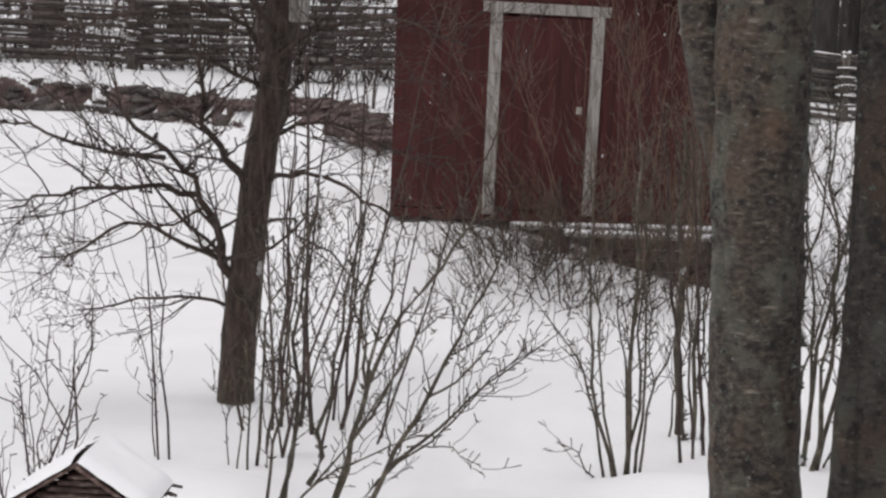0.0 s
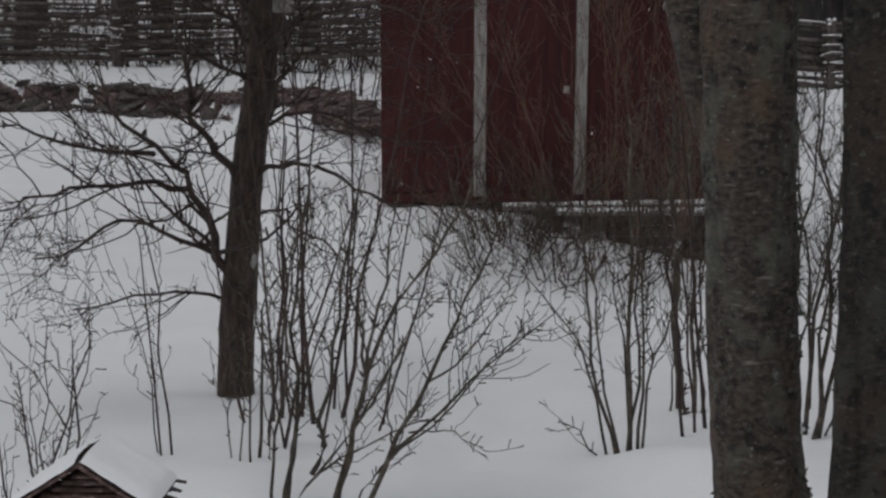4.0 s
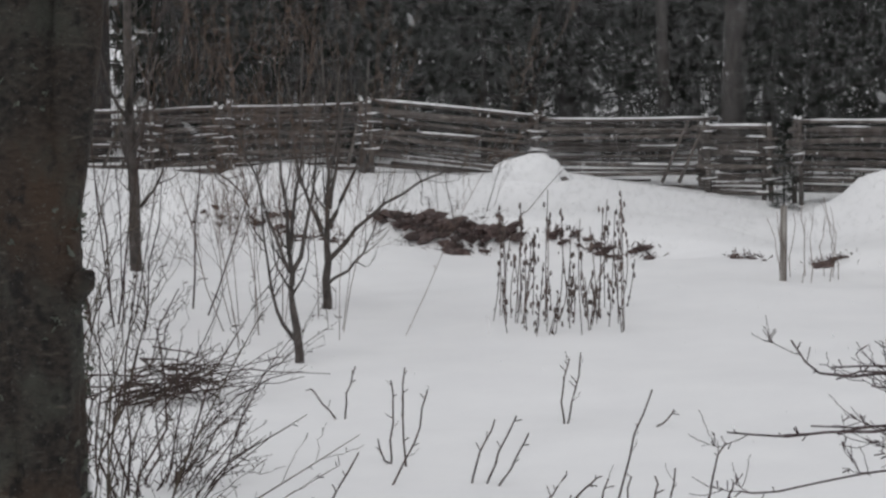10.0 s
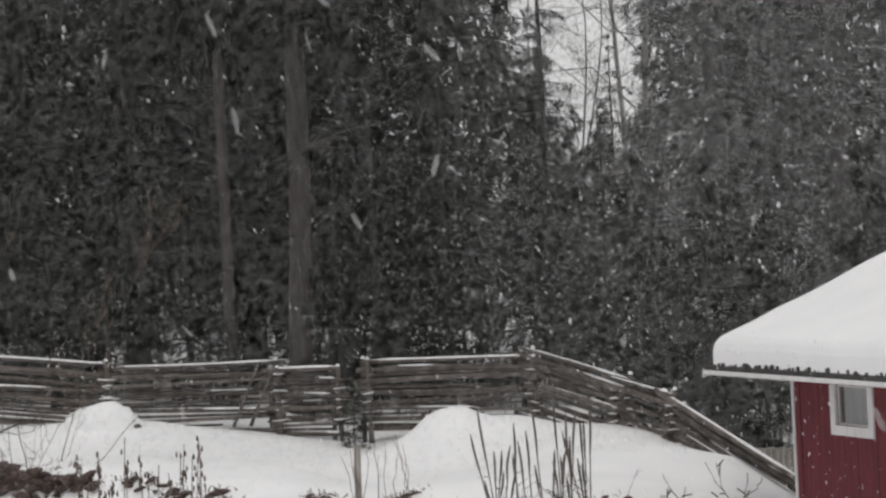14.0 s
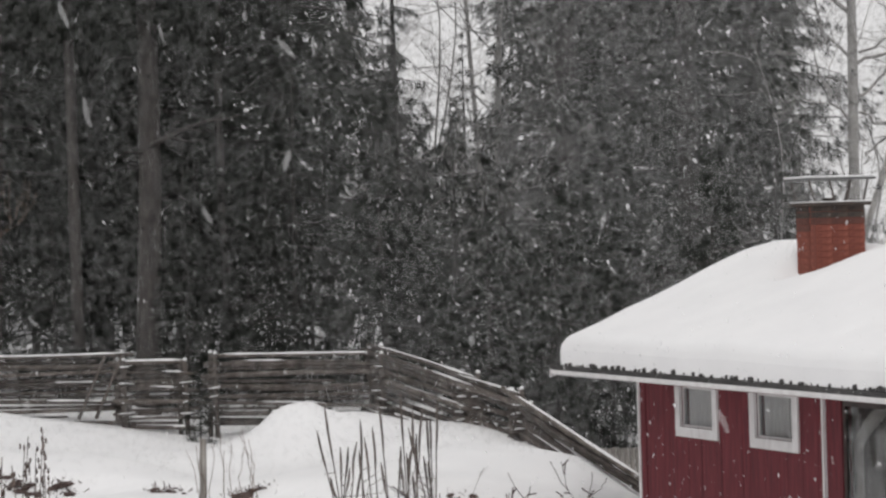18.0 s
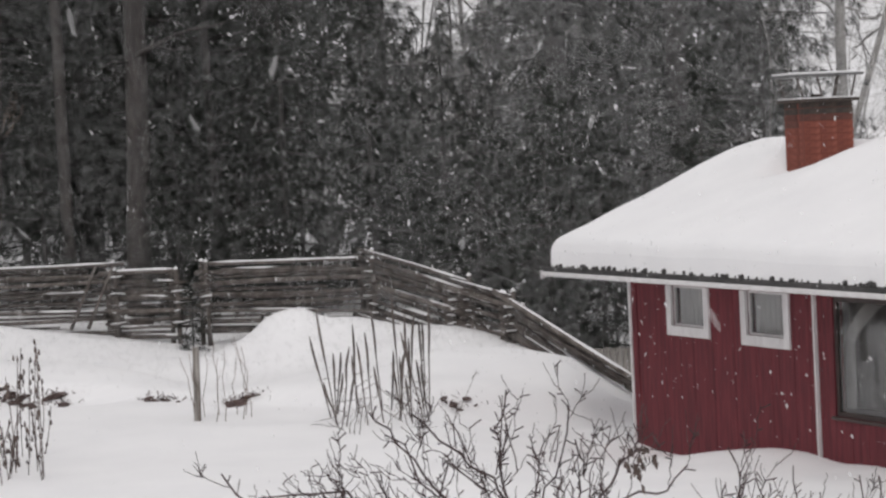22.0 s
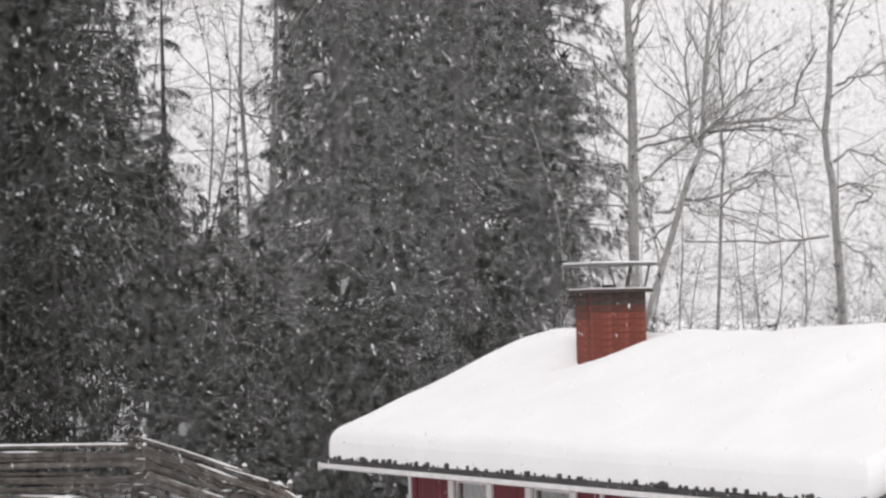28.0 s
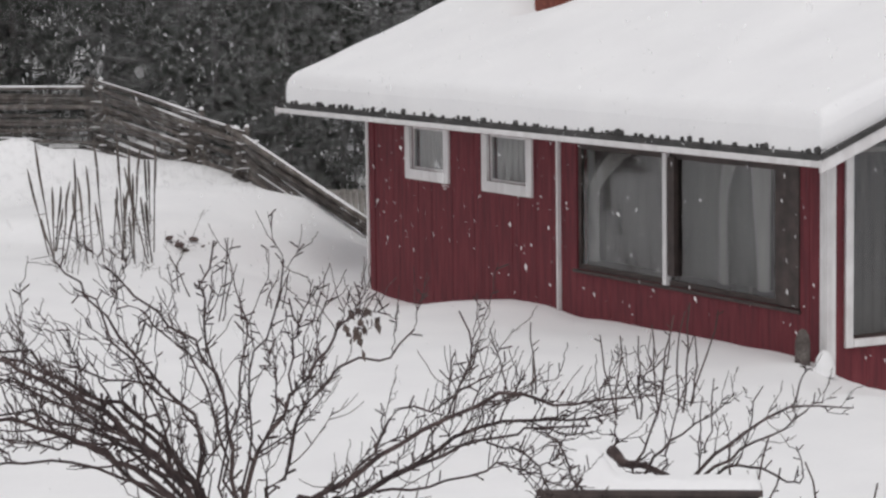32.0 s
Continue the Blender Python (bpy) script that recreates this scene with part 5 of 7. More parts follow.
SIDE_STEMS = [
    ([(1.16, -9.90), (2.01, -9.37), (2.66, -8.50), (2.81, -8.08)], 0.009, 5),
    ([(0.27, -11.54), (1.69, -10.31), (2.69, -9.43), (4.02, -8.36)], 0.012, 6),
    ([(0.02, -11.92), (1.61, -10.59), (2.73, -9.28), (3.79, -8.54)], 0.009, 5),
    ([(-2.46, -13.42), (-1.53, -12.01), (-0.85, -11.65), (0.59, -10.93), (1.35, -10.75)], 0.011, 4),
    ([(0.71, -11.05), (1.36, -11.00), (2.02, -11.19), (2.48, -11.46)], 0.006, 2),
    ([(-1.20, -12.71), (-0.59, -11.17), (0.53, -9.22), (1.01, -8.06)], 0.01, 5),
    ([(-1.45, -12.02), (-0.34, -10.65), (0.65, -8.96), (1.27, -8.18), (1.65, -7.97)], 0.009, 6),
    ([(-0.68, -12.70), (-0.30, -12.18), (0.33, -11.53), (0.69, -10.49), (0.66, -9.54)], 0.007, 3)]
rods("spreading shrub of forked olive-brown stems rising from snow", -1.4, 14.05, MAIN_STEMS + SIDE_STEMS, 241)
rods("thin straight rods beside the fruit tree", -2.9, 15.4, [
    ([(-3.18, -11.57), (-3.13, -10.71), (-3.08, -9.95), (-3.07, -8.93)], 0.007, 2),
    ([(-2.92, -11.69), (-2.91, -10.01), (-2.78, -7.89), (-2.70, -6.00)], 0.009, 5),
    ([(-2.75, -11.78), (-2.66, -9.75), (-2.62, -8.28), (-2.10, -7.38), (-1.74, -6.10)], 0.013, 6),
    ([(-3.34, -11.42), (-3.43, -10.59), (-3.60, -9.83)], 0.006, 2),
    ([(-2.43, -12.55), (-2.51, -11.34), (-2.44, -9.81), (-2.28, -8.15)], 0.006, 4)], 242)
SHEAF = [
    ([(5.32, -11.83), (4.87, -9.83), (4.37, -8.69), (3.30, -7.35)], 0.011, 4),
    ([(5.53, -11.79), (5.01, -9.83), (4.79, -8.05), (4.71, -6.28), (4.71, -4.64)], 0.014, 5),
    ([(5.60, -11.78), (5.09, -9.64), (4.86, -7.61), (4.51, -5.91)], 0.011, 5),
    ([(5.72, -11.50), (5.76, -9.62), (5.73, -7.13), (5.73, -5.36), (5.75, -3.85)], 0.019, 6),
    ([(5.80, -11.50), (5.89, -9.34), (5.87, -7.12), (5.94, -5.10)], 0.013, 6)]
SHEAF_EDGE = [
    ([(5.95, -11.66), (6.04, -9.78), (6.09, -8.00), (5.96, -6.41), (5.99, -4.97)], 0.012, 5),
    ([(6.03, -11.56), (6.29, -9.50), (6.69, -8.42), (6.89, -7.71)], 0.01, 4),
    ([(5.31, -11.60), (4.74, -11.11), (4.19, -10.80)], 0.008, 1),
    ([(5.86, -11.44), (5.63, -9.16), (5.36, -7.65), (5.34, -5.88)], 0.009, 5),
    ([(6.29, -9.50), (6.12, -8.51), (6.21, -6.85)], 0.006, 3)]
rods("sheaf of straight bare stems spreading from one root", 5.7, 15.4, SHEAF + SHEAF_EDGE, 243)
rods("slender young stems standing close on a mound of snow", 6.95, 17.2, [
    ([(6.92, -10.15), (6.83, -7.97), (6.72, -5.32), (6.67, -3.32)], 0.034, 6),
    ([(7.23, -10.22), (7.20, -7.95), (7.16, -5.55), (7.06, -4.05)], 0.019, 6),
    ([(7.41, -10.25), (7.38, -8.45), (7.34, -6.05)], 0.014, 5),
    ([(6.65, -10.03), (6.84, -9.11), (7.28, -7.82)], 0.009, 3),
    ([(7.03, -10.37), (7.01, -9.99)], 0.02, 0)], 244)
rods("dense shrub of curved stems between the old alders", 10.0, 16.4, [
    ([(9.87, -11.07), (10.27, -9.15), (10.27, -6.88), (10.65, -4.71), (10.70, -3.44)], 0.02, 7),
    ([(10.00, -11.12), (10.50, -8.63), (10.61, -6.22), (10.71, -3.70)], 0.017, 7),
    ([(9.73, -10.70), (9.87, -8.80), (10.26, -6.62), (10.00, -4.36), (10.04, -2.85)], 0.018, 7),
    ([(9.59, -9.45), (9.93, -7.65), (10.46, -5.85)], 0.01, 7),
    ([(10.12, -10.86), (10.46, -10.15), (10.73, -8.36)], 0.01, 7),
    ([(9.53, -7.68), (9.71, -5.90), (10.00, -4.36), (9.77, -2.48)], 0.012, 7),
    ([(9.84, -10.44), (9.81, -7.66), (9.57, -5.65), (9.59, -3.63)], 0.013, 7),
    ([(10.06, -10.99), (10.15, -8.15), (10.52, -6.86), (10.68, -5.34)], 0.014, 7)], 245)

# tall rods before the fruit tree and round it
thicket("bare_shrub", "dense shrub of fine dark rods beside the fruit tree", -1.5, 17.0, 6, 0.30, 3.3, 441, 0.011, 9, 0.6, (0.02, 0), 0.35)
S_ROD = "shrub of tall slender bare rods rising from snow"
thicket("bare_shrub", S_ROD, -2.2, 15.8, 4, 0.16, 2.5, 41, 0.012, 6, 0.5, (0.10, 0), 0.5)
thicket("bare_shrub", S_ROD, -2.0, 16.8, 7, 0.22, 3.2, 48, 0.016, 6, 0.6, (0.05, 0), 0.4)
thicket("bare_shrub", "pair of long thin whips bending over snow", -4.95, 15.6, 3, 0.06, 2.6, 45, 0.008, 6, 0.4, (-0.22, 0), 0.5)
thicket("bare_shrub", "small upright shrub with forking twigs in snow", -8.0, 13.4, 7, 0.09, 1.5, 46, 0.010, 9, 0.35, (-0.02, 0), 0.9)
thicket("bare_shrub", "single crooked whip in snow", -6.0, 17.0, 3, 0.25, 1.1, 47, 0.006, 4, 0.3, (-0.3, 0), 0.9)
thicket("bare_shrub", "slender young stems standing close in snow", 7.6, 16.6, 5, 0.12, 3.2, 53, 0.013, 8, 0.6, (0.02, 0), 0.4)
S_TWIG = "low dense shrub of thin reddish twigs in snow"
thicket("bare_shrub", S_TWIG, 3.1, 24.0, 16, 0.16, 1.1, 61, 0.010, 9, 0.4, (0, 0), 0.8)
thicket("bare_shrub", S_TWIG, 4.3, 23.2, 16, 0.4, 1.1, 62, 0.009, 10, 0.4, (0, 0), 0.7)
thicket("bare_shrub", S_TWIG, 6.2, 23.2, 6, 0.32, 1.2, 63, 0.007, 11, 0.45, (0, 0), 0.7)
thicket("bare_shrub", "tall brushy shrub of fine brown twigs before the shed", 5.6, 23.0, 9, 0.35, 3.2, 64, 0.007, 16, 0.7, (0.02, 0), 0.5, 2, TANTWIG)
thicket("bare_shrub", "tall brushy shrub of fine brown twigs before the shed", 6.8, 22.8, 9, 0.30, 3.5, 65, 0.007, 16, 0.7, (0.05, 0), 0.5, 2, TANTWIG)
thicket("bare_shrub", "thin shrub of pale twigs before the shed door", 4.2, 23.6, 3, 0.3, 2.2, 66, 0.006, 12, 0.5, (0.02, 0), 0.5, 2, TANTWIG)
thicket("bare_shrub", "bare shrub of curved rods between the old alders", 10.1, 17.2, 9, 0.3, 3.3, 71, 0.010, 9, 0.6, (0.05, 0), 0.6, mat=OLIVETWIG)
thicket("bare_shrub", "wide bare shrub with leaning rods", 12.9, 15.6, 13, 0.24, 2.4, 73, 0.010, 8, 0.55, (0.10, 0), 0.7, wob=0.045)
thicket("bare_shrub", "wide bare shrub with leaning rods", 13.5, 17.6, 9, 0.26, 1.7, 74, 0.010, 8, 0.5, (0.22, 0), 0.7, wob=0.04)
thicket("bare_shrub", "low bare shrub bowed towards the open snow", 14.6, 17.3, 12, 0.14, 0.75, 75, 0.009, 6, 0.45, (1.15, 0.1), 0.8, lift=0.1)
thicket("bare_shrub", "low bare shrub bowed towards the open snow", 13.9, 15.4, 9, 0.14, 0.8, 76, 0.008, 6, 0.45, (0.9, 0.1), 0.8, lift=0.1)
thicket("bare_shrub", "tall slim shrub by the thin tree", 13.4, 26.5, 12, 0.4, 3.6, 77, 0.010, 10, 0.7, (0.06, 0), 0.5, 2)

thicket("bare_shrub", "brown brushy thicket before the fence beside the shed", -1.6, 37.0, 12, 0.7, 3.6, 261, 0.012, 10, 0.9, (0.03, 0), 0.4, 2)
thicket("bare_shrub", "brown brushy thicket before the fence beside the shed", -0.2, 36.0, 12, 0.6, 3.4, 262, 0.012, 10, 0.9, (0.05, 0), 0.4, 2)
thicket("bare_shrub", "brown brushy thicket before the fence beside the shed", -2.9, 39.0, 8, 0.5, 2.6, 263, 0.010, 12, 0.7, (0.0, 0), 0.4, 2)
thicket("bare_shrub", "low brown thicket leaning on the fence", -5.9, 40.6, 12, 0.6, 1.5, 264, 0.010, 12, 0.6, (0.0, 0), 0.5, 2)
thicket("bare_shrub", "low brown thicket leaning on the fence", -7.6, 40.2, 6, 0.5, 1.2, 265, 0.010, 10, 0.5, (0.0, 0), 0.5, 2)

# heap of cut twigs
heap_t = plant("twig_heap", "heap of cut dark twigs lying on snow", "twigs", spot(14.6, 21.6))
rn = random.Random(77)
for k in range(52):
    c = spot(rn.gauss(14.6, 0.8), 21.6 + rn.uniform(-0.3, 0.4))
    c.z += abs(rn.gauss(0, 0.13)) + 0.03
    a = rn.gauss(0.15, 0.6)
    v = Vector((math.cos(a), rn.gauss(0, 0.3), math.sin(a) * 0.55 + 0.04)) * rn.uniform(0.25, 0.8)
    g = Geo()
    grow(g, [c - v, c + Vector((0, 0, 0.04)), c + v], 0.009, 0.003, rn, 2, 0.25, 1, 0.1, 0, 4)
    stem(heap_t, g, TWIG, "twig")

# thin tree and saplings on the middle of the lawn
rn = random.Random(81)
tC = plant("young_tree", "slim young bare tree standing in snow", "tree", spot(13.72, 32.0))
g = Geo()
grow(g, [on_snow(at(13.72, -5.2, 32)), at(13.75, -3, 32), at(13.7, 0, 32), at(13.8, 5, 32)], 0.085, 0.04, rn, 16, 1.2, 2, 0.3, 0, 8, 0.15)
stem(tC, g, SAPBARK, "trunk")
g = Geo()
grow(g, [at(13.75, -2.6, 32), at(14.8, -2.75, 31.5), at(15.6, -3.3, 31), at(16.3, -4.1, 30.5)], 0.03, 0.008, rn, 8, 0.8, 2, 0.1, 0, 5)
stem(tC, g, SAPBARK, "limb")


def sapling(az, d, limbs, seed, r):
    rn = random.Random(seed)
    t = plant("sapling", "young bare tree with upswept slender branches in snow", "tree", spot(az, d), "saplings on the lawn")
    for i, (pts, f) in enumerate(limbs):
        g = Geo()
        line = [at(a, e, d + rn.uniform(-0.25, 0.25) * min(j, 1)) for j, (a, e) in enumerate(pts)]
        if i == 0:
            line[0] = on_snow(line[0])
        grow(g, line, r * f, 0.006, rn, 8, 0.75, 2, 0.45, 2, 7 if i == 0 else 5, 0.35, 0.012)
        stem(t, g, SAPBARK, "trunk" if i == 0 else "branch")


sapling(17.32, 23.3, [([(17.32, -7.8), (17.25, -6.6), (17.15, -5.6), (17.1, -3.8), (17.0, -1.6)], 1), ([(17.28, -7.2), (16.9, -6.6), (16.65, -5.2), (16.5, -3.2)], 0.5), ([(17.2, -5.9), (17.5, -5.0), (17.75, -3.6), (17.9, -1.6)], 0.6), ([(17.15, -5.6), (16.8, -4.6), (16.4, -3.3), (15.8, -2.0)], 0.4), ([(17.15, -5.2), (17.3, -4.2), (17.5, -3.0), (17.6, -0.5)], 0.5)], 91, 0.05)
sapling(17.95, 27.4, [([(17.95, -6.6), (18.0, -5.6), (18.05, -4.6), (18.1, -3.0), (18.0, -0.5)], 1), ([(18.0, -5.4), (18.6, -4.8), (19.4, -4.1), (20.3, -3.6), (21.2, -3.3)], 0.55), ([(18.0, -5.9), (18.6, -5.5), (19.0, -4.9), (19.3, -4.0)], 0.35), ([(18.05, -5.0), (17.7, -4.2), (17.4, -3.0), (17.2, -1.0)], 0.5), ([(18.08, -4.6), (18.5, -3.8), (18.9, -2.6), (19.1, -0.8)], 0.5), ([(18.1, -4.2), (18.3, -3.0), (18.4, -1.0)], 0.5)], 92, 0.062)
thicket("bare_shrub", "bare shrub leaning out from behind the dark alder", 12.7, 15.6, 9, 0.16, 2.1, 95, 0.008, 8, 0.6, (0.32, 0), 0.6, 1, OLIVETWIG)
thicket("bare_shrub", "hazy shrub of very fine brown twigs", 17.0, 25.6, 14, 0.5, 4.6, 93, 0.005, 16, 0.9, (0.02, 0), 0.45, 2, TANTWIG)
thicket("bare_shrub", "few thin whips by the terrace edge", 20.9, 33.5, 6, 0.4, 2.0, 94, 0.006, 5, 0.4, (0, 0), 0.5)

for az, el, top in ((20.3, -4.9, 0.4), (20.9, -5.1, 0.3), (21.4, -5.1, 0.35), (22.0, -5.05, 0.35), (17.9, -4.9, 0.3), (16.4, -4.5, 0.3)):
    p = seen_ground(az, el)
    thicket("bare_shrub", "low tuft of dead reddish stems on bare soil", az, math.hypot(p.x, p.y), 8, 0.12, top, int(az * 100), 0.005, 5, 0.18, (0.1, 0), 1.2, group="tufts on the terrace edge")

# bushes of fine twigs on the snow before the shed
for az, el, n, spread, top, r, mat in ((3.0, -7.6, 16, 0.22, 0.85, 0.006, OLIVETWIG), (4.0, -7.1, 12, 0.25, 0.8, 0.005, TANTWIG), (5.7, -7.1, 12, 0.4, 2.0, 0.005, TANTWIG), (6.2, -7.2, 9, 0.3, 1.7, 0.005, OLIVETWIG)):
    p = seen_ground(az, el)
    thicket("bare_shrub", "bushy tangle of thin brown twigs in snow before the shed", az, math.hypot(p.x, p.y), n, spread, top, int(az * 100), r, 10, 0.45, (0.05, 0), 1.0, 2, mat, group="bushes before the shed")

# dried perennials with dark seed heads
rn = random.Random(101)
dry = plant("dried_plants", "stand of dead perennials with curled brown leaves and seed heads", "dried plants", spot(23.1, 25.6))
for k in range(58):
    p = on_snow(at(rn.uniform(21.7, 24.8), -7, rn.uniform(24.6, 26.9)), 0.05)
    tall = rn.random() < 0.4
    h = rn.uniform(0.85, 1.35) if tall else rn.uniform(0.35, 0.8)
    tip = p + Vector((rn.gauss(0.03, 0.06), rn.gauss(0, 0.05), h))
    g = Geo()
    g.tube(bend([p, p.lerp(tip, 0.5) + Vector((rn.gauss(0, 0.02), 0, 0)), tip], 6), [0.006] * 6, 4)
    for _ in range(rn.randrange(2, 7)):
        c = p.lerp(tip, rn.uniform(0.1, 0.85))
        L = rn.uniform(0.03, 0.085)
        v = Vector((rn.gauss(0, 0.3), rn.gauss(0, 0.3), -1)).normalized() * L
        w = Vector((rn.uniform(-1, 1), rn.uniform(-1, 1), 0)).normalized() * L * 0.2
        g.poly(c, c + v * 0.4 - w, c + v, c + v * 0.5 + w)
        g.poly(c, c + v * 0.5 + w.cross(Vector((0, 0, 1))), c + v * 0.9, c + v * 0.4 - w.cross(Vector((0, 0, 1))))
    for _ in range(5 if tall else 2):
        c = tip - Vector((0, 0, rn.uniform(0, 0.4))) + Vector((rn.gauss(0, 0.02), 0, 0))
        g.tube([c, c + Vector((0, 0, 0.022)), c + Vector((0, 0, 0.06))], [0.006, 0.013, 0.006], 6)
    stem(dry, g, DRYLEAF, "stalk")

# cut canes poking out of the snow
rn = random.Random(111)
# each: bearing, distance, sideways lean and height in metres
STICKS = [(18.1, 20.3, -0.19, 0.26), (18.34, 20.3, 0.09, 0.42), (19.33, 18.1, 0.03, 0.61), (19.67, 18.0, 0.01, 0.72), (19.33, 18.1, -0.08, 0.18), (19.37, 17.3, 0.25, 0.65), (21.21, 17.4, 0.16, 0.45), (21.54, 17.4, 0.21, 0.47), (21.8, 17.3, 0.22, 0.37), (23.32, 19.9, 0.06, 0.52), (23.38, 19.9, 0.12, 0.57), (24.4, 16.0, 0.25, 0.83), (25.43, 19.6, 0.13, 0.14), (22.71, 16.4, 0.19, 0.21), (23.53, 16.8, 0.17, 0.15), (25.18, 16.0, 0.06, 0.27), (26.37, 16.0, 0.16, 0.49), (26.78, 16.0, 0.1, 0.24), (16.87, 16.3, 0.19, 0.13), (17.57, 16.3, 0.29, 0.41)]
for az, d, lean, h in STICKS:
    p = spot(az, d)
    t = plant("garden_cane", "short bare cane poking out of the snow", "cane", p, "canes in the lawn")
    q = p + Vector((lean * math.cos(radians(az)), -lean * math.sin(radians(az)), h))
    mid = p.lerp(q, 0.5) + Vector((rn.gauss(0, 0.02), 0, rn.gauss(0, 0.015)))
    g = Geo()
    grow(g, [p - (mid - p) * 0.3, mid, q], 0.0085, 0.0055, rn, rn.randrange(1, 3) if h > 0.5 else 0, 0.16, 1, 0.2, 3, 5, 0.3, 0.008)
    stem(t, g, TWIG, "cane")
CANES = [(22.7, 15.4, 3, 0.3, 0.5), (24.3, 15.6, 2, 0.4, 0.15), (34.2, 25.8, 3, 0.4, -0.3), (35.3, 24.0, 3, 0.7, 0.1), (36.1, 25.6, 4, 0.45, 0.15), (36.9, 24.0, 2, 0.6, 0.1), (41.7, 19.7, 3, 0.55, -0.05), (44.1, 18.5, 5, 0.75, -0.1), (45.2, 18.9, 5, 0.8, 0.12), (38.0, 24.5, 2, 0.35, 0.1), (47.0, 15.0, 3, 0.5, 0.2), (48.3, 14.4, 3, 0.6, 0.1)]
for az, d, n, h, lean in CANES:
    b = spot(az, d)
    t = plant("garden_canes", "few short bare canes poking out of the snow", "canes", b, "canes in the lawn")
    for k in range(n):
        p = on_snow(b + Vector((rn.gauss(0, 0.14), rn.gauss(0, 0.12), 0)))
        q = p + Vector((lean * h + rn.gauss(0, 0.09), rn.gauss(0, 0.05), (h + 0.15) * rn.uniform(0.6, 1.1)))
        g = Geo()
        grow(g, [p, p.lerp(q, 0.5) + Vector((rn.gauss(0, 0.02), 0, 0)), q], 0.0085, 0.005, rn, rn.randrange(0, 3), 0.2, 1, 0.2, 2, 5, 0.4, 0.008)
        stem(t, g, TWIG, "cane")

# tall dead mullein stalks
rn = random.Random(121)
mul = plant("mullein_stalks", "clump of tall dead mullein spikes above bent dry stems", "dried plants", spot(32.5, 28.8))
for k in range(30):
    az = rn.uniform(31.4, 33.9)
    p = on_snow(at(az, -6, rn.uniform(28.0, 29.4)))
    h = rn.uniform(0.5, 1.35) + 0.12
    q = p + Vector((rn.gauss(-0.03, 0.13), rn.gauss(0, 0.05), h))
    g = Geo()
    g.tube(bend([p, p.lerp(q, 0.4), p.lerp(q, 0.55)], 5), [0.008] * 5, 5)
    m2 = p.lerp(q, 0.55)
    g.tube(bend([m2, m2.lerp(q, 0.5) + Vector((rn.gauss(0, 0.01), 0, 0)), q], 7), [0.008, 0.012, 0.015, 0.014, 0.015, 0.012, 0.005], 6)
    for _ in range(rn.randrange(0, 4)):
        c = p.lerp(q, rn.uniform(0.15, 0.6))
        g.tube([c, c + Vector((rn.gauss(0, 0.12), rn.gauss(0, 0.1), rn.uniform(-0.25, 0.15)))], [0.005, 0.002], 4)
    stem(mul, g, DRYSTALK, "spike")
for k in range(16):
    p = on_snow(at(rn.uniform(31.5, 34.3), -6, rn.uniform(26.6, 28.4)))
    q = p + Vector((rn.gauss(0, 0.25), rn.gauss(0, 0.1), rn.uniform(0.25, 0.7)))
    g = Geo()
    grow(g, [p, p.lerp(q, 0.5) + Vector((0, 0, 0.06)), q], 0.006, 0.003, rn, 2, 0.25, 1, 0.1, 0, 4)
    stem(mul, g, DRYSTALK, "bent_stem")

# stake with wire netting
stake = plant("garden_stake", "grey wooden stake with a ring of thin canes in the snow", "stake", spot(28.3, 29.0))
b = spot(28.3, 29.0)
stem(stake, Geo().tube([b - Vector((0, 0, 0.3)), b + Vector((0.02, 0, 0.45)), b + Vector((0.03, 0, 0.86))], [0.042, 0.04, 0.038], 8), GREYWOOD, "post")
for k in range(11):
    a = 2 * math.pi * k / 11
    p = on_snow(b + Vector((0.32 + 0.34 * math.cos(a), 0.3 * math.sin(a), 0)))
    g = Geo()
    grow(g, [p, p + Vector((rn.gauss(0, 0.03), 0, 0.5)), p + Vector((rn.gauss(0, 0.08), 0, rn.uniform(0.8, 1.15)))], 0.007, 0.004, rn, 1, 0.2, 1, 0.4, 0, 4)
    stem(stake, g, TANTWIG, "cane")

# pruned apple tree below the window
rn = random.Random(131)
ap = plant("apple_tree", "low pruned apple tree with arching limbs and many bare twigs", "tree", spot(36.3, 11.6))
D = 11.6
g = Geo()
grow(g, [on_snow(at(36.3, -15, D)), at(36.25, -14, D), at(36.2, -12.9, D)], 0.085, 0.075, rn, 0, sides=12)
stem(ap, g, BARK, "trunk")
LOW_LIMBS = [
    ([(36.3, -12.90), (34.79, -11.21), (34.12, -10.33), (33.27, -9.52), (32.33, -8.92), (31.31, -8.33), (30.80, -8.10), (29.3, -8.20), (28.4, -7.40)], 0.036, 12),
    ([(36.3, -12.90), (34.18, -11.01), (33.33, -10.38), (32.48, -9.84), (31.63, -9.50), (30.77, -9.34), (28.6, -9.50), (27.0, -9.40)], 0.03, 12),
    ([(36.3, -12.90), (34.18, -11.06), (32.98, -10.46), (31.77, -10.24), (30.74, -10.24), (28.4, -10.70), (27.2, -10.70)], 0.014, 10),
    ([(33.60, -9.96), (32.49, -9.24), (31.30, -8.68), (30.29, -8.38)], 0.016, 10),
    ([(34.12, -10.33), (32.91, -9.85), (31.78, -9.90), (30.76, -9.69)], 0.012, 9)]
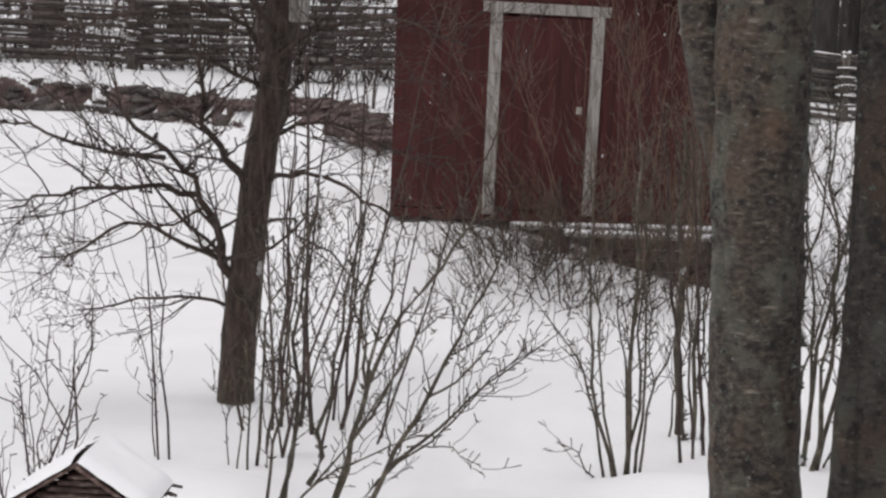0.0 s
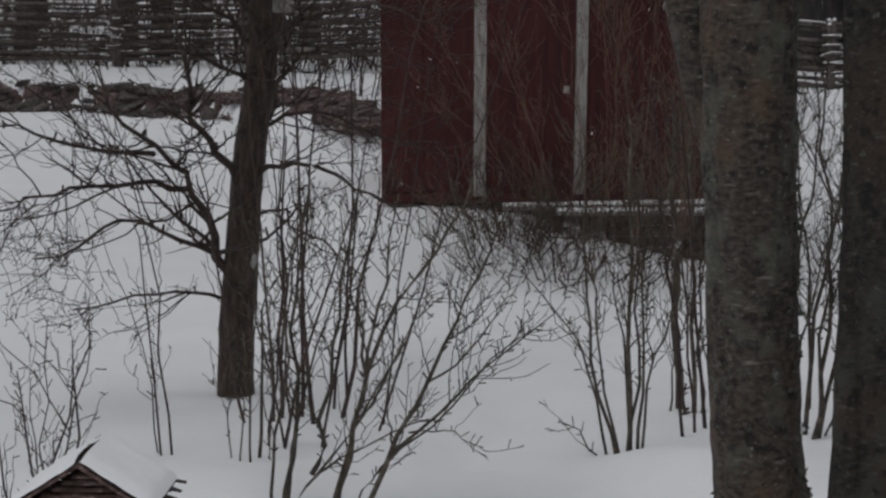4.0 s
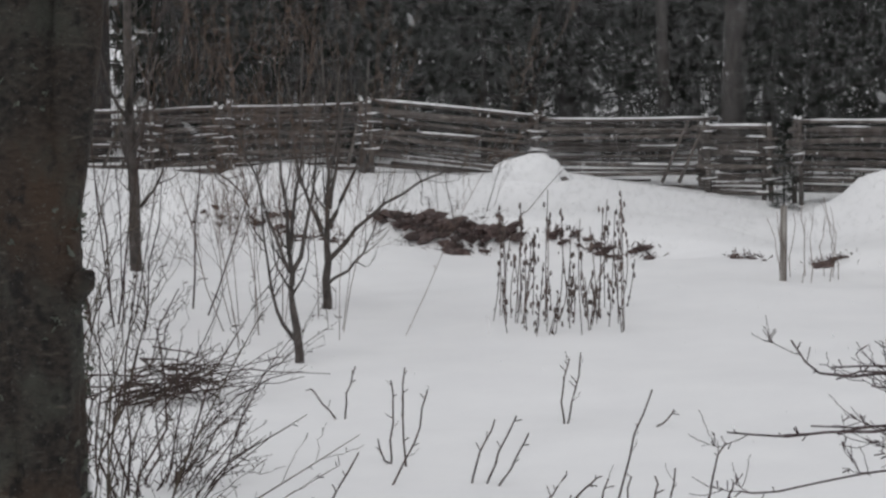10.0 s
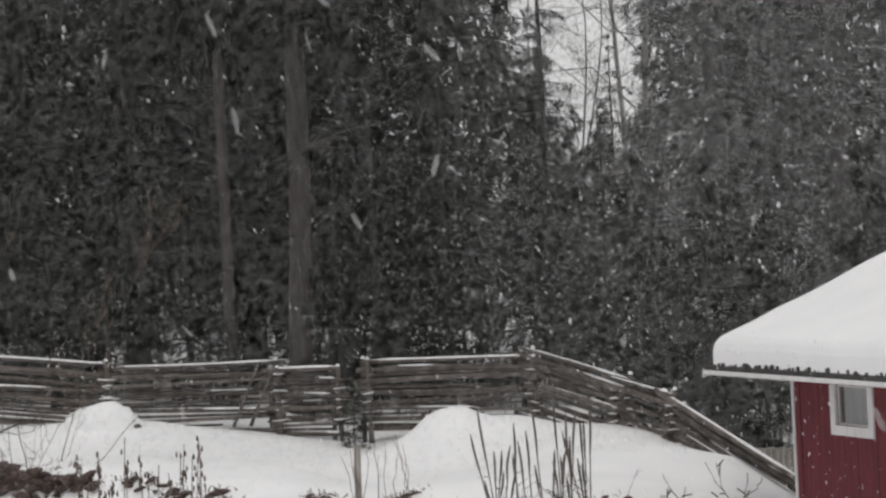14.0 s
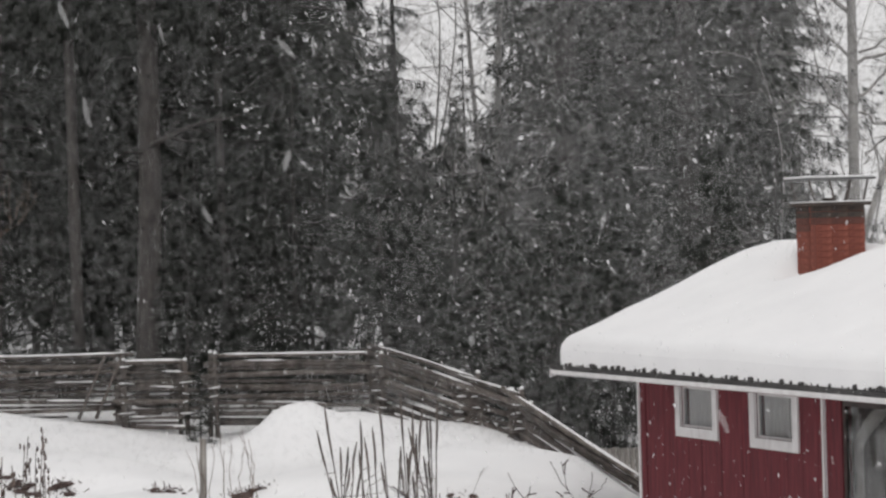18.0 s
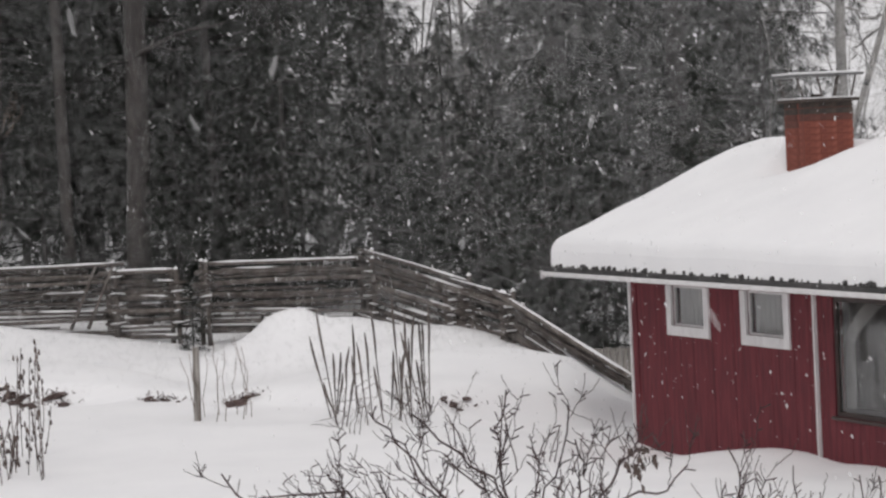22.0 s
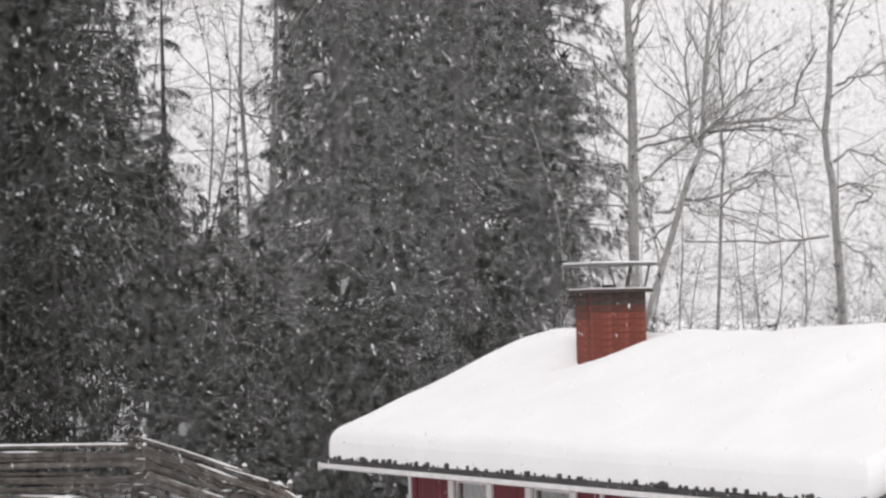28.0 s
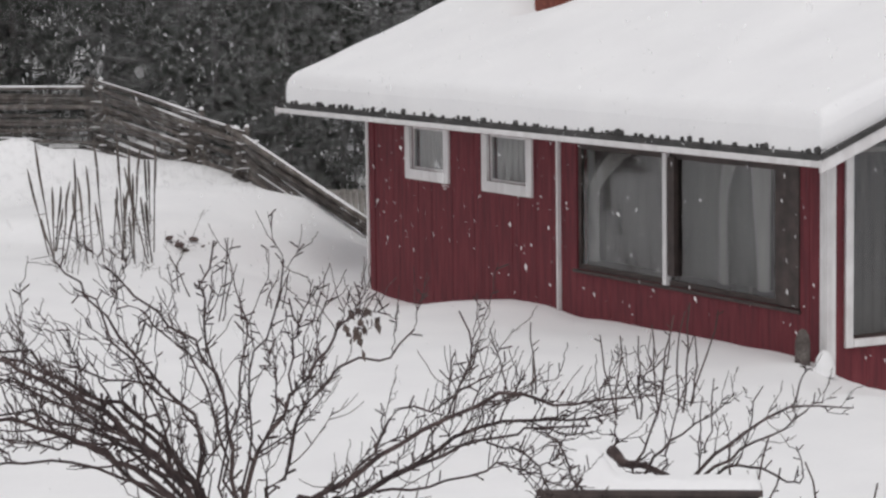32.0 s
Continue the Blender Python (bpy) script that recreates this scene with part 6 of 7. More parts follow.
LEFT_LIMBS = [
    ([(36.3, -12.90), (34.93, -11.22), (35.00, -9.83), (34.50, -9.09), (33.81, -8.41), (33.15, -7.44), (32.48, -6.64), (31.99, -6.11)], 0.018, 9),
    ([(36.3, -12.90), (35.58, -11.06), (35.57, -9.84), (35.37, -8.89), (35.12, -8.27), (34.62, -7.65), (33.77, -6.94), (32.93, -6.05)], 0.018, 9),
    ([(35.37, -8.89), (35.10, -7.58), (35.08, -6.53), (35.32, -5.76)], 0.01, 6),
    ([(36.3, -12.90), (35.71, -11.23), (35.96, -9.86), (36.00, -8.38), (36.45, -7.52), (36.83, -6.23)], 0.011, 6),
    ([(36.3, -12.90), (35.41, -11.22), (35.63, -9.16), (36.01, -7.86), (35.77, -7.08)], 0.01, 8)]
UPRIGHT_LIMBS = [
    ([(36.3, -12.90), (35.94, -10.90), (36.32, -9.87), (36.87, -9.01), (37.49, -8.25), (37.77, -7.64), (38.48, -7.21)], 0.024, 12),
    ([(36.3, -12.90), (36.28, -11.25), (36.75, -10.57), (36.94, -9.62), (37.39, -8.91), (38.02, -8.32), (38.90, -8.25), (39.35, -7.65)], 0.02, 10),
    ([(36.87, -9.01), (36.79, -7.96), (37.06, -7.71), (36.86, -7.01)], 0.008, 4),
    ([(36.32, -9.87), (36.52, -9.00), (36.35, -8.13)], 0.008, 8),
    ([(34.03, -10.15), (34.23, -9.37), (33.81, -8.67), (32.86, -8.47), (31.92, -8.18)], 0.011, 9),
    ([(36.3, -12.90), (34.62, -10.85), (34.05, -9.46), (33.65, -8.40), (33.84, -7.38)], 0.011, 9)]
RIGHT_LIMBS = [
    ([(36.3, -12.90), (36.82, -11.27), (37.35, -11.15), (38.16, -10.67), (39.05, -10.08), (40.20, -9.49), (41.43, -9.02), (42.14, -9.25), (43.04, -9.23), (44.06, -9.07)], 0.03, 14),
    ([(36.3, -12.90), (37.17, -11.28), (37.88, -11.33), (38.77, -10.86), (39.84, -10.18), (40.94, -9.68), (42.14, -9.60), (42.98, -9.58), (43.94, -9.37)], 0.028, 14),
    ([(36.3, -12.90), (37.35, -11.33), (38.15, -11.19), (39.48, -10.52), (40.55, -10.11), (41.42, -9.86), (42.02, -9.75), (43.15, -9.75)], 0.02, 12)]
END_LIMBS = [
    ([(37.97, -10.92), (38.61, -10.08), (39.15, -9.30), (39.94, -9.31), (40.83, -8.71)], 0.011, 7),
    ([(40.93, -10.03), (41.65, -10.22), (42.13, -10.63), (42.25, -11.11)], 0.009, 7),
    ([(41.95, -9.75), (42.43, -9.99), (42.73, -10.40), (42.90, -10.99)], 0.01, 5),
    ([(38.59, -11.03), (39.47, -10.96), (40.54, -10.71), (41.29, -10.51), (41.89, -10.75)], 0.011, 9),
    ([(39.48, -10.52), (39.94, -9.66), (40.65, -8.28), (40.50, -7.32)], 0.008, 3)]
for pts, r, kids in (*LOW_LIMBS, *LEFT_LIMBS, *UPRIGHT_LIMBS, *RIGHT_LIMBS, *END_LIMBS):
    g = Geo()
    off = rn.uniform(-0.3, 0.3)
    grow(g, [at(a, e, D + off * min(1, i / 3)) for i, (a, e) in enumerate(pts)], r * 0.62, 0.0042, rn, int(kids * (1.0 if pts[-1][0] > 38 else 0.85)), 0.46, 2, 0.26, 13, 6, 0.12, 0.012)
    stem(ap, g, APPLEBARK, "limb")
    for _ in range(0 if pts[-1][0] > 38 else 2 if r > 0.025 else 1 if r > 0.015 else 0):
        g, da, de = Geo(), rn.uniform(-0.35, 0.35), rn.uniform(-0.3, 0.3)
        grow(g, [at(a + da * min(1, i / 2), e + de * min(1, i / 2), D - off * min(1, i / 3)) for i, (a, e) in enumerate(pts[:-1])], r * 0.42, 0.0042, rn, int(kids * 0.6), 0.46, 2, 0.26, 10, 6, 0.12, 0.02)
        stem(ap, g, APPLEBARK, "limb")

# withered leaves caught in the apple twigs
lf = Geo()
for k in range(26):
    c = at(38.25, -7.45, 11.6) + Vector((rn.gauss(0, 0.055), rn.gauss(0, 0.05), rn.gauss(0, 0.05)))
    v = Vector((rn.gauss(0, 0.5), rn.gauss(0, 0.5), -1)).normalized() * rn.uniform(0.035, 0.07)
    w = v.cross(Vector((rn.gauss(0, 1), rn.gauss(0, 1), 0.2))).normalized() * rn.uniform(0.012, 0.022)
    lf.poly(c, c + v * 0.35 - w, c + v, c + v * 0.5 + w * 0.8)
stem(ap, lf, DRYLEAF, "withered_leaves", "curled brown leaves", False)

# fallen bough behind the garden bench, and the bench
rn = random.Random(141)
bough = plant("fallen_bough", "dark fallen bough with upright twigs resting in snow", "branch", spot(45.3, 14.6))
LYING = [
    ([(43.59, -10.32), (43.96, -10.62), (44.44, -10.69), (44.93, -10.92), (45.54, -11.04)], 0.034, 6),
    ([(45.35, -10.91), (45.89, -10.32), (46.74, -9.71), (47.46, -9.41), (48.13, -9.38), (48.71, -9.45)], 0.012, 7),
    ([(45.54, -10.89), (46.20, -10.38), (46.98, -10.01), (47.64, -9.59), (47.96, -9.08)], 0.01, 6),
    ([(44.44, -10.62), (44.81, -10.20), (45.54, -9.72), (46.20, -9.19)], 0.009, 6),
    ([(44.69, -10.75), (44.81, -10.27), (45.05, -9.31), (45.42, -7.86)], 0.007, 2),
    ([(44.08, -10.62), (44.32, -10.21), (44.63, -9.25), (44.87, -7.87)], 0.009, 3),
    ([(45.54, -11.04), (46.14, -10.67), (46.75, -10.70), (47.35, -10.96), (47.70, -10.96), (47.52, -10.18)], 0.01, 4)]
UPRIGHT = [
    ([(45.45, -10.92), (45.47, -10.20), (45.51, -9.24)], 0.006, 1),
    ([(45.60, -10.38), (45.72, -9.90), (45.81, -8.83)], 0.006, 2),
    ([(46.26, -10.62), (46.50, -9.90), (46.74, -8.94)], 0.006, 2),
    ([(47.46, -9.41), (47.64, -8.81), (47.70, -8.46)], 0.006, 1),
    ([(43.59, -10.32), (43.78, -10.09), (43.54, -9.91)], 0.008, 3),
    ([(44.44, -10.69), (44.20, -10.98), (43.96, -11.05)], 0.01, 4)]
for pts, r, kids in LYING + UPRIGHT:
    g = Geo()
    grow(g, [at(a, e, 14.25 + rn.uniform(-0.1, 0.1)) for a, e in pts], r, 0.0035, rn, kids, 0.3, 2, 0.3, 4, 6, 0.15, 0.01)
    stem(bough, g, APPLEBARK, "limb")
tb = spot(44.4, 14.1)
gt = thing("garden_bench", "dark slatted garden bench under a cushion of snow", "bench", Matrix.Translation((tb.x, tb.y, 0.255)) @ pose(0, 0, 0, 0, 0, -44.4))
part("apron", Geo().plank((-0.56, -0.355, 0.11), (0.56, -0.335, 0.2), 0.004), DARKFRAME, gt)
for k in range(2):
    part("slat", Geo().plank((-0.58, -0.36 + 0.115 * k, 0.20), (0.58, -0.255 + 0.115 * k, 0.235), 0.005), DARKFRAME, gt)
for x in (-0.5, -0.02, 0.46):
    part("rail", Geo().plank((x, -0.334, 0.14), (x + 0.05, -0.14, 0.199), 0.005), DARKFRAME, gt)
    for y in (-0.33, -0.19):
        part("leg", Geo().plank((x, y, -0.55), (x + 0.05, y + 0.05, 0.139), 0.005), DARKFRAME, gt)
cush = Geo()
for i in range(44):
    for j in range(14):
        u, v = -0.575 + 1.15 * i / 43, -0.355 + 0.215 * j / 13
        e = min(u + 0.575, 0.575 - u, v + 0.355, -0.14 - v)
        h = 0.02 + 0.025 * min(1, e / 0.03) + 0.15 * math.exp(-((u + 0.33) / 0.125) ** 4 - ((v + 0.24) / 0.085) ** 4) + 0.012 * noise.noise((u * 7, v * 7, 2))
        cush.v.append((u, v, 0.237 + h * min(1, e / 0.012 + 0.02)))
for i in range(43):
    for j in range(13):
        a = i * 14 + j
        cush.f.append((a, a + 14, a + 15, a + 1))
tagged(part("snow_cushion", cush, SNOW, smooth=True, at=gt.matrix_basis.copy()), "rounded cushion of snow on the garden bench", "snow")

# ---- log bird house on a stump ----
sp = spot(-5.73, 6.5)
stump = plant("tree_stump", "leaning debarked tree stump that carries a bird house", "stump", sp)
stem(stump, old_trunk([on_snow(sp, 0.3), at(-5.88, -21, 6.5), at(-6.08, -16.8, 6.5), at(-6.43, -14.9, 6.5), at(-6.53, -13.78, 6.5)], [0.12, 0.092, 0.088, 0.098, 0.118], 4.0, 60, 30), STUMPWOOD, "trunk")
scar = Geo()
for j in range(11):
    v = j / 10
    el = -14.0 - 0.85 * v
    c = at(np.interp(el, (-16.8, -14.9, -13.95), (-6.08, -6.43, -6.53)), el, 6.5)
    r = float(np.interp(el, (-16.8, -14.9, -13.95), (0.088, 0.098, 0.118))) * 1.06
    w = (52 + 5 * noise.noise((j * 0.4, 3, 3))) * math.sqrt(max(0.03, 1 - v ** 2.2))
    for i in range(13):
        a = radians(-62 + w * (i - 6) / 6 + 2 * noise.noise((i * 0.7, j * 0.7, 1)))
        scar.v.append((c.x + r * math.cos(a), c.y + r * math.sin(a), c.z))
for j in range(10):
    for i in range(12):
        k = j * 13 + i
        scar.f.append((k, k + 13, k + 14, k + 1))
stem(stump, scar, PALEWOOD, "bare_wood", "pale bare wood")
crack = Geo().tube([(scar.v[13 * j + 5][0], scar.v[13 * j + 5][1] - 0.001, scar.v[13 * j + 5][2]) for j in range(11)], [0.0028] * 11, 5)
stem(stump, crack, BARK, "crack", "dark crack")
for a, e in ((-6.28, -14.0), (-6.75, -14.4)):
    stem(stump, Geo().tube([at(a, e + 0.12, 6.41), at(a + 0.02, e, 6.402), at(a, e - 0.1, 6.41)], [0.004, 0.011, 0.003], 7), BARK, "knot", "dark knot")
stem(stump, Geo().tube([at(-7.03, -14.75, 6.42), at(-7.63, -14.85, 6.4), at(-8.23, -14.95, 6.38)], [0.019, 0.015, 0.011], 8), BARK, "branch_stub")
stem(stump, Geo().tube([at(-7.68, -14.83, 6.4), at(-7.88, -14.72, 6.39)], [0.004, 0.002], 5), STUMPWOOD, "branch_stub")
stem(stump, Geo().tube([at(-5.88, -15.4, 6.40), at(-5.68, -15.45, 6.36), at(-5.43, -15.35, 6.33)], [0.012, 0.009, 0.005], 6), BARK, "branch_stub")
stem(stump, Geo().tube([at(-5.93, -15.35, 6.38), at(-5.73, -15.33, 6.37), at(-5.63, -15.36, 6.37)], [0.004, 0.012, 0.006], 6), SNOW, "snow_clump")
BH = Matrix.Translation(at(-6.55, -13.74, 6.5)) @ pose(0, 0, 0, 0, 0, 6.4 - 11) @ Matrix.Scale(0.855, 4)
bird = thing("bird_house", "small log bird house with a snowy gable roof", "bird house", BH)
part("floor_board", Geo().plank((-0.145, -0.19, 0.0), (0.145, 0.16, 0.022), 0.004), DARKPLANK, bird)
part("ledge", Geo().plank((-0.055, -0.186, 0.023), (0.10, -0.166, 0.047), 0.003), YELLOWWOOD, bird, "yellowed front ledge")
part("ledge", Geo().plank((-0.115, -0.184, 0.023), (-0.057, -0.166, 0.047), 0.003), DARKPLANK, bird)
for k in range(8):
    z, w = 0.034 + 0.0215 * k, 0.118 + 0.0075 * k
    for y, cut in ((-0.135, True), (0.135, False)):
        if cut and k < 6:
            for s in (-1, 1):
                part("log", Geo().tube([(s * 0.042, y, z), (s * (w + 0.03), y, z)], [0.0101, 0.0094], 7), LOGWOOD, bird, smooth=True)
        else:
            part("log", Geo().tube([(-w - 0.03, y, z), (w + 0.03, y, z)], [0.0101, 0.0095], 7), LOGWOOD, bird, smooth=True)
    for s in (-1, 1):
        part("log", Geo().tube([(s * w, -0.165, z + 0.010), (s * w, 0.165, z + 0.010)], [0.0098, 0.0098], 7), LOGWOOD, bird, smooth=True)
for k in range(5):
    w = 0.165 * (1 - (k + 0.4) / 5.4)
    for y in (-0.135, 0.135):
        part("log", Geo().tube([(-w, y, 0.206 + 0.0205 * k), (w, y, 0.206 + 0.0205 * k)], [0.0101, 0.0095], 7), LOGWOOD, bird, smooth=True)
part("door", Geo().plank((-0.04, -0.128, 0.03), (0.04, -0.12, 0.165), 0.002), DARKPLANK, bird, "dark plank door")
part("inner_box", Geo().plank((-0.085, -0.108, 0.023), (0.085, 0.108, 0.2), 0.002), DARKPLANK, bird)
for s in (-1, 1):
    m = pose(0, 0, 0.332, 0, s * 32.5, 0)
    part("roof_board", Geo().plank((0, -0.215, -0.004), (s * 0.26, 0.215, 0.006) if s > 0 else (0.0, 0.215, 0.006), 0.002, m) if s > 0 else Geo().plank((-0.26, -0.215, -0.004), (0, 0.215, 0.006), 0.002, m), LOGWOOD, bird)
    sn = Geo()
    for i in range(14):
        for j in range(18):
            u, v = 0.258 * i / 13, -0.219 + 0.438 * j / 17
            e = min(0.258 - u + 0.004, v + 0.222, 0.222 - v)
            h = 0.008 + (0.034 if s > 0 else 0.014) * min(1, e / 0.04) ** 0.5 + 0.006 * noise.noise((u * 14, v * 14, s))
            sn.v.append(tuple(m @ Vector((s * u, v, h))))
    for i in range(13):
        for j in range(17):
            a = i * 18 + j
            sn.f.append((a, a + 18, a + 19, a + 1) if s > 0 else (a, a + 1, a + 19, a + 18))
    part("roof_snow", sn, SNOW, bird, "thin layer of snow", True)
for k in range(14):
    y = -0.2 + 0.031 * k
    part("reed", Geo().tube([(0.17, y, 0.212), (0.228 + 0.014 * (k * 5 % 3), y + 0.01 * (k % 2), 0.178 + 0.006 * (k * 7 % 4))], [0.007, 0.005], 5), BARK, bird)
whip = plant("bare_twig", "thin bare twig bending beside the stump", "twig", spot(-6.9, 6.1))
for pts in (((-7.0, -19.5), (-6.8, -17.6), (-6.45, -16.4)), ((-7.3, -19.5), (-7.05, -18.2), (-7.15, -17.3)), ((-7.0, -18.2), (-6.6, -17.9), (-6.4, -18.0))):
    line = [at(a, e, 6.1) for a, e in pts]
    if pts[0][1] < -19:
        line.insert(0, on_snow(line[0], 0.1))
    stem(whip, Geo().tube(bend(line, 9), [0.0035] * 8 + [0.002], 5), TWIG)

# ---- forest behind the fence ----
def needles(name, p, way, width, mat):
    """Many small pointed sprays as one mesh: places, ways with length, widths."""
    rs = np.random.RandomState(len(p))
    side = np.cross(way, rs.normal(size=p.shape))
    side *= (width / np.maximum(np.linalg.norm(side, axis=1), 1e-6))[:, None]
    v = np.stack([p, p + way * 0.35 - side, p + way, p + way * 0.45 + side], 1).reshape(-1, 3)
    me = bpy.data.meshes.new(name)
    k = len(p)
    me.vertices.add(4 * k), me.loops.add(4 * k), me.polygons.add(k)
    me.vertices.foreach_set("co", v.ravel())
    me.loops.foreach_set("vertex_index", np.arange(4 * k))
    me.polygons.foreach_set("loop_start", np.arange(0, 4 * k, 4))
    me.materials.append(mat)
    me.update()
    return me


def feathers(name, p, way, width, mat):
    """Forked sprays, five slim blades each, as one mesh."""
    rs = np.random.RandomState(len(p) + 1)
    side = np.cross(way, rs.normal(size=p.shape))
    side /= np.maximum(np.linalg.norm(side, axis=1), 1e-6)[:, None]
    length = np.linalg.norm(way, axis=1)[:, None]
    tri = []
    for turn, root, size in ((0.0, 0.0, 1.0), (0.7, 0.08, 0.6), (-0.7, 0.18, 0.6), (0.7, 0.36, 0.5), (-0.7, 0.48, 0.42)):
        tip = (way + side * length * turn) * size / (1 + abs(turn) * 0.2)
        q = p + way * root
        w = (side - way / np.maximum(length, 1e-6) * turn * 0.6) * width[:, None]
        tri.append(np.stack([q - w * 0.5, q + w * 0.5, q + tip], 1))
    v = np.concatenate(tri, 1).reshape(-1, 3)
    me = bpy.data.meshes.new(name)
    k = len(v) // 3
    me.vertices.add(3 * k), me.loops.add(3 * k), me.polygons.add(k)
    me.vertices.foreach_set("co", v.ravel())
    me.loops.foreach_set("vertex_index", np.arange(3 * k))
    me.polygons.foreach_set("loop_start", np.arange(0, 3 * k, 3))
    me.materials.append(mat)
    me.update()
    return me


def spruce_kind(seed, h, reach, low, density, bare_to=0.0, spray=1.0):
    """Trunk and crown meshes of one spruce: drooping boughs with hanging sprays."""
    rs, rn = np.random.RandomState(seed), random.Random(seed)
    t = Geo().tube([(0, 0, -0.6), (0.05, 0, h * 0.25), (0, 0.05, h * 0.6), (0, 0, h)], [h * 0.0115, h * 0.0095, h * 0.006, 0.01], 9)
    P, W, S = [], [], []
    z = low
    while z < h - 0.2:
        f = 1 - z / h
        r0 = reach * min(1.0, f ** 0.75 * 1.15) * (0.55 + 0.45 * min(1, (z - low + 0.8) / 2.5))
        for _ in range(6):
            a, r = rn.uniform(0, 6.283), r0 * rn.uniform(0.6, 1.12)
            q, s = np.array([math.cos(a), math.sin(a), 0]), np.array([-math.sin(a), math.cos(a), 0])
            drop = rn.uniform(0.18, 0.42)
            pts = [Vector(q * r * u) + Vector((0, 0, z - drop * r * u * u + 0.12 * r * u ** 4)) for u in (0.05, 0.5, 1.0)]
            t.tube(pts, [0.012 + 0.012 * r, 0.01 + 0.006 * r, 0.004], 3, False)
            if z < bare_to and rn.random() < 0.75:
                continue
            k = int((8 + 26 * r) * density)
            u = np.sqrt(rs.uniform(0.04, 1, k))
            w = rs.normal(0, 0.13, k) * r * (0.35 + 0.65 * u)
            base = q[None] * (r * u)[:, None] + s[None] * w[:, None]
            base[:, 2] += z - drop * r * u * u + 0.12 * r * u ** 4 - rs.exponential(0.10, k)
            L = rs.uniform(0.08, 0.23, k) * spray
            d = q[None] * rs.uniform(-0.1, 0.9, (k, 1)) + s[None] * rs.normal(0, 0.55, (k, 1))
            d[:, 2] -= rs.uniform(0.1, 1.8, k)
            d *= (L / np.linalg.norm(d, axis=1))[:, None]
            P.append(base), W.append(d), S.append(L * rs.uniform(0.045, 0.09, k) * spray ** 0.5)
        z += rn.uniform(0.25, 0.42) * (1.0 if z < 11.5 else 3.0)
    return t.mesh("trunk", SPRUCEBARK, True), feathers("crown", np.concatenate(P), np.concatenate(W), np.concatenate(S), NEEDLE)


FAR_KINDS = [spruce_kind(200 + i, 20 + i, 2.7, 1.2, 0.2, 2.0, 2.2) for i in range(3)]
NEAR_KINDS = [spruce_kind(210 + i, 21 + i, 3.0 - 0.15 * i, 1.6, 1.3, 2.4, 1.2) for i in range(4)]
SMALL_KINDS = [spruce_kind(220 + i, 4.5 + i, 1.35, 0.1, 0.66, 0.0, 1.3) for i in range(3)]
frn = random.Random(55)


def spruce(kind, az, d, size=1.0, label="tall dark spruce with drooping boughs at the forest edge", group="spruces behind the fence"):
    p = spot(az, d)
    t = thing("spruce_tree", label, "tree", Matrix.Translation(p) @ pose(0, 0, 0, 0, 0, frn.uniform(0, 360)) @ Matrix.Scale(size, 4), group)
    part("trunk", kind[0], None, t)
    part("crown", kind[1], None, t)


HIGH_KIND = spruce_kind(240, 22, 2.9, 6.6, 1.3, 0.0, 1.2)
SLIM_KINDS = [spruce_kind(230 + i, 23 + i, 2.0 + 0.15 * i, 1.2, 1.5, 1.6, 1.2) for i in range(2)]
# front row, by bearing; a gap is left where the sky shows through
for i, (az, d) in enumerate(((15.6, 50), (18.4, 47.5), (21.2, 50), (23.6, 47), (26.2, 51.5), (28.2, 49), (30.4, 46.5))):
    spruce(NEAR_KINDS[i % 4], az, d, frn.uniform(0.9, 1.1))
for i, (az, d, size) in enumerate(((36.9, 48, 1.0), (38.3, 52, 1.05), (39.7, 47.5, 0.95), (41.0, 49, 1.12))):
    spruce(SLIM_KINDS[i % 2], az, d, size, "tall slim spruce behind the cottage")
spruce(NEAR_KINDS[1], 33.0, 50.0, 0.45, "middle-sized spruce before the gap in the forest")
spruce(NEAR_KINDS[2], 34.6, 55, 0.30, "small spruce in the gap of the forest")
spruce(NEAR_KINDS[0], 41.6, 46, 0.30, "small spruce beside the cottage")
for i in range(30):
    az, d = -15 + 54 * (i + frn.uniform(0.1, 0.9)) / 30, frn.uniform(54, 72)
    if 30.4 < az < 36.8 or (az < 14 and i % 2):
        continue
    spruce(FAR_KINDS[i % 3], az, d, frn.uniform(0.85, 1.15), "dark spruce deeper in the forest", "spruces deeper in the forest")
for i, (az, d) in enumerate(((-10, 47), (-4.8, 49), (0.5, 47.5), (5.0, 50), (9.5, 48), (12.4, 51))):
    spruce(NEAR_KINDS[i % 4], az, d + 3, frn.uniform(0.95, 1.1))
for i in range(66):
    az = 14 + 26.3 * (i + frn.uniform(0, 1)) / 66
    d = lerp(az, [(a, b) for a, b, c in FENCE if a < 40] + [(41, 33)]) + frn.uniform(2.5, 9)
    if 31.55 < az < 32.2 or 23.6 < az < 24.3 or 38.5 < az < 39.3:
        continue
    spruce(SMALL_KINDS[i % 3], az, d, frn.uniform(0.5, 1.0), "young dark spruce behind the fence", "young spruces")
for az, d, s in ((28.35, 38.3, 0.28), (30.4, 56, 1.2), (33.3, 54, 1.1), (33.8, 51, 1.0), (34.4, 53, 1.1), (35.4, 49, 1.1)):
    spruce(SMALL_KINDS[0], az, d, s, "little dark spruce close to the fence", "young spruces")
# the wood behind them, dense and dark; chinks stay open where the sky shows low between the trunks
rs = np.random.RandomState(91)
k = 40000
az, el, d = rs.uniform(13.5, 42.2, k), rs.uniform(-3.2, 10.5, k), rs.uniform(76, 92, k)
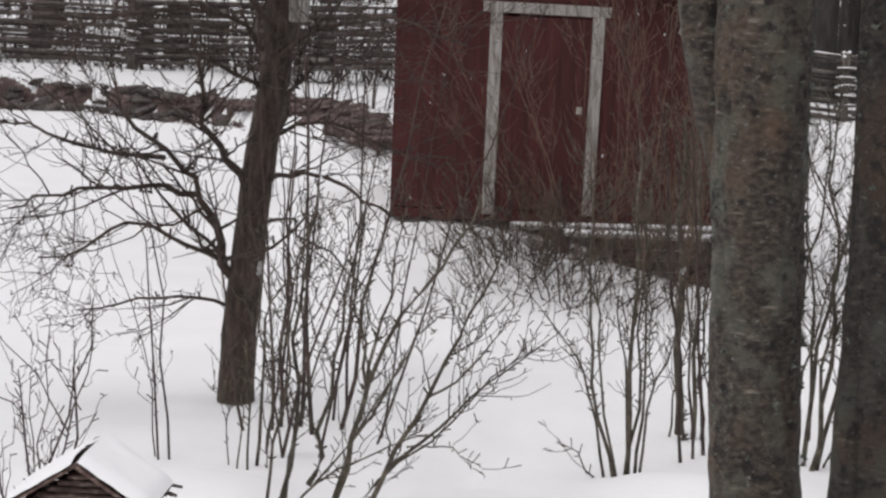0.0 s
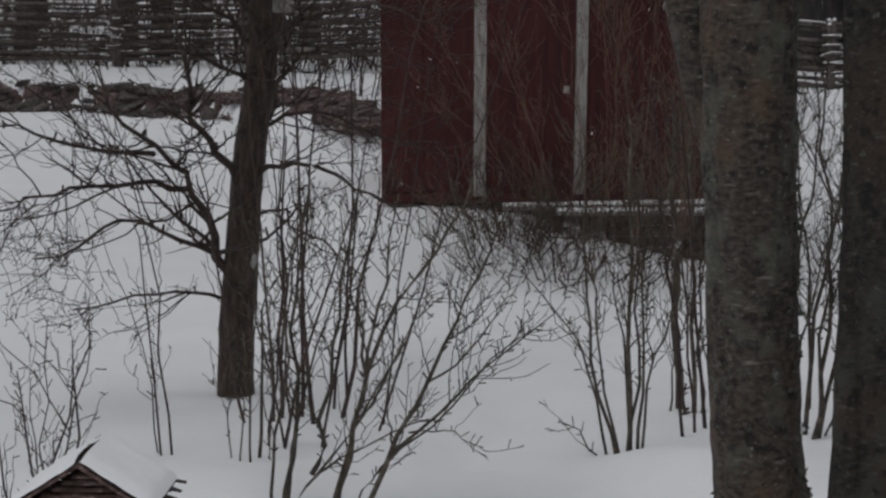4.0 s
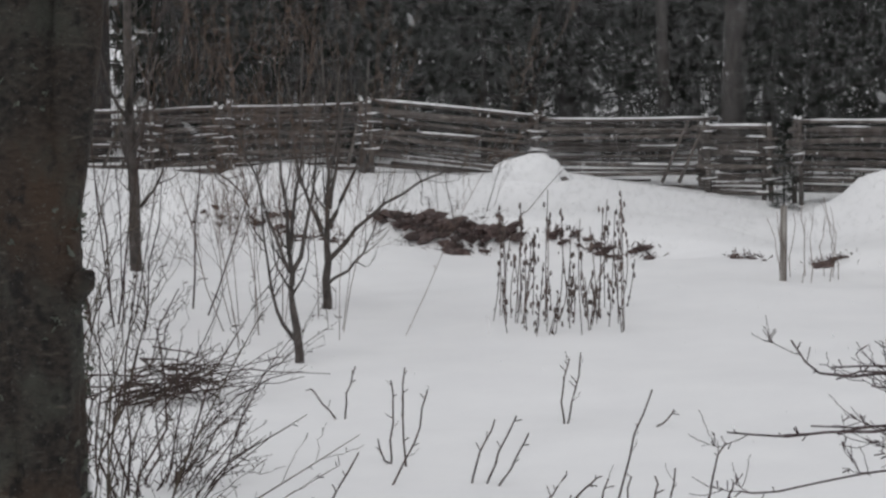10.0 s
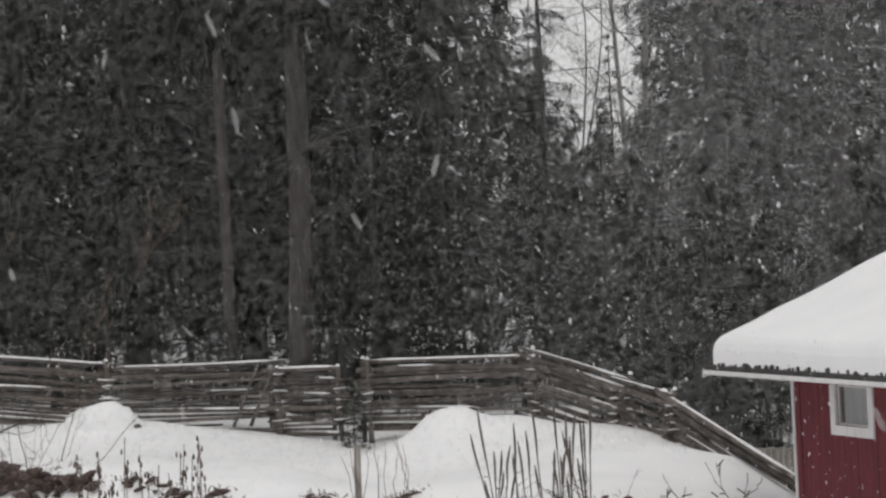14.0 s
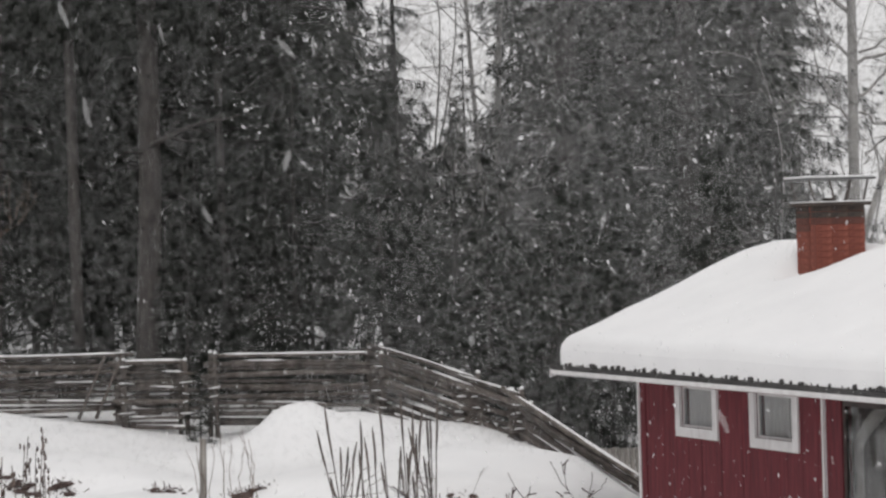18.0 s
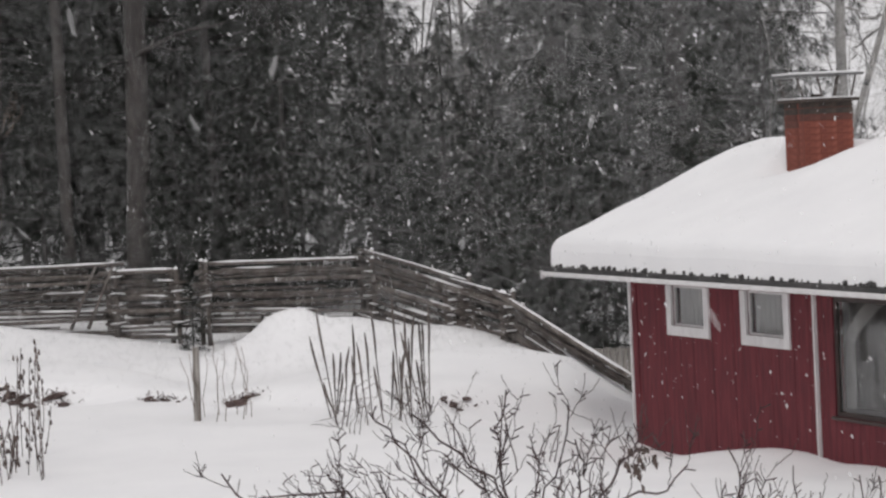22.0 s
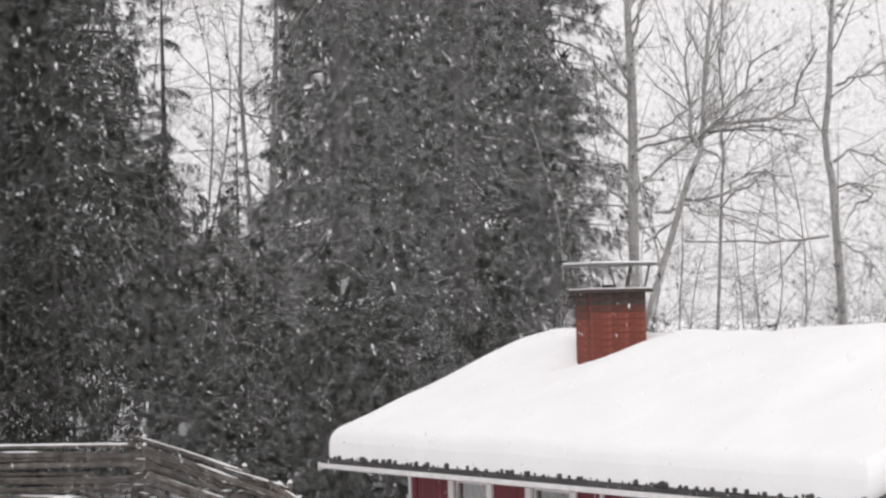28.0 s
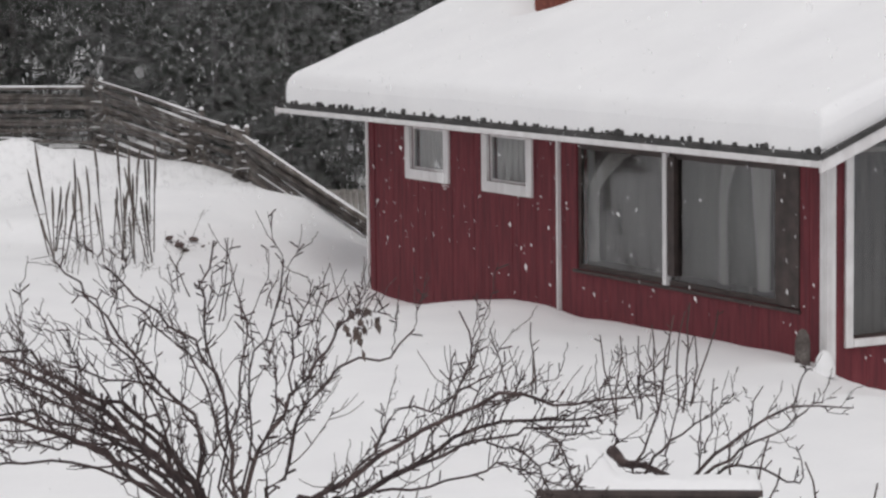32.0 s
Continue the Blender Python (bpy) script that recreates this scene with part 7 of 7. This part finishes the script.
lid_el = np.interp(az, (13.5, 31.0, 32.2, 33.2, 35.2, 36.0, 41.0, 42.2), (11, 11, 6.0, 2.4, 2.2, 11, 11, 4)) + 0.8 * np.sin(az * 9.0) + rs.normal(0, 0.35, k)
chink = (np.abs(az - 31.9) < 0.09 + 0.05 * np.sin(el * 11)) & (el < -1.0) | (np.abs(az - 38.9) < 0.13 + 0.06 * np.sin(el * 9)) & (np.abs(el - 0.4) < 1.3) | (np.abs(az - 23.9) < 0.07) & (el < -1.5) | (np.abs(az - 24.5) < 0.05) & (el < -1.6) | (np.abs(az - 41.3) < 0.15) & (np.abs(el) < 0.3)
keep = (el < lid_el) & ~chink
az, el, d = np.radians(az[keep]), np.radians(el[keep]), d[keep]
p = np.stack([d * np.sin(az), d * np.cos(az), 3.2 + d * np.tan(el)], 1)
way = rs.normal(0, 0.5, p.shape)
way[:, 2] -= rs.uniform(0.2, 1.2, len(p))
way *= (rs.uniform(0.35, 0.8, len(p)) / np.linalg.norm(way, axis=1))[:, None]
tagged(new("deep_forest", feathers("deep_forest", p, way, rs.uniform(0.07, 0.15, len(p)), NEEDLE)), "dense dark spruce boughs deep in the forest", "forest", kind="stuff")

# dark leafless brush close behind the fence beside the shed
k = 2600
az = rs.uniform(-12.5, 0.6, k)
d = 42.4 + rs.uniform(0, 1.6, k)
p = np.stack([d * np.sin(np.radians(az)), d * np.cos(np.radians(az)), 0.9 + 1.25 * rs.uniform(0, 1, k) ** 1.3], 1)
way = rs.normal(0, 0.4, p.shape)
way[:, 2] += 1.0
way *= (rs.uniform(0.25, 0.75, k) / np.linalg.norm(way, axis=1))[:, None]
tagged(new("brush", needles("brush", p, way, rs.uniform(0.008, 0.02, k), TWIG)), "dark leafless brush growing close behind the fence", "brush", kind="stuff")

# pale pine trunks that stand out before the dark spruces
for az, d, r in ((25.7, 44.4, 0.12), (27.2, 44.0, 0.24), (29.15, 45.6, 0.09), (-7.8, 46, 0.2), (-9.4, 47, 0.16), (-1.5, 47, 0.2), (-4.8, 48, 0.13), (-3.87, 47, 0.21), (10.15, 47, 0.2), (9.7, 46, 0.26), (11.5, 47, 0.22), (12.9, 46, 0.3), (14.8, 46.5, 0.18), (-5.56, 47, 0.24), (6.9, 47, 0.2)):
    rn = random.Random(int(az * 10) + 500)
    t = plant("pine_tree", "straight trunk with bare lower part at the forest edge", "tree", spot(az, d), "pine trunks at the forest edge")
    b = on_snow(t.matrix_basis.translation, 0.4)
    g = Geo()
    tip = b + Vector((rn.gauss(0, 0.2), 0, 15))
    grow(g, [b, b.lerp(tip, 0.3) + Vector((rn.gauss(0, 0.08), 0, 0)), b.lerp(tip, 0.65), tip], r, r * 0.5, rn, 0, 2.2, 1, 0.05, 0, 10, 0.25, 0.01)
    stem(t, g, PINEBARK, "trunk")
    if 20 < az < 30:
        part("crown", HIGH_KIND[1], None, t)
    for k in range(8):
        g, p, a = Geo(), b.lerp(tip, rn.uniform(0.2, 0.7)), rn.uniform(0, 6.283)
        q = Vector((math.cos(a), math.sin(a), rn.uniform(-0.25, 0.15))) * rn.uniform(0.4, 1.8)
        grow(g, [p, p + q * 0.5 + Vector((0, 0, 0.06)), p + q], 0.018, 0.005, rn, 4, 0.5, 1, 0.0, 0, 4)
        stem(t, g, PINEBARK, "branch")
    if r > 0.23 and az > 20:
        g = Geo()
        grow(g, [at(27.25, 2.2, d), at(28.3, 2.75, d - 0.3), at(29.5, 3.0, d - 0.6)], 0.06, 0.015, rn, 5, 0.8, 1, 0.1, 0, 6)
        stem(t, g, PINEBARK, "limb")


# ---- bare broad-leaved trees behind the cottage ----
def bare_kind(seed, h, r, limbs, weep, twigs=10):
    rn = random.Random(seed)
    trunk, crown = Geo(), Geo()
    tip = Vector((rn.gauss(0, 0.6), rn.gauss(0, 0.6), h))
    line = [Vector((0, 0, -0.5)), Vector((rn.gauss(0, 0.2), rn.gauss(0, 0.2), h * 0.2)), Vector((rn.gauss(0, 0.35), rn.gauss(0, 0.35), h * 0.42)), Vector((rn.gauss(0, 0.4), rn.gauss(0, 0.4), h * 0.7)), tip]
    trunk.tube(bend(line, 14), [r * (1 - 0.9 * (i / 13)) for i in range(14)], 10)
    pts = bend(line, 40)
    for i in range(limbs):
        f = rn.uniform(0.16, 0.95)
        p = pts[int(f * 39)]
        a, L = rn.uniform(0, 6.283), h * (0.27 - 0.17 * f) * rn.uniform(0.5, 1.2)
        q = Vector((math.cos(a), math.sin(a), 0))
        def off(k):
            return Vector((rn.gauss(0, k * L), rn.gauss(0, k * L), rn.gauss(0, k * L)))

        grow(crown, [p, p + q * L * 0.3 + Vector((0, 0, L * 0.28)) + off(0.09), p + q * L * 0.65 + Vector((0, 0, L * 0.42)) + off(0.15), p + q * L + Vector((0, 0, L * (0.55 - weep))) + off(0.18)], r * 0.32 * (1.1 - f), 0.006, rn, twigs, L * 0.5, 2, 0.2 - weep, 0, start=0.1, wob=0.09, sides=4, seg=4)
    return trunk.mesh("trunk", GREYBARK, True), crown.mesh("crown", GREYBARK, True)


BARE_KINDS = [bare_kind(300, 17, 0.19, 30, 0.15, 9), bare_kind(301, 15, 0.13, 30, 0.0, 8), bare_kind(302, 13, 0.10, 24, 0.25, 7), bare_kind(303, 11, 0.04, 18, 0.1, 5), bare_kind(304, 8.5, 0.036, 34, 0.05, 7)]


def bare_tree(kind, az, d, size=1.0, tilt=0.0, turn=None, label="tall bare grey tree behind the cottage", group="bare trees"):
    p = spot(az, d)
    t = thing("bare_tree", label, "tree", Matrix.Translation(p) @ pose(0, 0, 0, 0, tilt, 0) @ pose(0, 0, 0, 0, 0, frn.uniform(0, 360) if turn is None else turn) @ Matrix.Scale(size, 4), group)
    part("trunk", kind[0], None, t)
    part("crown", kind[1], None, t)


ARCHED = ("tall bare tree with arching boughs behind the cottage", 43.3, 46, [
        ([(43.37, 3.21), (43.39, 5.97), (43.39, 7.31)], 0.12, 10),
        ([(43.50, 3.71), (44.05, 3.86), (45.06, 4.12), (46.32, 4.33), (47.31, 4.26)], 0.0375, 12),
        ([(43.55, 3.96), (44.15, 4.32), (44.74, 4.68), (45.26, 5.16)], 0.02625, 10),
        ([(43.53, 2.95), (44.04, 3.44), (44.72, 3.84), (45.73, 4.23)], 0.03375, 12),
        ([(43.52, 2.61), (44.01, 2.35), (44.52, 2.42), (45.18, 2.23)], 0.03, 10),
        ([(43.30, 3.88), (42.89, 4.31), (42.57, 4.99), (42.51, 6.00)], 0.03, 10),
        ([(43.26, 2.45), (42.86, 3.05), (42.63, 3.90), (42.73, 4.65)], 0.03, 10)])
LEANING = ("leaning bare tree behind the chimney", 43.75, 42, [
        ([(44.34, 2.17), (44.80, 3.50), (44.97, 4.33), (45.11, 5.92), (45.22, 6.91)], 0.065, 14),
        ([(44.85, 3.92), (45.40, 4.20), (46.32, 4.29), (46.91, 4.61), (47.17, 5.18), (47.52, 5.83)], 0.0375, 12),
        ([(44.90, 4.04), (45.73, 4.10), (46.48, 4.02), (47.22, 3.84)], 0.03, 12),
        ([(44.72, 3.84), (44.62, 4.68), (44.65, 5.77), (44.62, 6.43)], 0.03375, 10),
        ([(44.34, 2.17), (43.83, 1.77), (43.57, 1.44)], 0.02625, 6),
        ([(44.52, 2.59), (45.36, 2.73), (46.04, 3.13), (46.87, 3.02)], 0.03, 12),
        ([(44.94, 4.25), (45.58, 4.73), (46.02, 5.39), (46.61, 5.86)], 0.03, 10)])
CROOKED = ("tall slightly crooked bare tree behind the cottage", 47.55, 44, [
        ([(47.75, 2.08), (47.63, 3.83), (47.77, 5.82), (47.85, 7.06)], 0.085, 8),
        ([(47.89, 4.99), (48.41, 5.26), (49.11, 5.44)], 0.03, 10),
        ([(47.78, 3.33), (48.20, 3.56), (48.61, 3.38), (49.01, 3.08)], 0.03, 8),
        ([(47.81, 2.74), (48.34, 2.73), (48.50, 2.47), (48.00, 2.15)], 0.0225, 8),
        ([(47.61, 1.71), (46.83, 1.60), (45.58, 1.64), (44.33, 1.67)], 0.03, 12),
        ([(47.82, 1.62), (48.30, 1.31), (48.54, 0.81)], 0.0225, 8)])
SLIM = ("slim bare tree behind the cottage", 45.26, 46, [
        ([(45.30, 2.15), (45.39, 3.82), (45.35, 5.41), (45.42, 6.41)], 0.0375, 18),
        ([(45.32, 2.40), (45.87, 2.88), (46.37, 3.04)], 0.0225, 9),
        ([(45.35, 3.40), (44.81, 3.84), (44.39, 3.93)], 0.0225, 9)])
for label, az, d, boughs in (ARCHED, LEANING, CROOKED, SLIM):
    rn = random.Random(int(az * 100))
    t = plant("bare_tree", label, "tree", spot(az, d), "bare trees")
    for i, (pts, r, kids) in enumerate(boughs):
        line = [at(a, e, d + (rn.uniform(-0.6, 0.6) if i and k else 0)) for k, (a, e) in enumerate(pts)]
        if i == 0:
            down = line[0] - line[1]
            line.append(line[-1] + (line[-1] - line[-2]) * 1.6)
            line.insert(0, line[0] + down * ((line[0].z - spot(az, d).z + 0.3) / -down.z))
        g = Geo()
        grow(g, line, r, 0.014 if i else r * 0.35, rn, int(kids * 1.4), 1.9 if i else 1.6, 2, 0.12, 0, 8 if i == 0 else 5, 0.12 if i else 0.35, 0.05 if i else 0.02)
        stem(t, g, GREYBARK, "bough" if i else "trunk")
bare_tree(BARE_KINDS[1], 35.5, 54, 1.05, -6, label="leaning bare tree at the edge of the gap")
bare_tree(BARE_KINDS[2], 34.9, 55, 1.1, 1, label="leaning bare tree at the edge of the gap")
for i, (az, d) in enumerate(((42.3, 47), (44.9, 46), (45.9, 49), (46.8, 45), (48.4, 48), (49.6, 45), (50.8, 49), (52.2, 46), (43.1, 55), (45.4, 54), (47.4, 56), (49.3, 54), (51.5, 56), (53.4, 50), (32.9, 50), (34.0, 51.5), (34.9, 50), (33.5, 54))):
    bare_tree(BARE_KINDS[4], az, d, 0.9 if i < 14 else 1.25, (i % 3) * 4 - 4, label="bare tree with a haze of fine twigs", group="fine-twigged bare trees")
bare_tree(BARE_KINDS[3], 49.0, 50, 1.0, 0)
bare_tree(BARE_KINDS[1], 51.0, 54, 0.8, 0)
bare_tree(BARE_KINDS[2], 53.4, 52, 0.8, 0)
bare_tree(BARE_KINDS[3], 46.5, 60, 0.9, 0)
for i in range(22):
    bare_tree(BARE_KINDS[3], 41.5 + 18 * (i + frn.uniform(0, 1)) / 22, frn.uniform(66, 130), frn.uniform(0.6, 1.1), label="distant bare tree on the far woodland edge", group="distant bare trees")
for i in range(13):
    bare_tree(BARE_KINDS[4], 42.6 + 12 * (i + frn.uniform(0.1, 0.9)) / 13, frn.uniform(56, 78), frn.uniform(0.5, 0.75), frn.uniform(-4, 4), label="bare tree with a haze of fine twigs", group="fine-twigged bare trees")
for i in range(7):
    bare_tree(BARE_KINDS[2 + i % 2], -14 + 27 * (i + frn.uniform(0, 1)) / 7, frn.uniform(56, 80), frn.uniform(0.6, 1.0), label="bare tree among the spruces", group="bare trees among spruces")

# ---- snow falling through the air ----
def snowfall(name, label, count, near, far, small, large, left, mat, seed, slim):
    """Flakes strewn through the air; fewer of them towards the shed."""
    rs = np.random.RandomState(seed)
    az, d = np.radians(-14 + 70 * rs.uniform(0, 1, count)), near + (far - near) * rs.uniform(0, 1, count) ** 0.45
    z = 3.2 + d * np.tan(np.radians(rs.uniform(-12, 9, count)))
    keep = (z > 0.7) & (rs.uniform(0, 1, count) < np.interp(np.degrees(az), (-14, 10, 18, 26, 31, 35), (left, left, 0.2, 0.36, 0.65, 1.0)))
    p = np.stack([d * np.sin(az), d * np.cos(az), z], 1)[keep]
    k = len(p)
    fall = rs.normal(0, 0.25, (k, 3)) + np.array([0.35, 0.0, -1.0])
    size = small + (large - small) * rs.uniform(0, 1, k) ** 2.5
    fall *= (size / np.linalg.norm(fall, axis=1))[:, None]
    tagged(new(name, needles(name, p, fall, size * slim, mat)), label, "snowflakes", kind="stuff")


snowfall("falling_snow", "loose snowflakes falling through the air", 60000, 10, 42, 0.014, 0.046, 0.1, SNOWFLAKE, 77, 0.19)
# a few flakes close to the window, drawn out by their fall
rs = np.random.RandomState(79)
near = Geo()
for _ in range(70):
    az, d = radians(rs.uniform(-12, 52)), rs.uniform(6.5, 12)
    c = Vector((d * math.sin(az), d * math.cos(az), 3.2 + d * math.tan(radians(rs.uniform(-8, 8)))))
    fall = Vector((rs.normal(0.2, 0.45), rs.normal(0, 0.2), -1)).normalized()
    across = fall.cross(Vector((math.sin(az), math.cos(az), 0))).normalized()
    length, wide = rs.uniform(0.015, 0.05), rs.uniform(0.006, 0.012)
    near.poly(*[c + fall * length * math.cos(2 * math.pi * k / 10) + across * wide * math.sin(2 * math.pi * k / 10) for k in range(10)])
tagged(part("near_falling_snow", near, NEARFLAKE), "a few large blurred snowflakes falling close by", "snowflakes", kind="stuff")
# haze imitated by big, nearly clear white triangles before the dark trees


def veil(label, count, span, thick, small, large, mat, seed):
    """Faint three-cornered sheets of stand-in haze between two bearings, as thick as the table says."""
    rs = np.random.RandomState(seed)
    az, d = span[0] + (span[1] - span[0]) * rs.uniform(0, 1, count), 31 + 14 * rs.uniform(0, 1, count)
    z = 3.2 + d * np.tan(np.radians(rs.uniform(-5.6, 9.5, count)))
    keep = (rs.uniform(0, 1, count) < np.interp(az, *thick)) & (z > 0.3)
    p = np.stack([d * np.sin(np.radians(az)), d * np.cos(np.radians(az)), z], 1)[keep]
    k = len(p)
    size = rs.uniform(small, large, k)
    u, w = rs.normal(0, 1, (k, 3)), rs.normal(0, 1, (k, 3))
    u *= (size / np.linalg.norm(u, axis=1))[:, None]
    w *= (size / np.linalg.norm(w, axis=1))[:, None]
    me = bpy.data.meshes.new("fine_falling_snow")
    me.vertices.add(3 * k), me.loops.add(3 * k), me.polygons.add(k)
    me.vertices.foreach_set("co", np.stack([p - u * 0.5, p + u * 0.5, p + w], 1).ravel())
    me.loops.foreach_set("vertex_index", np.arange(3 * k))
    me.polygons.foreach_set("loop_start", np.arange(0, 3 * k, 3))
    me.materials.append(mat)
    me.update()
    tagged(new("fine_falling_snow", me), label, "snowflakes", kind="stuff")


veil("faint oversized flakes imitating snow haze before the cottage and the gap", 275000, (30, 54), ((30, 36), (0.0, 0.9)), 0.07, 0.16, COTTAGEHAZE, 78)
veil("very faint oversized flakes imitating snow haze before the dark spruces", 175000, (11, 37), ((11, 15, 31, 37), (0.0, 1.0, 1.0, 0.0)), 0.07, 0.15, SPRUCEHAZE, 80)
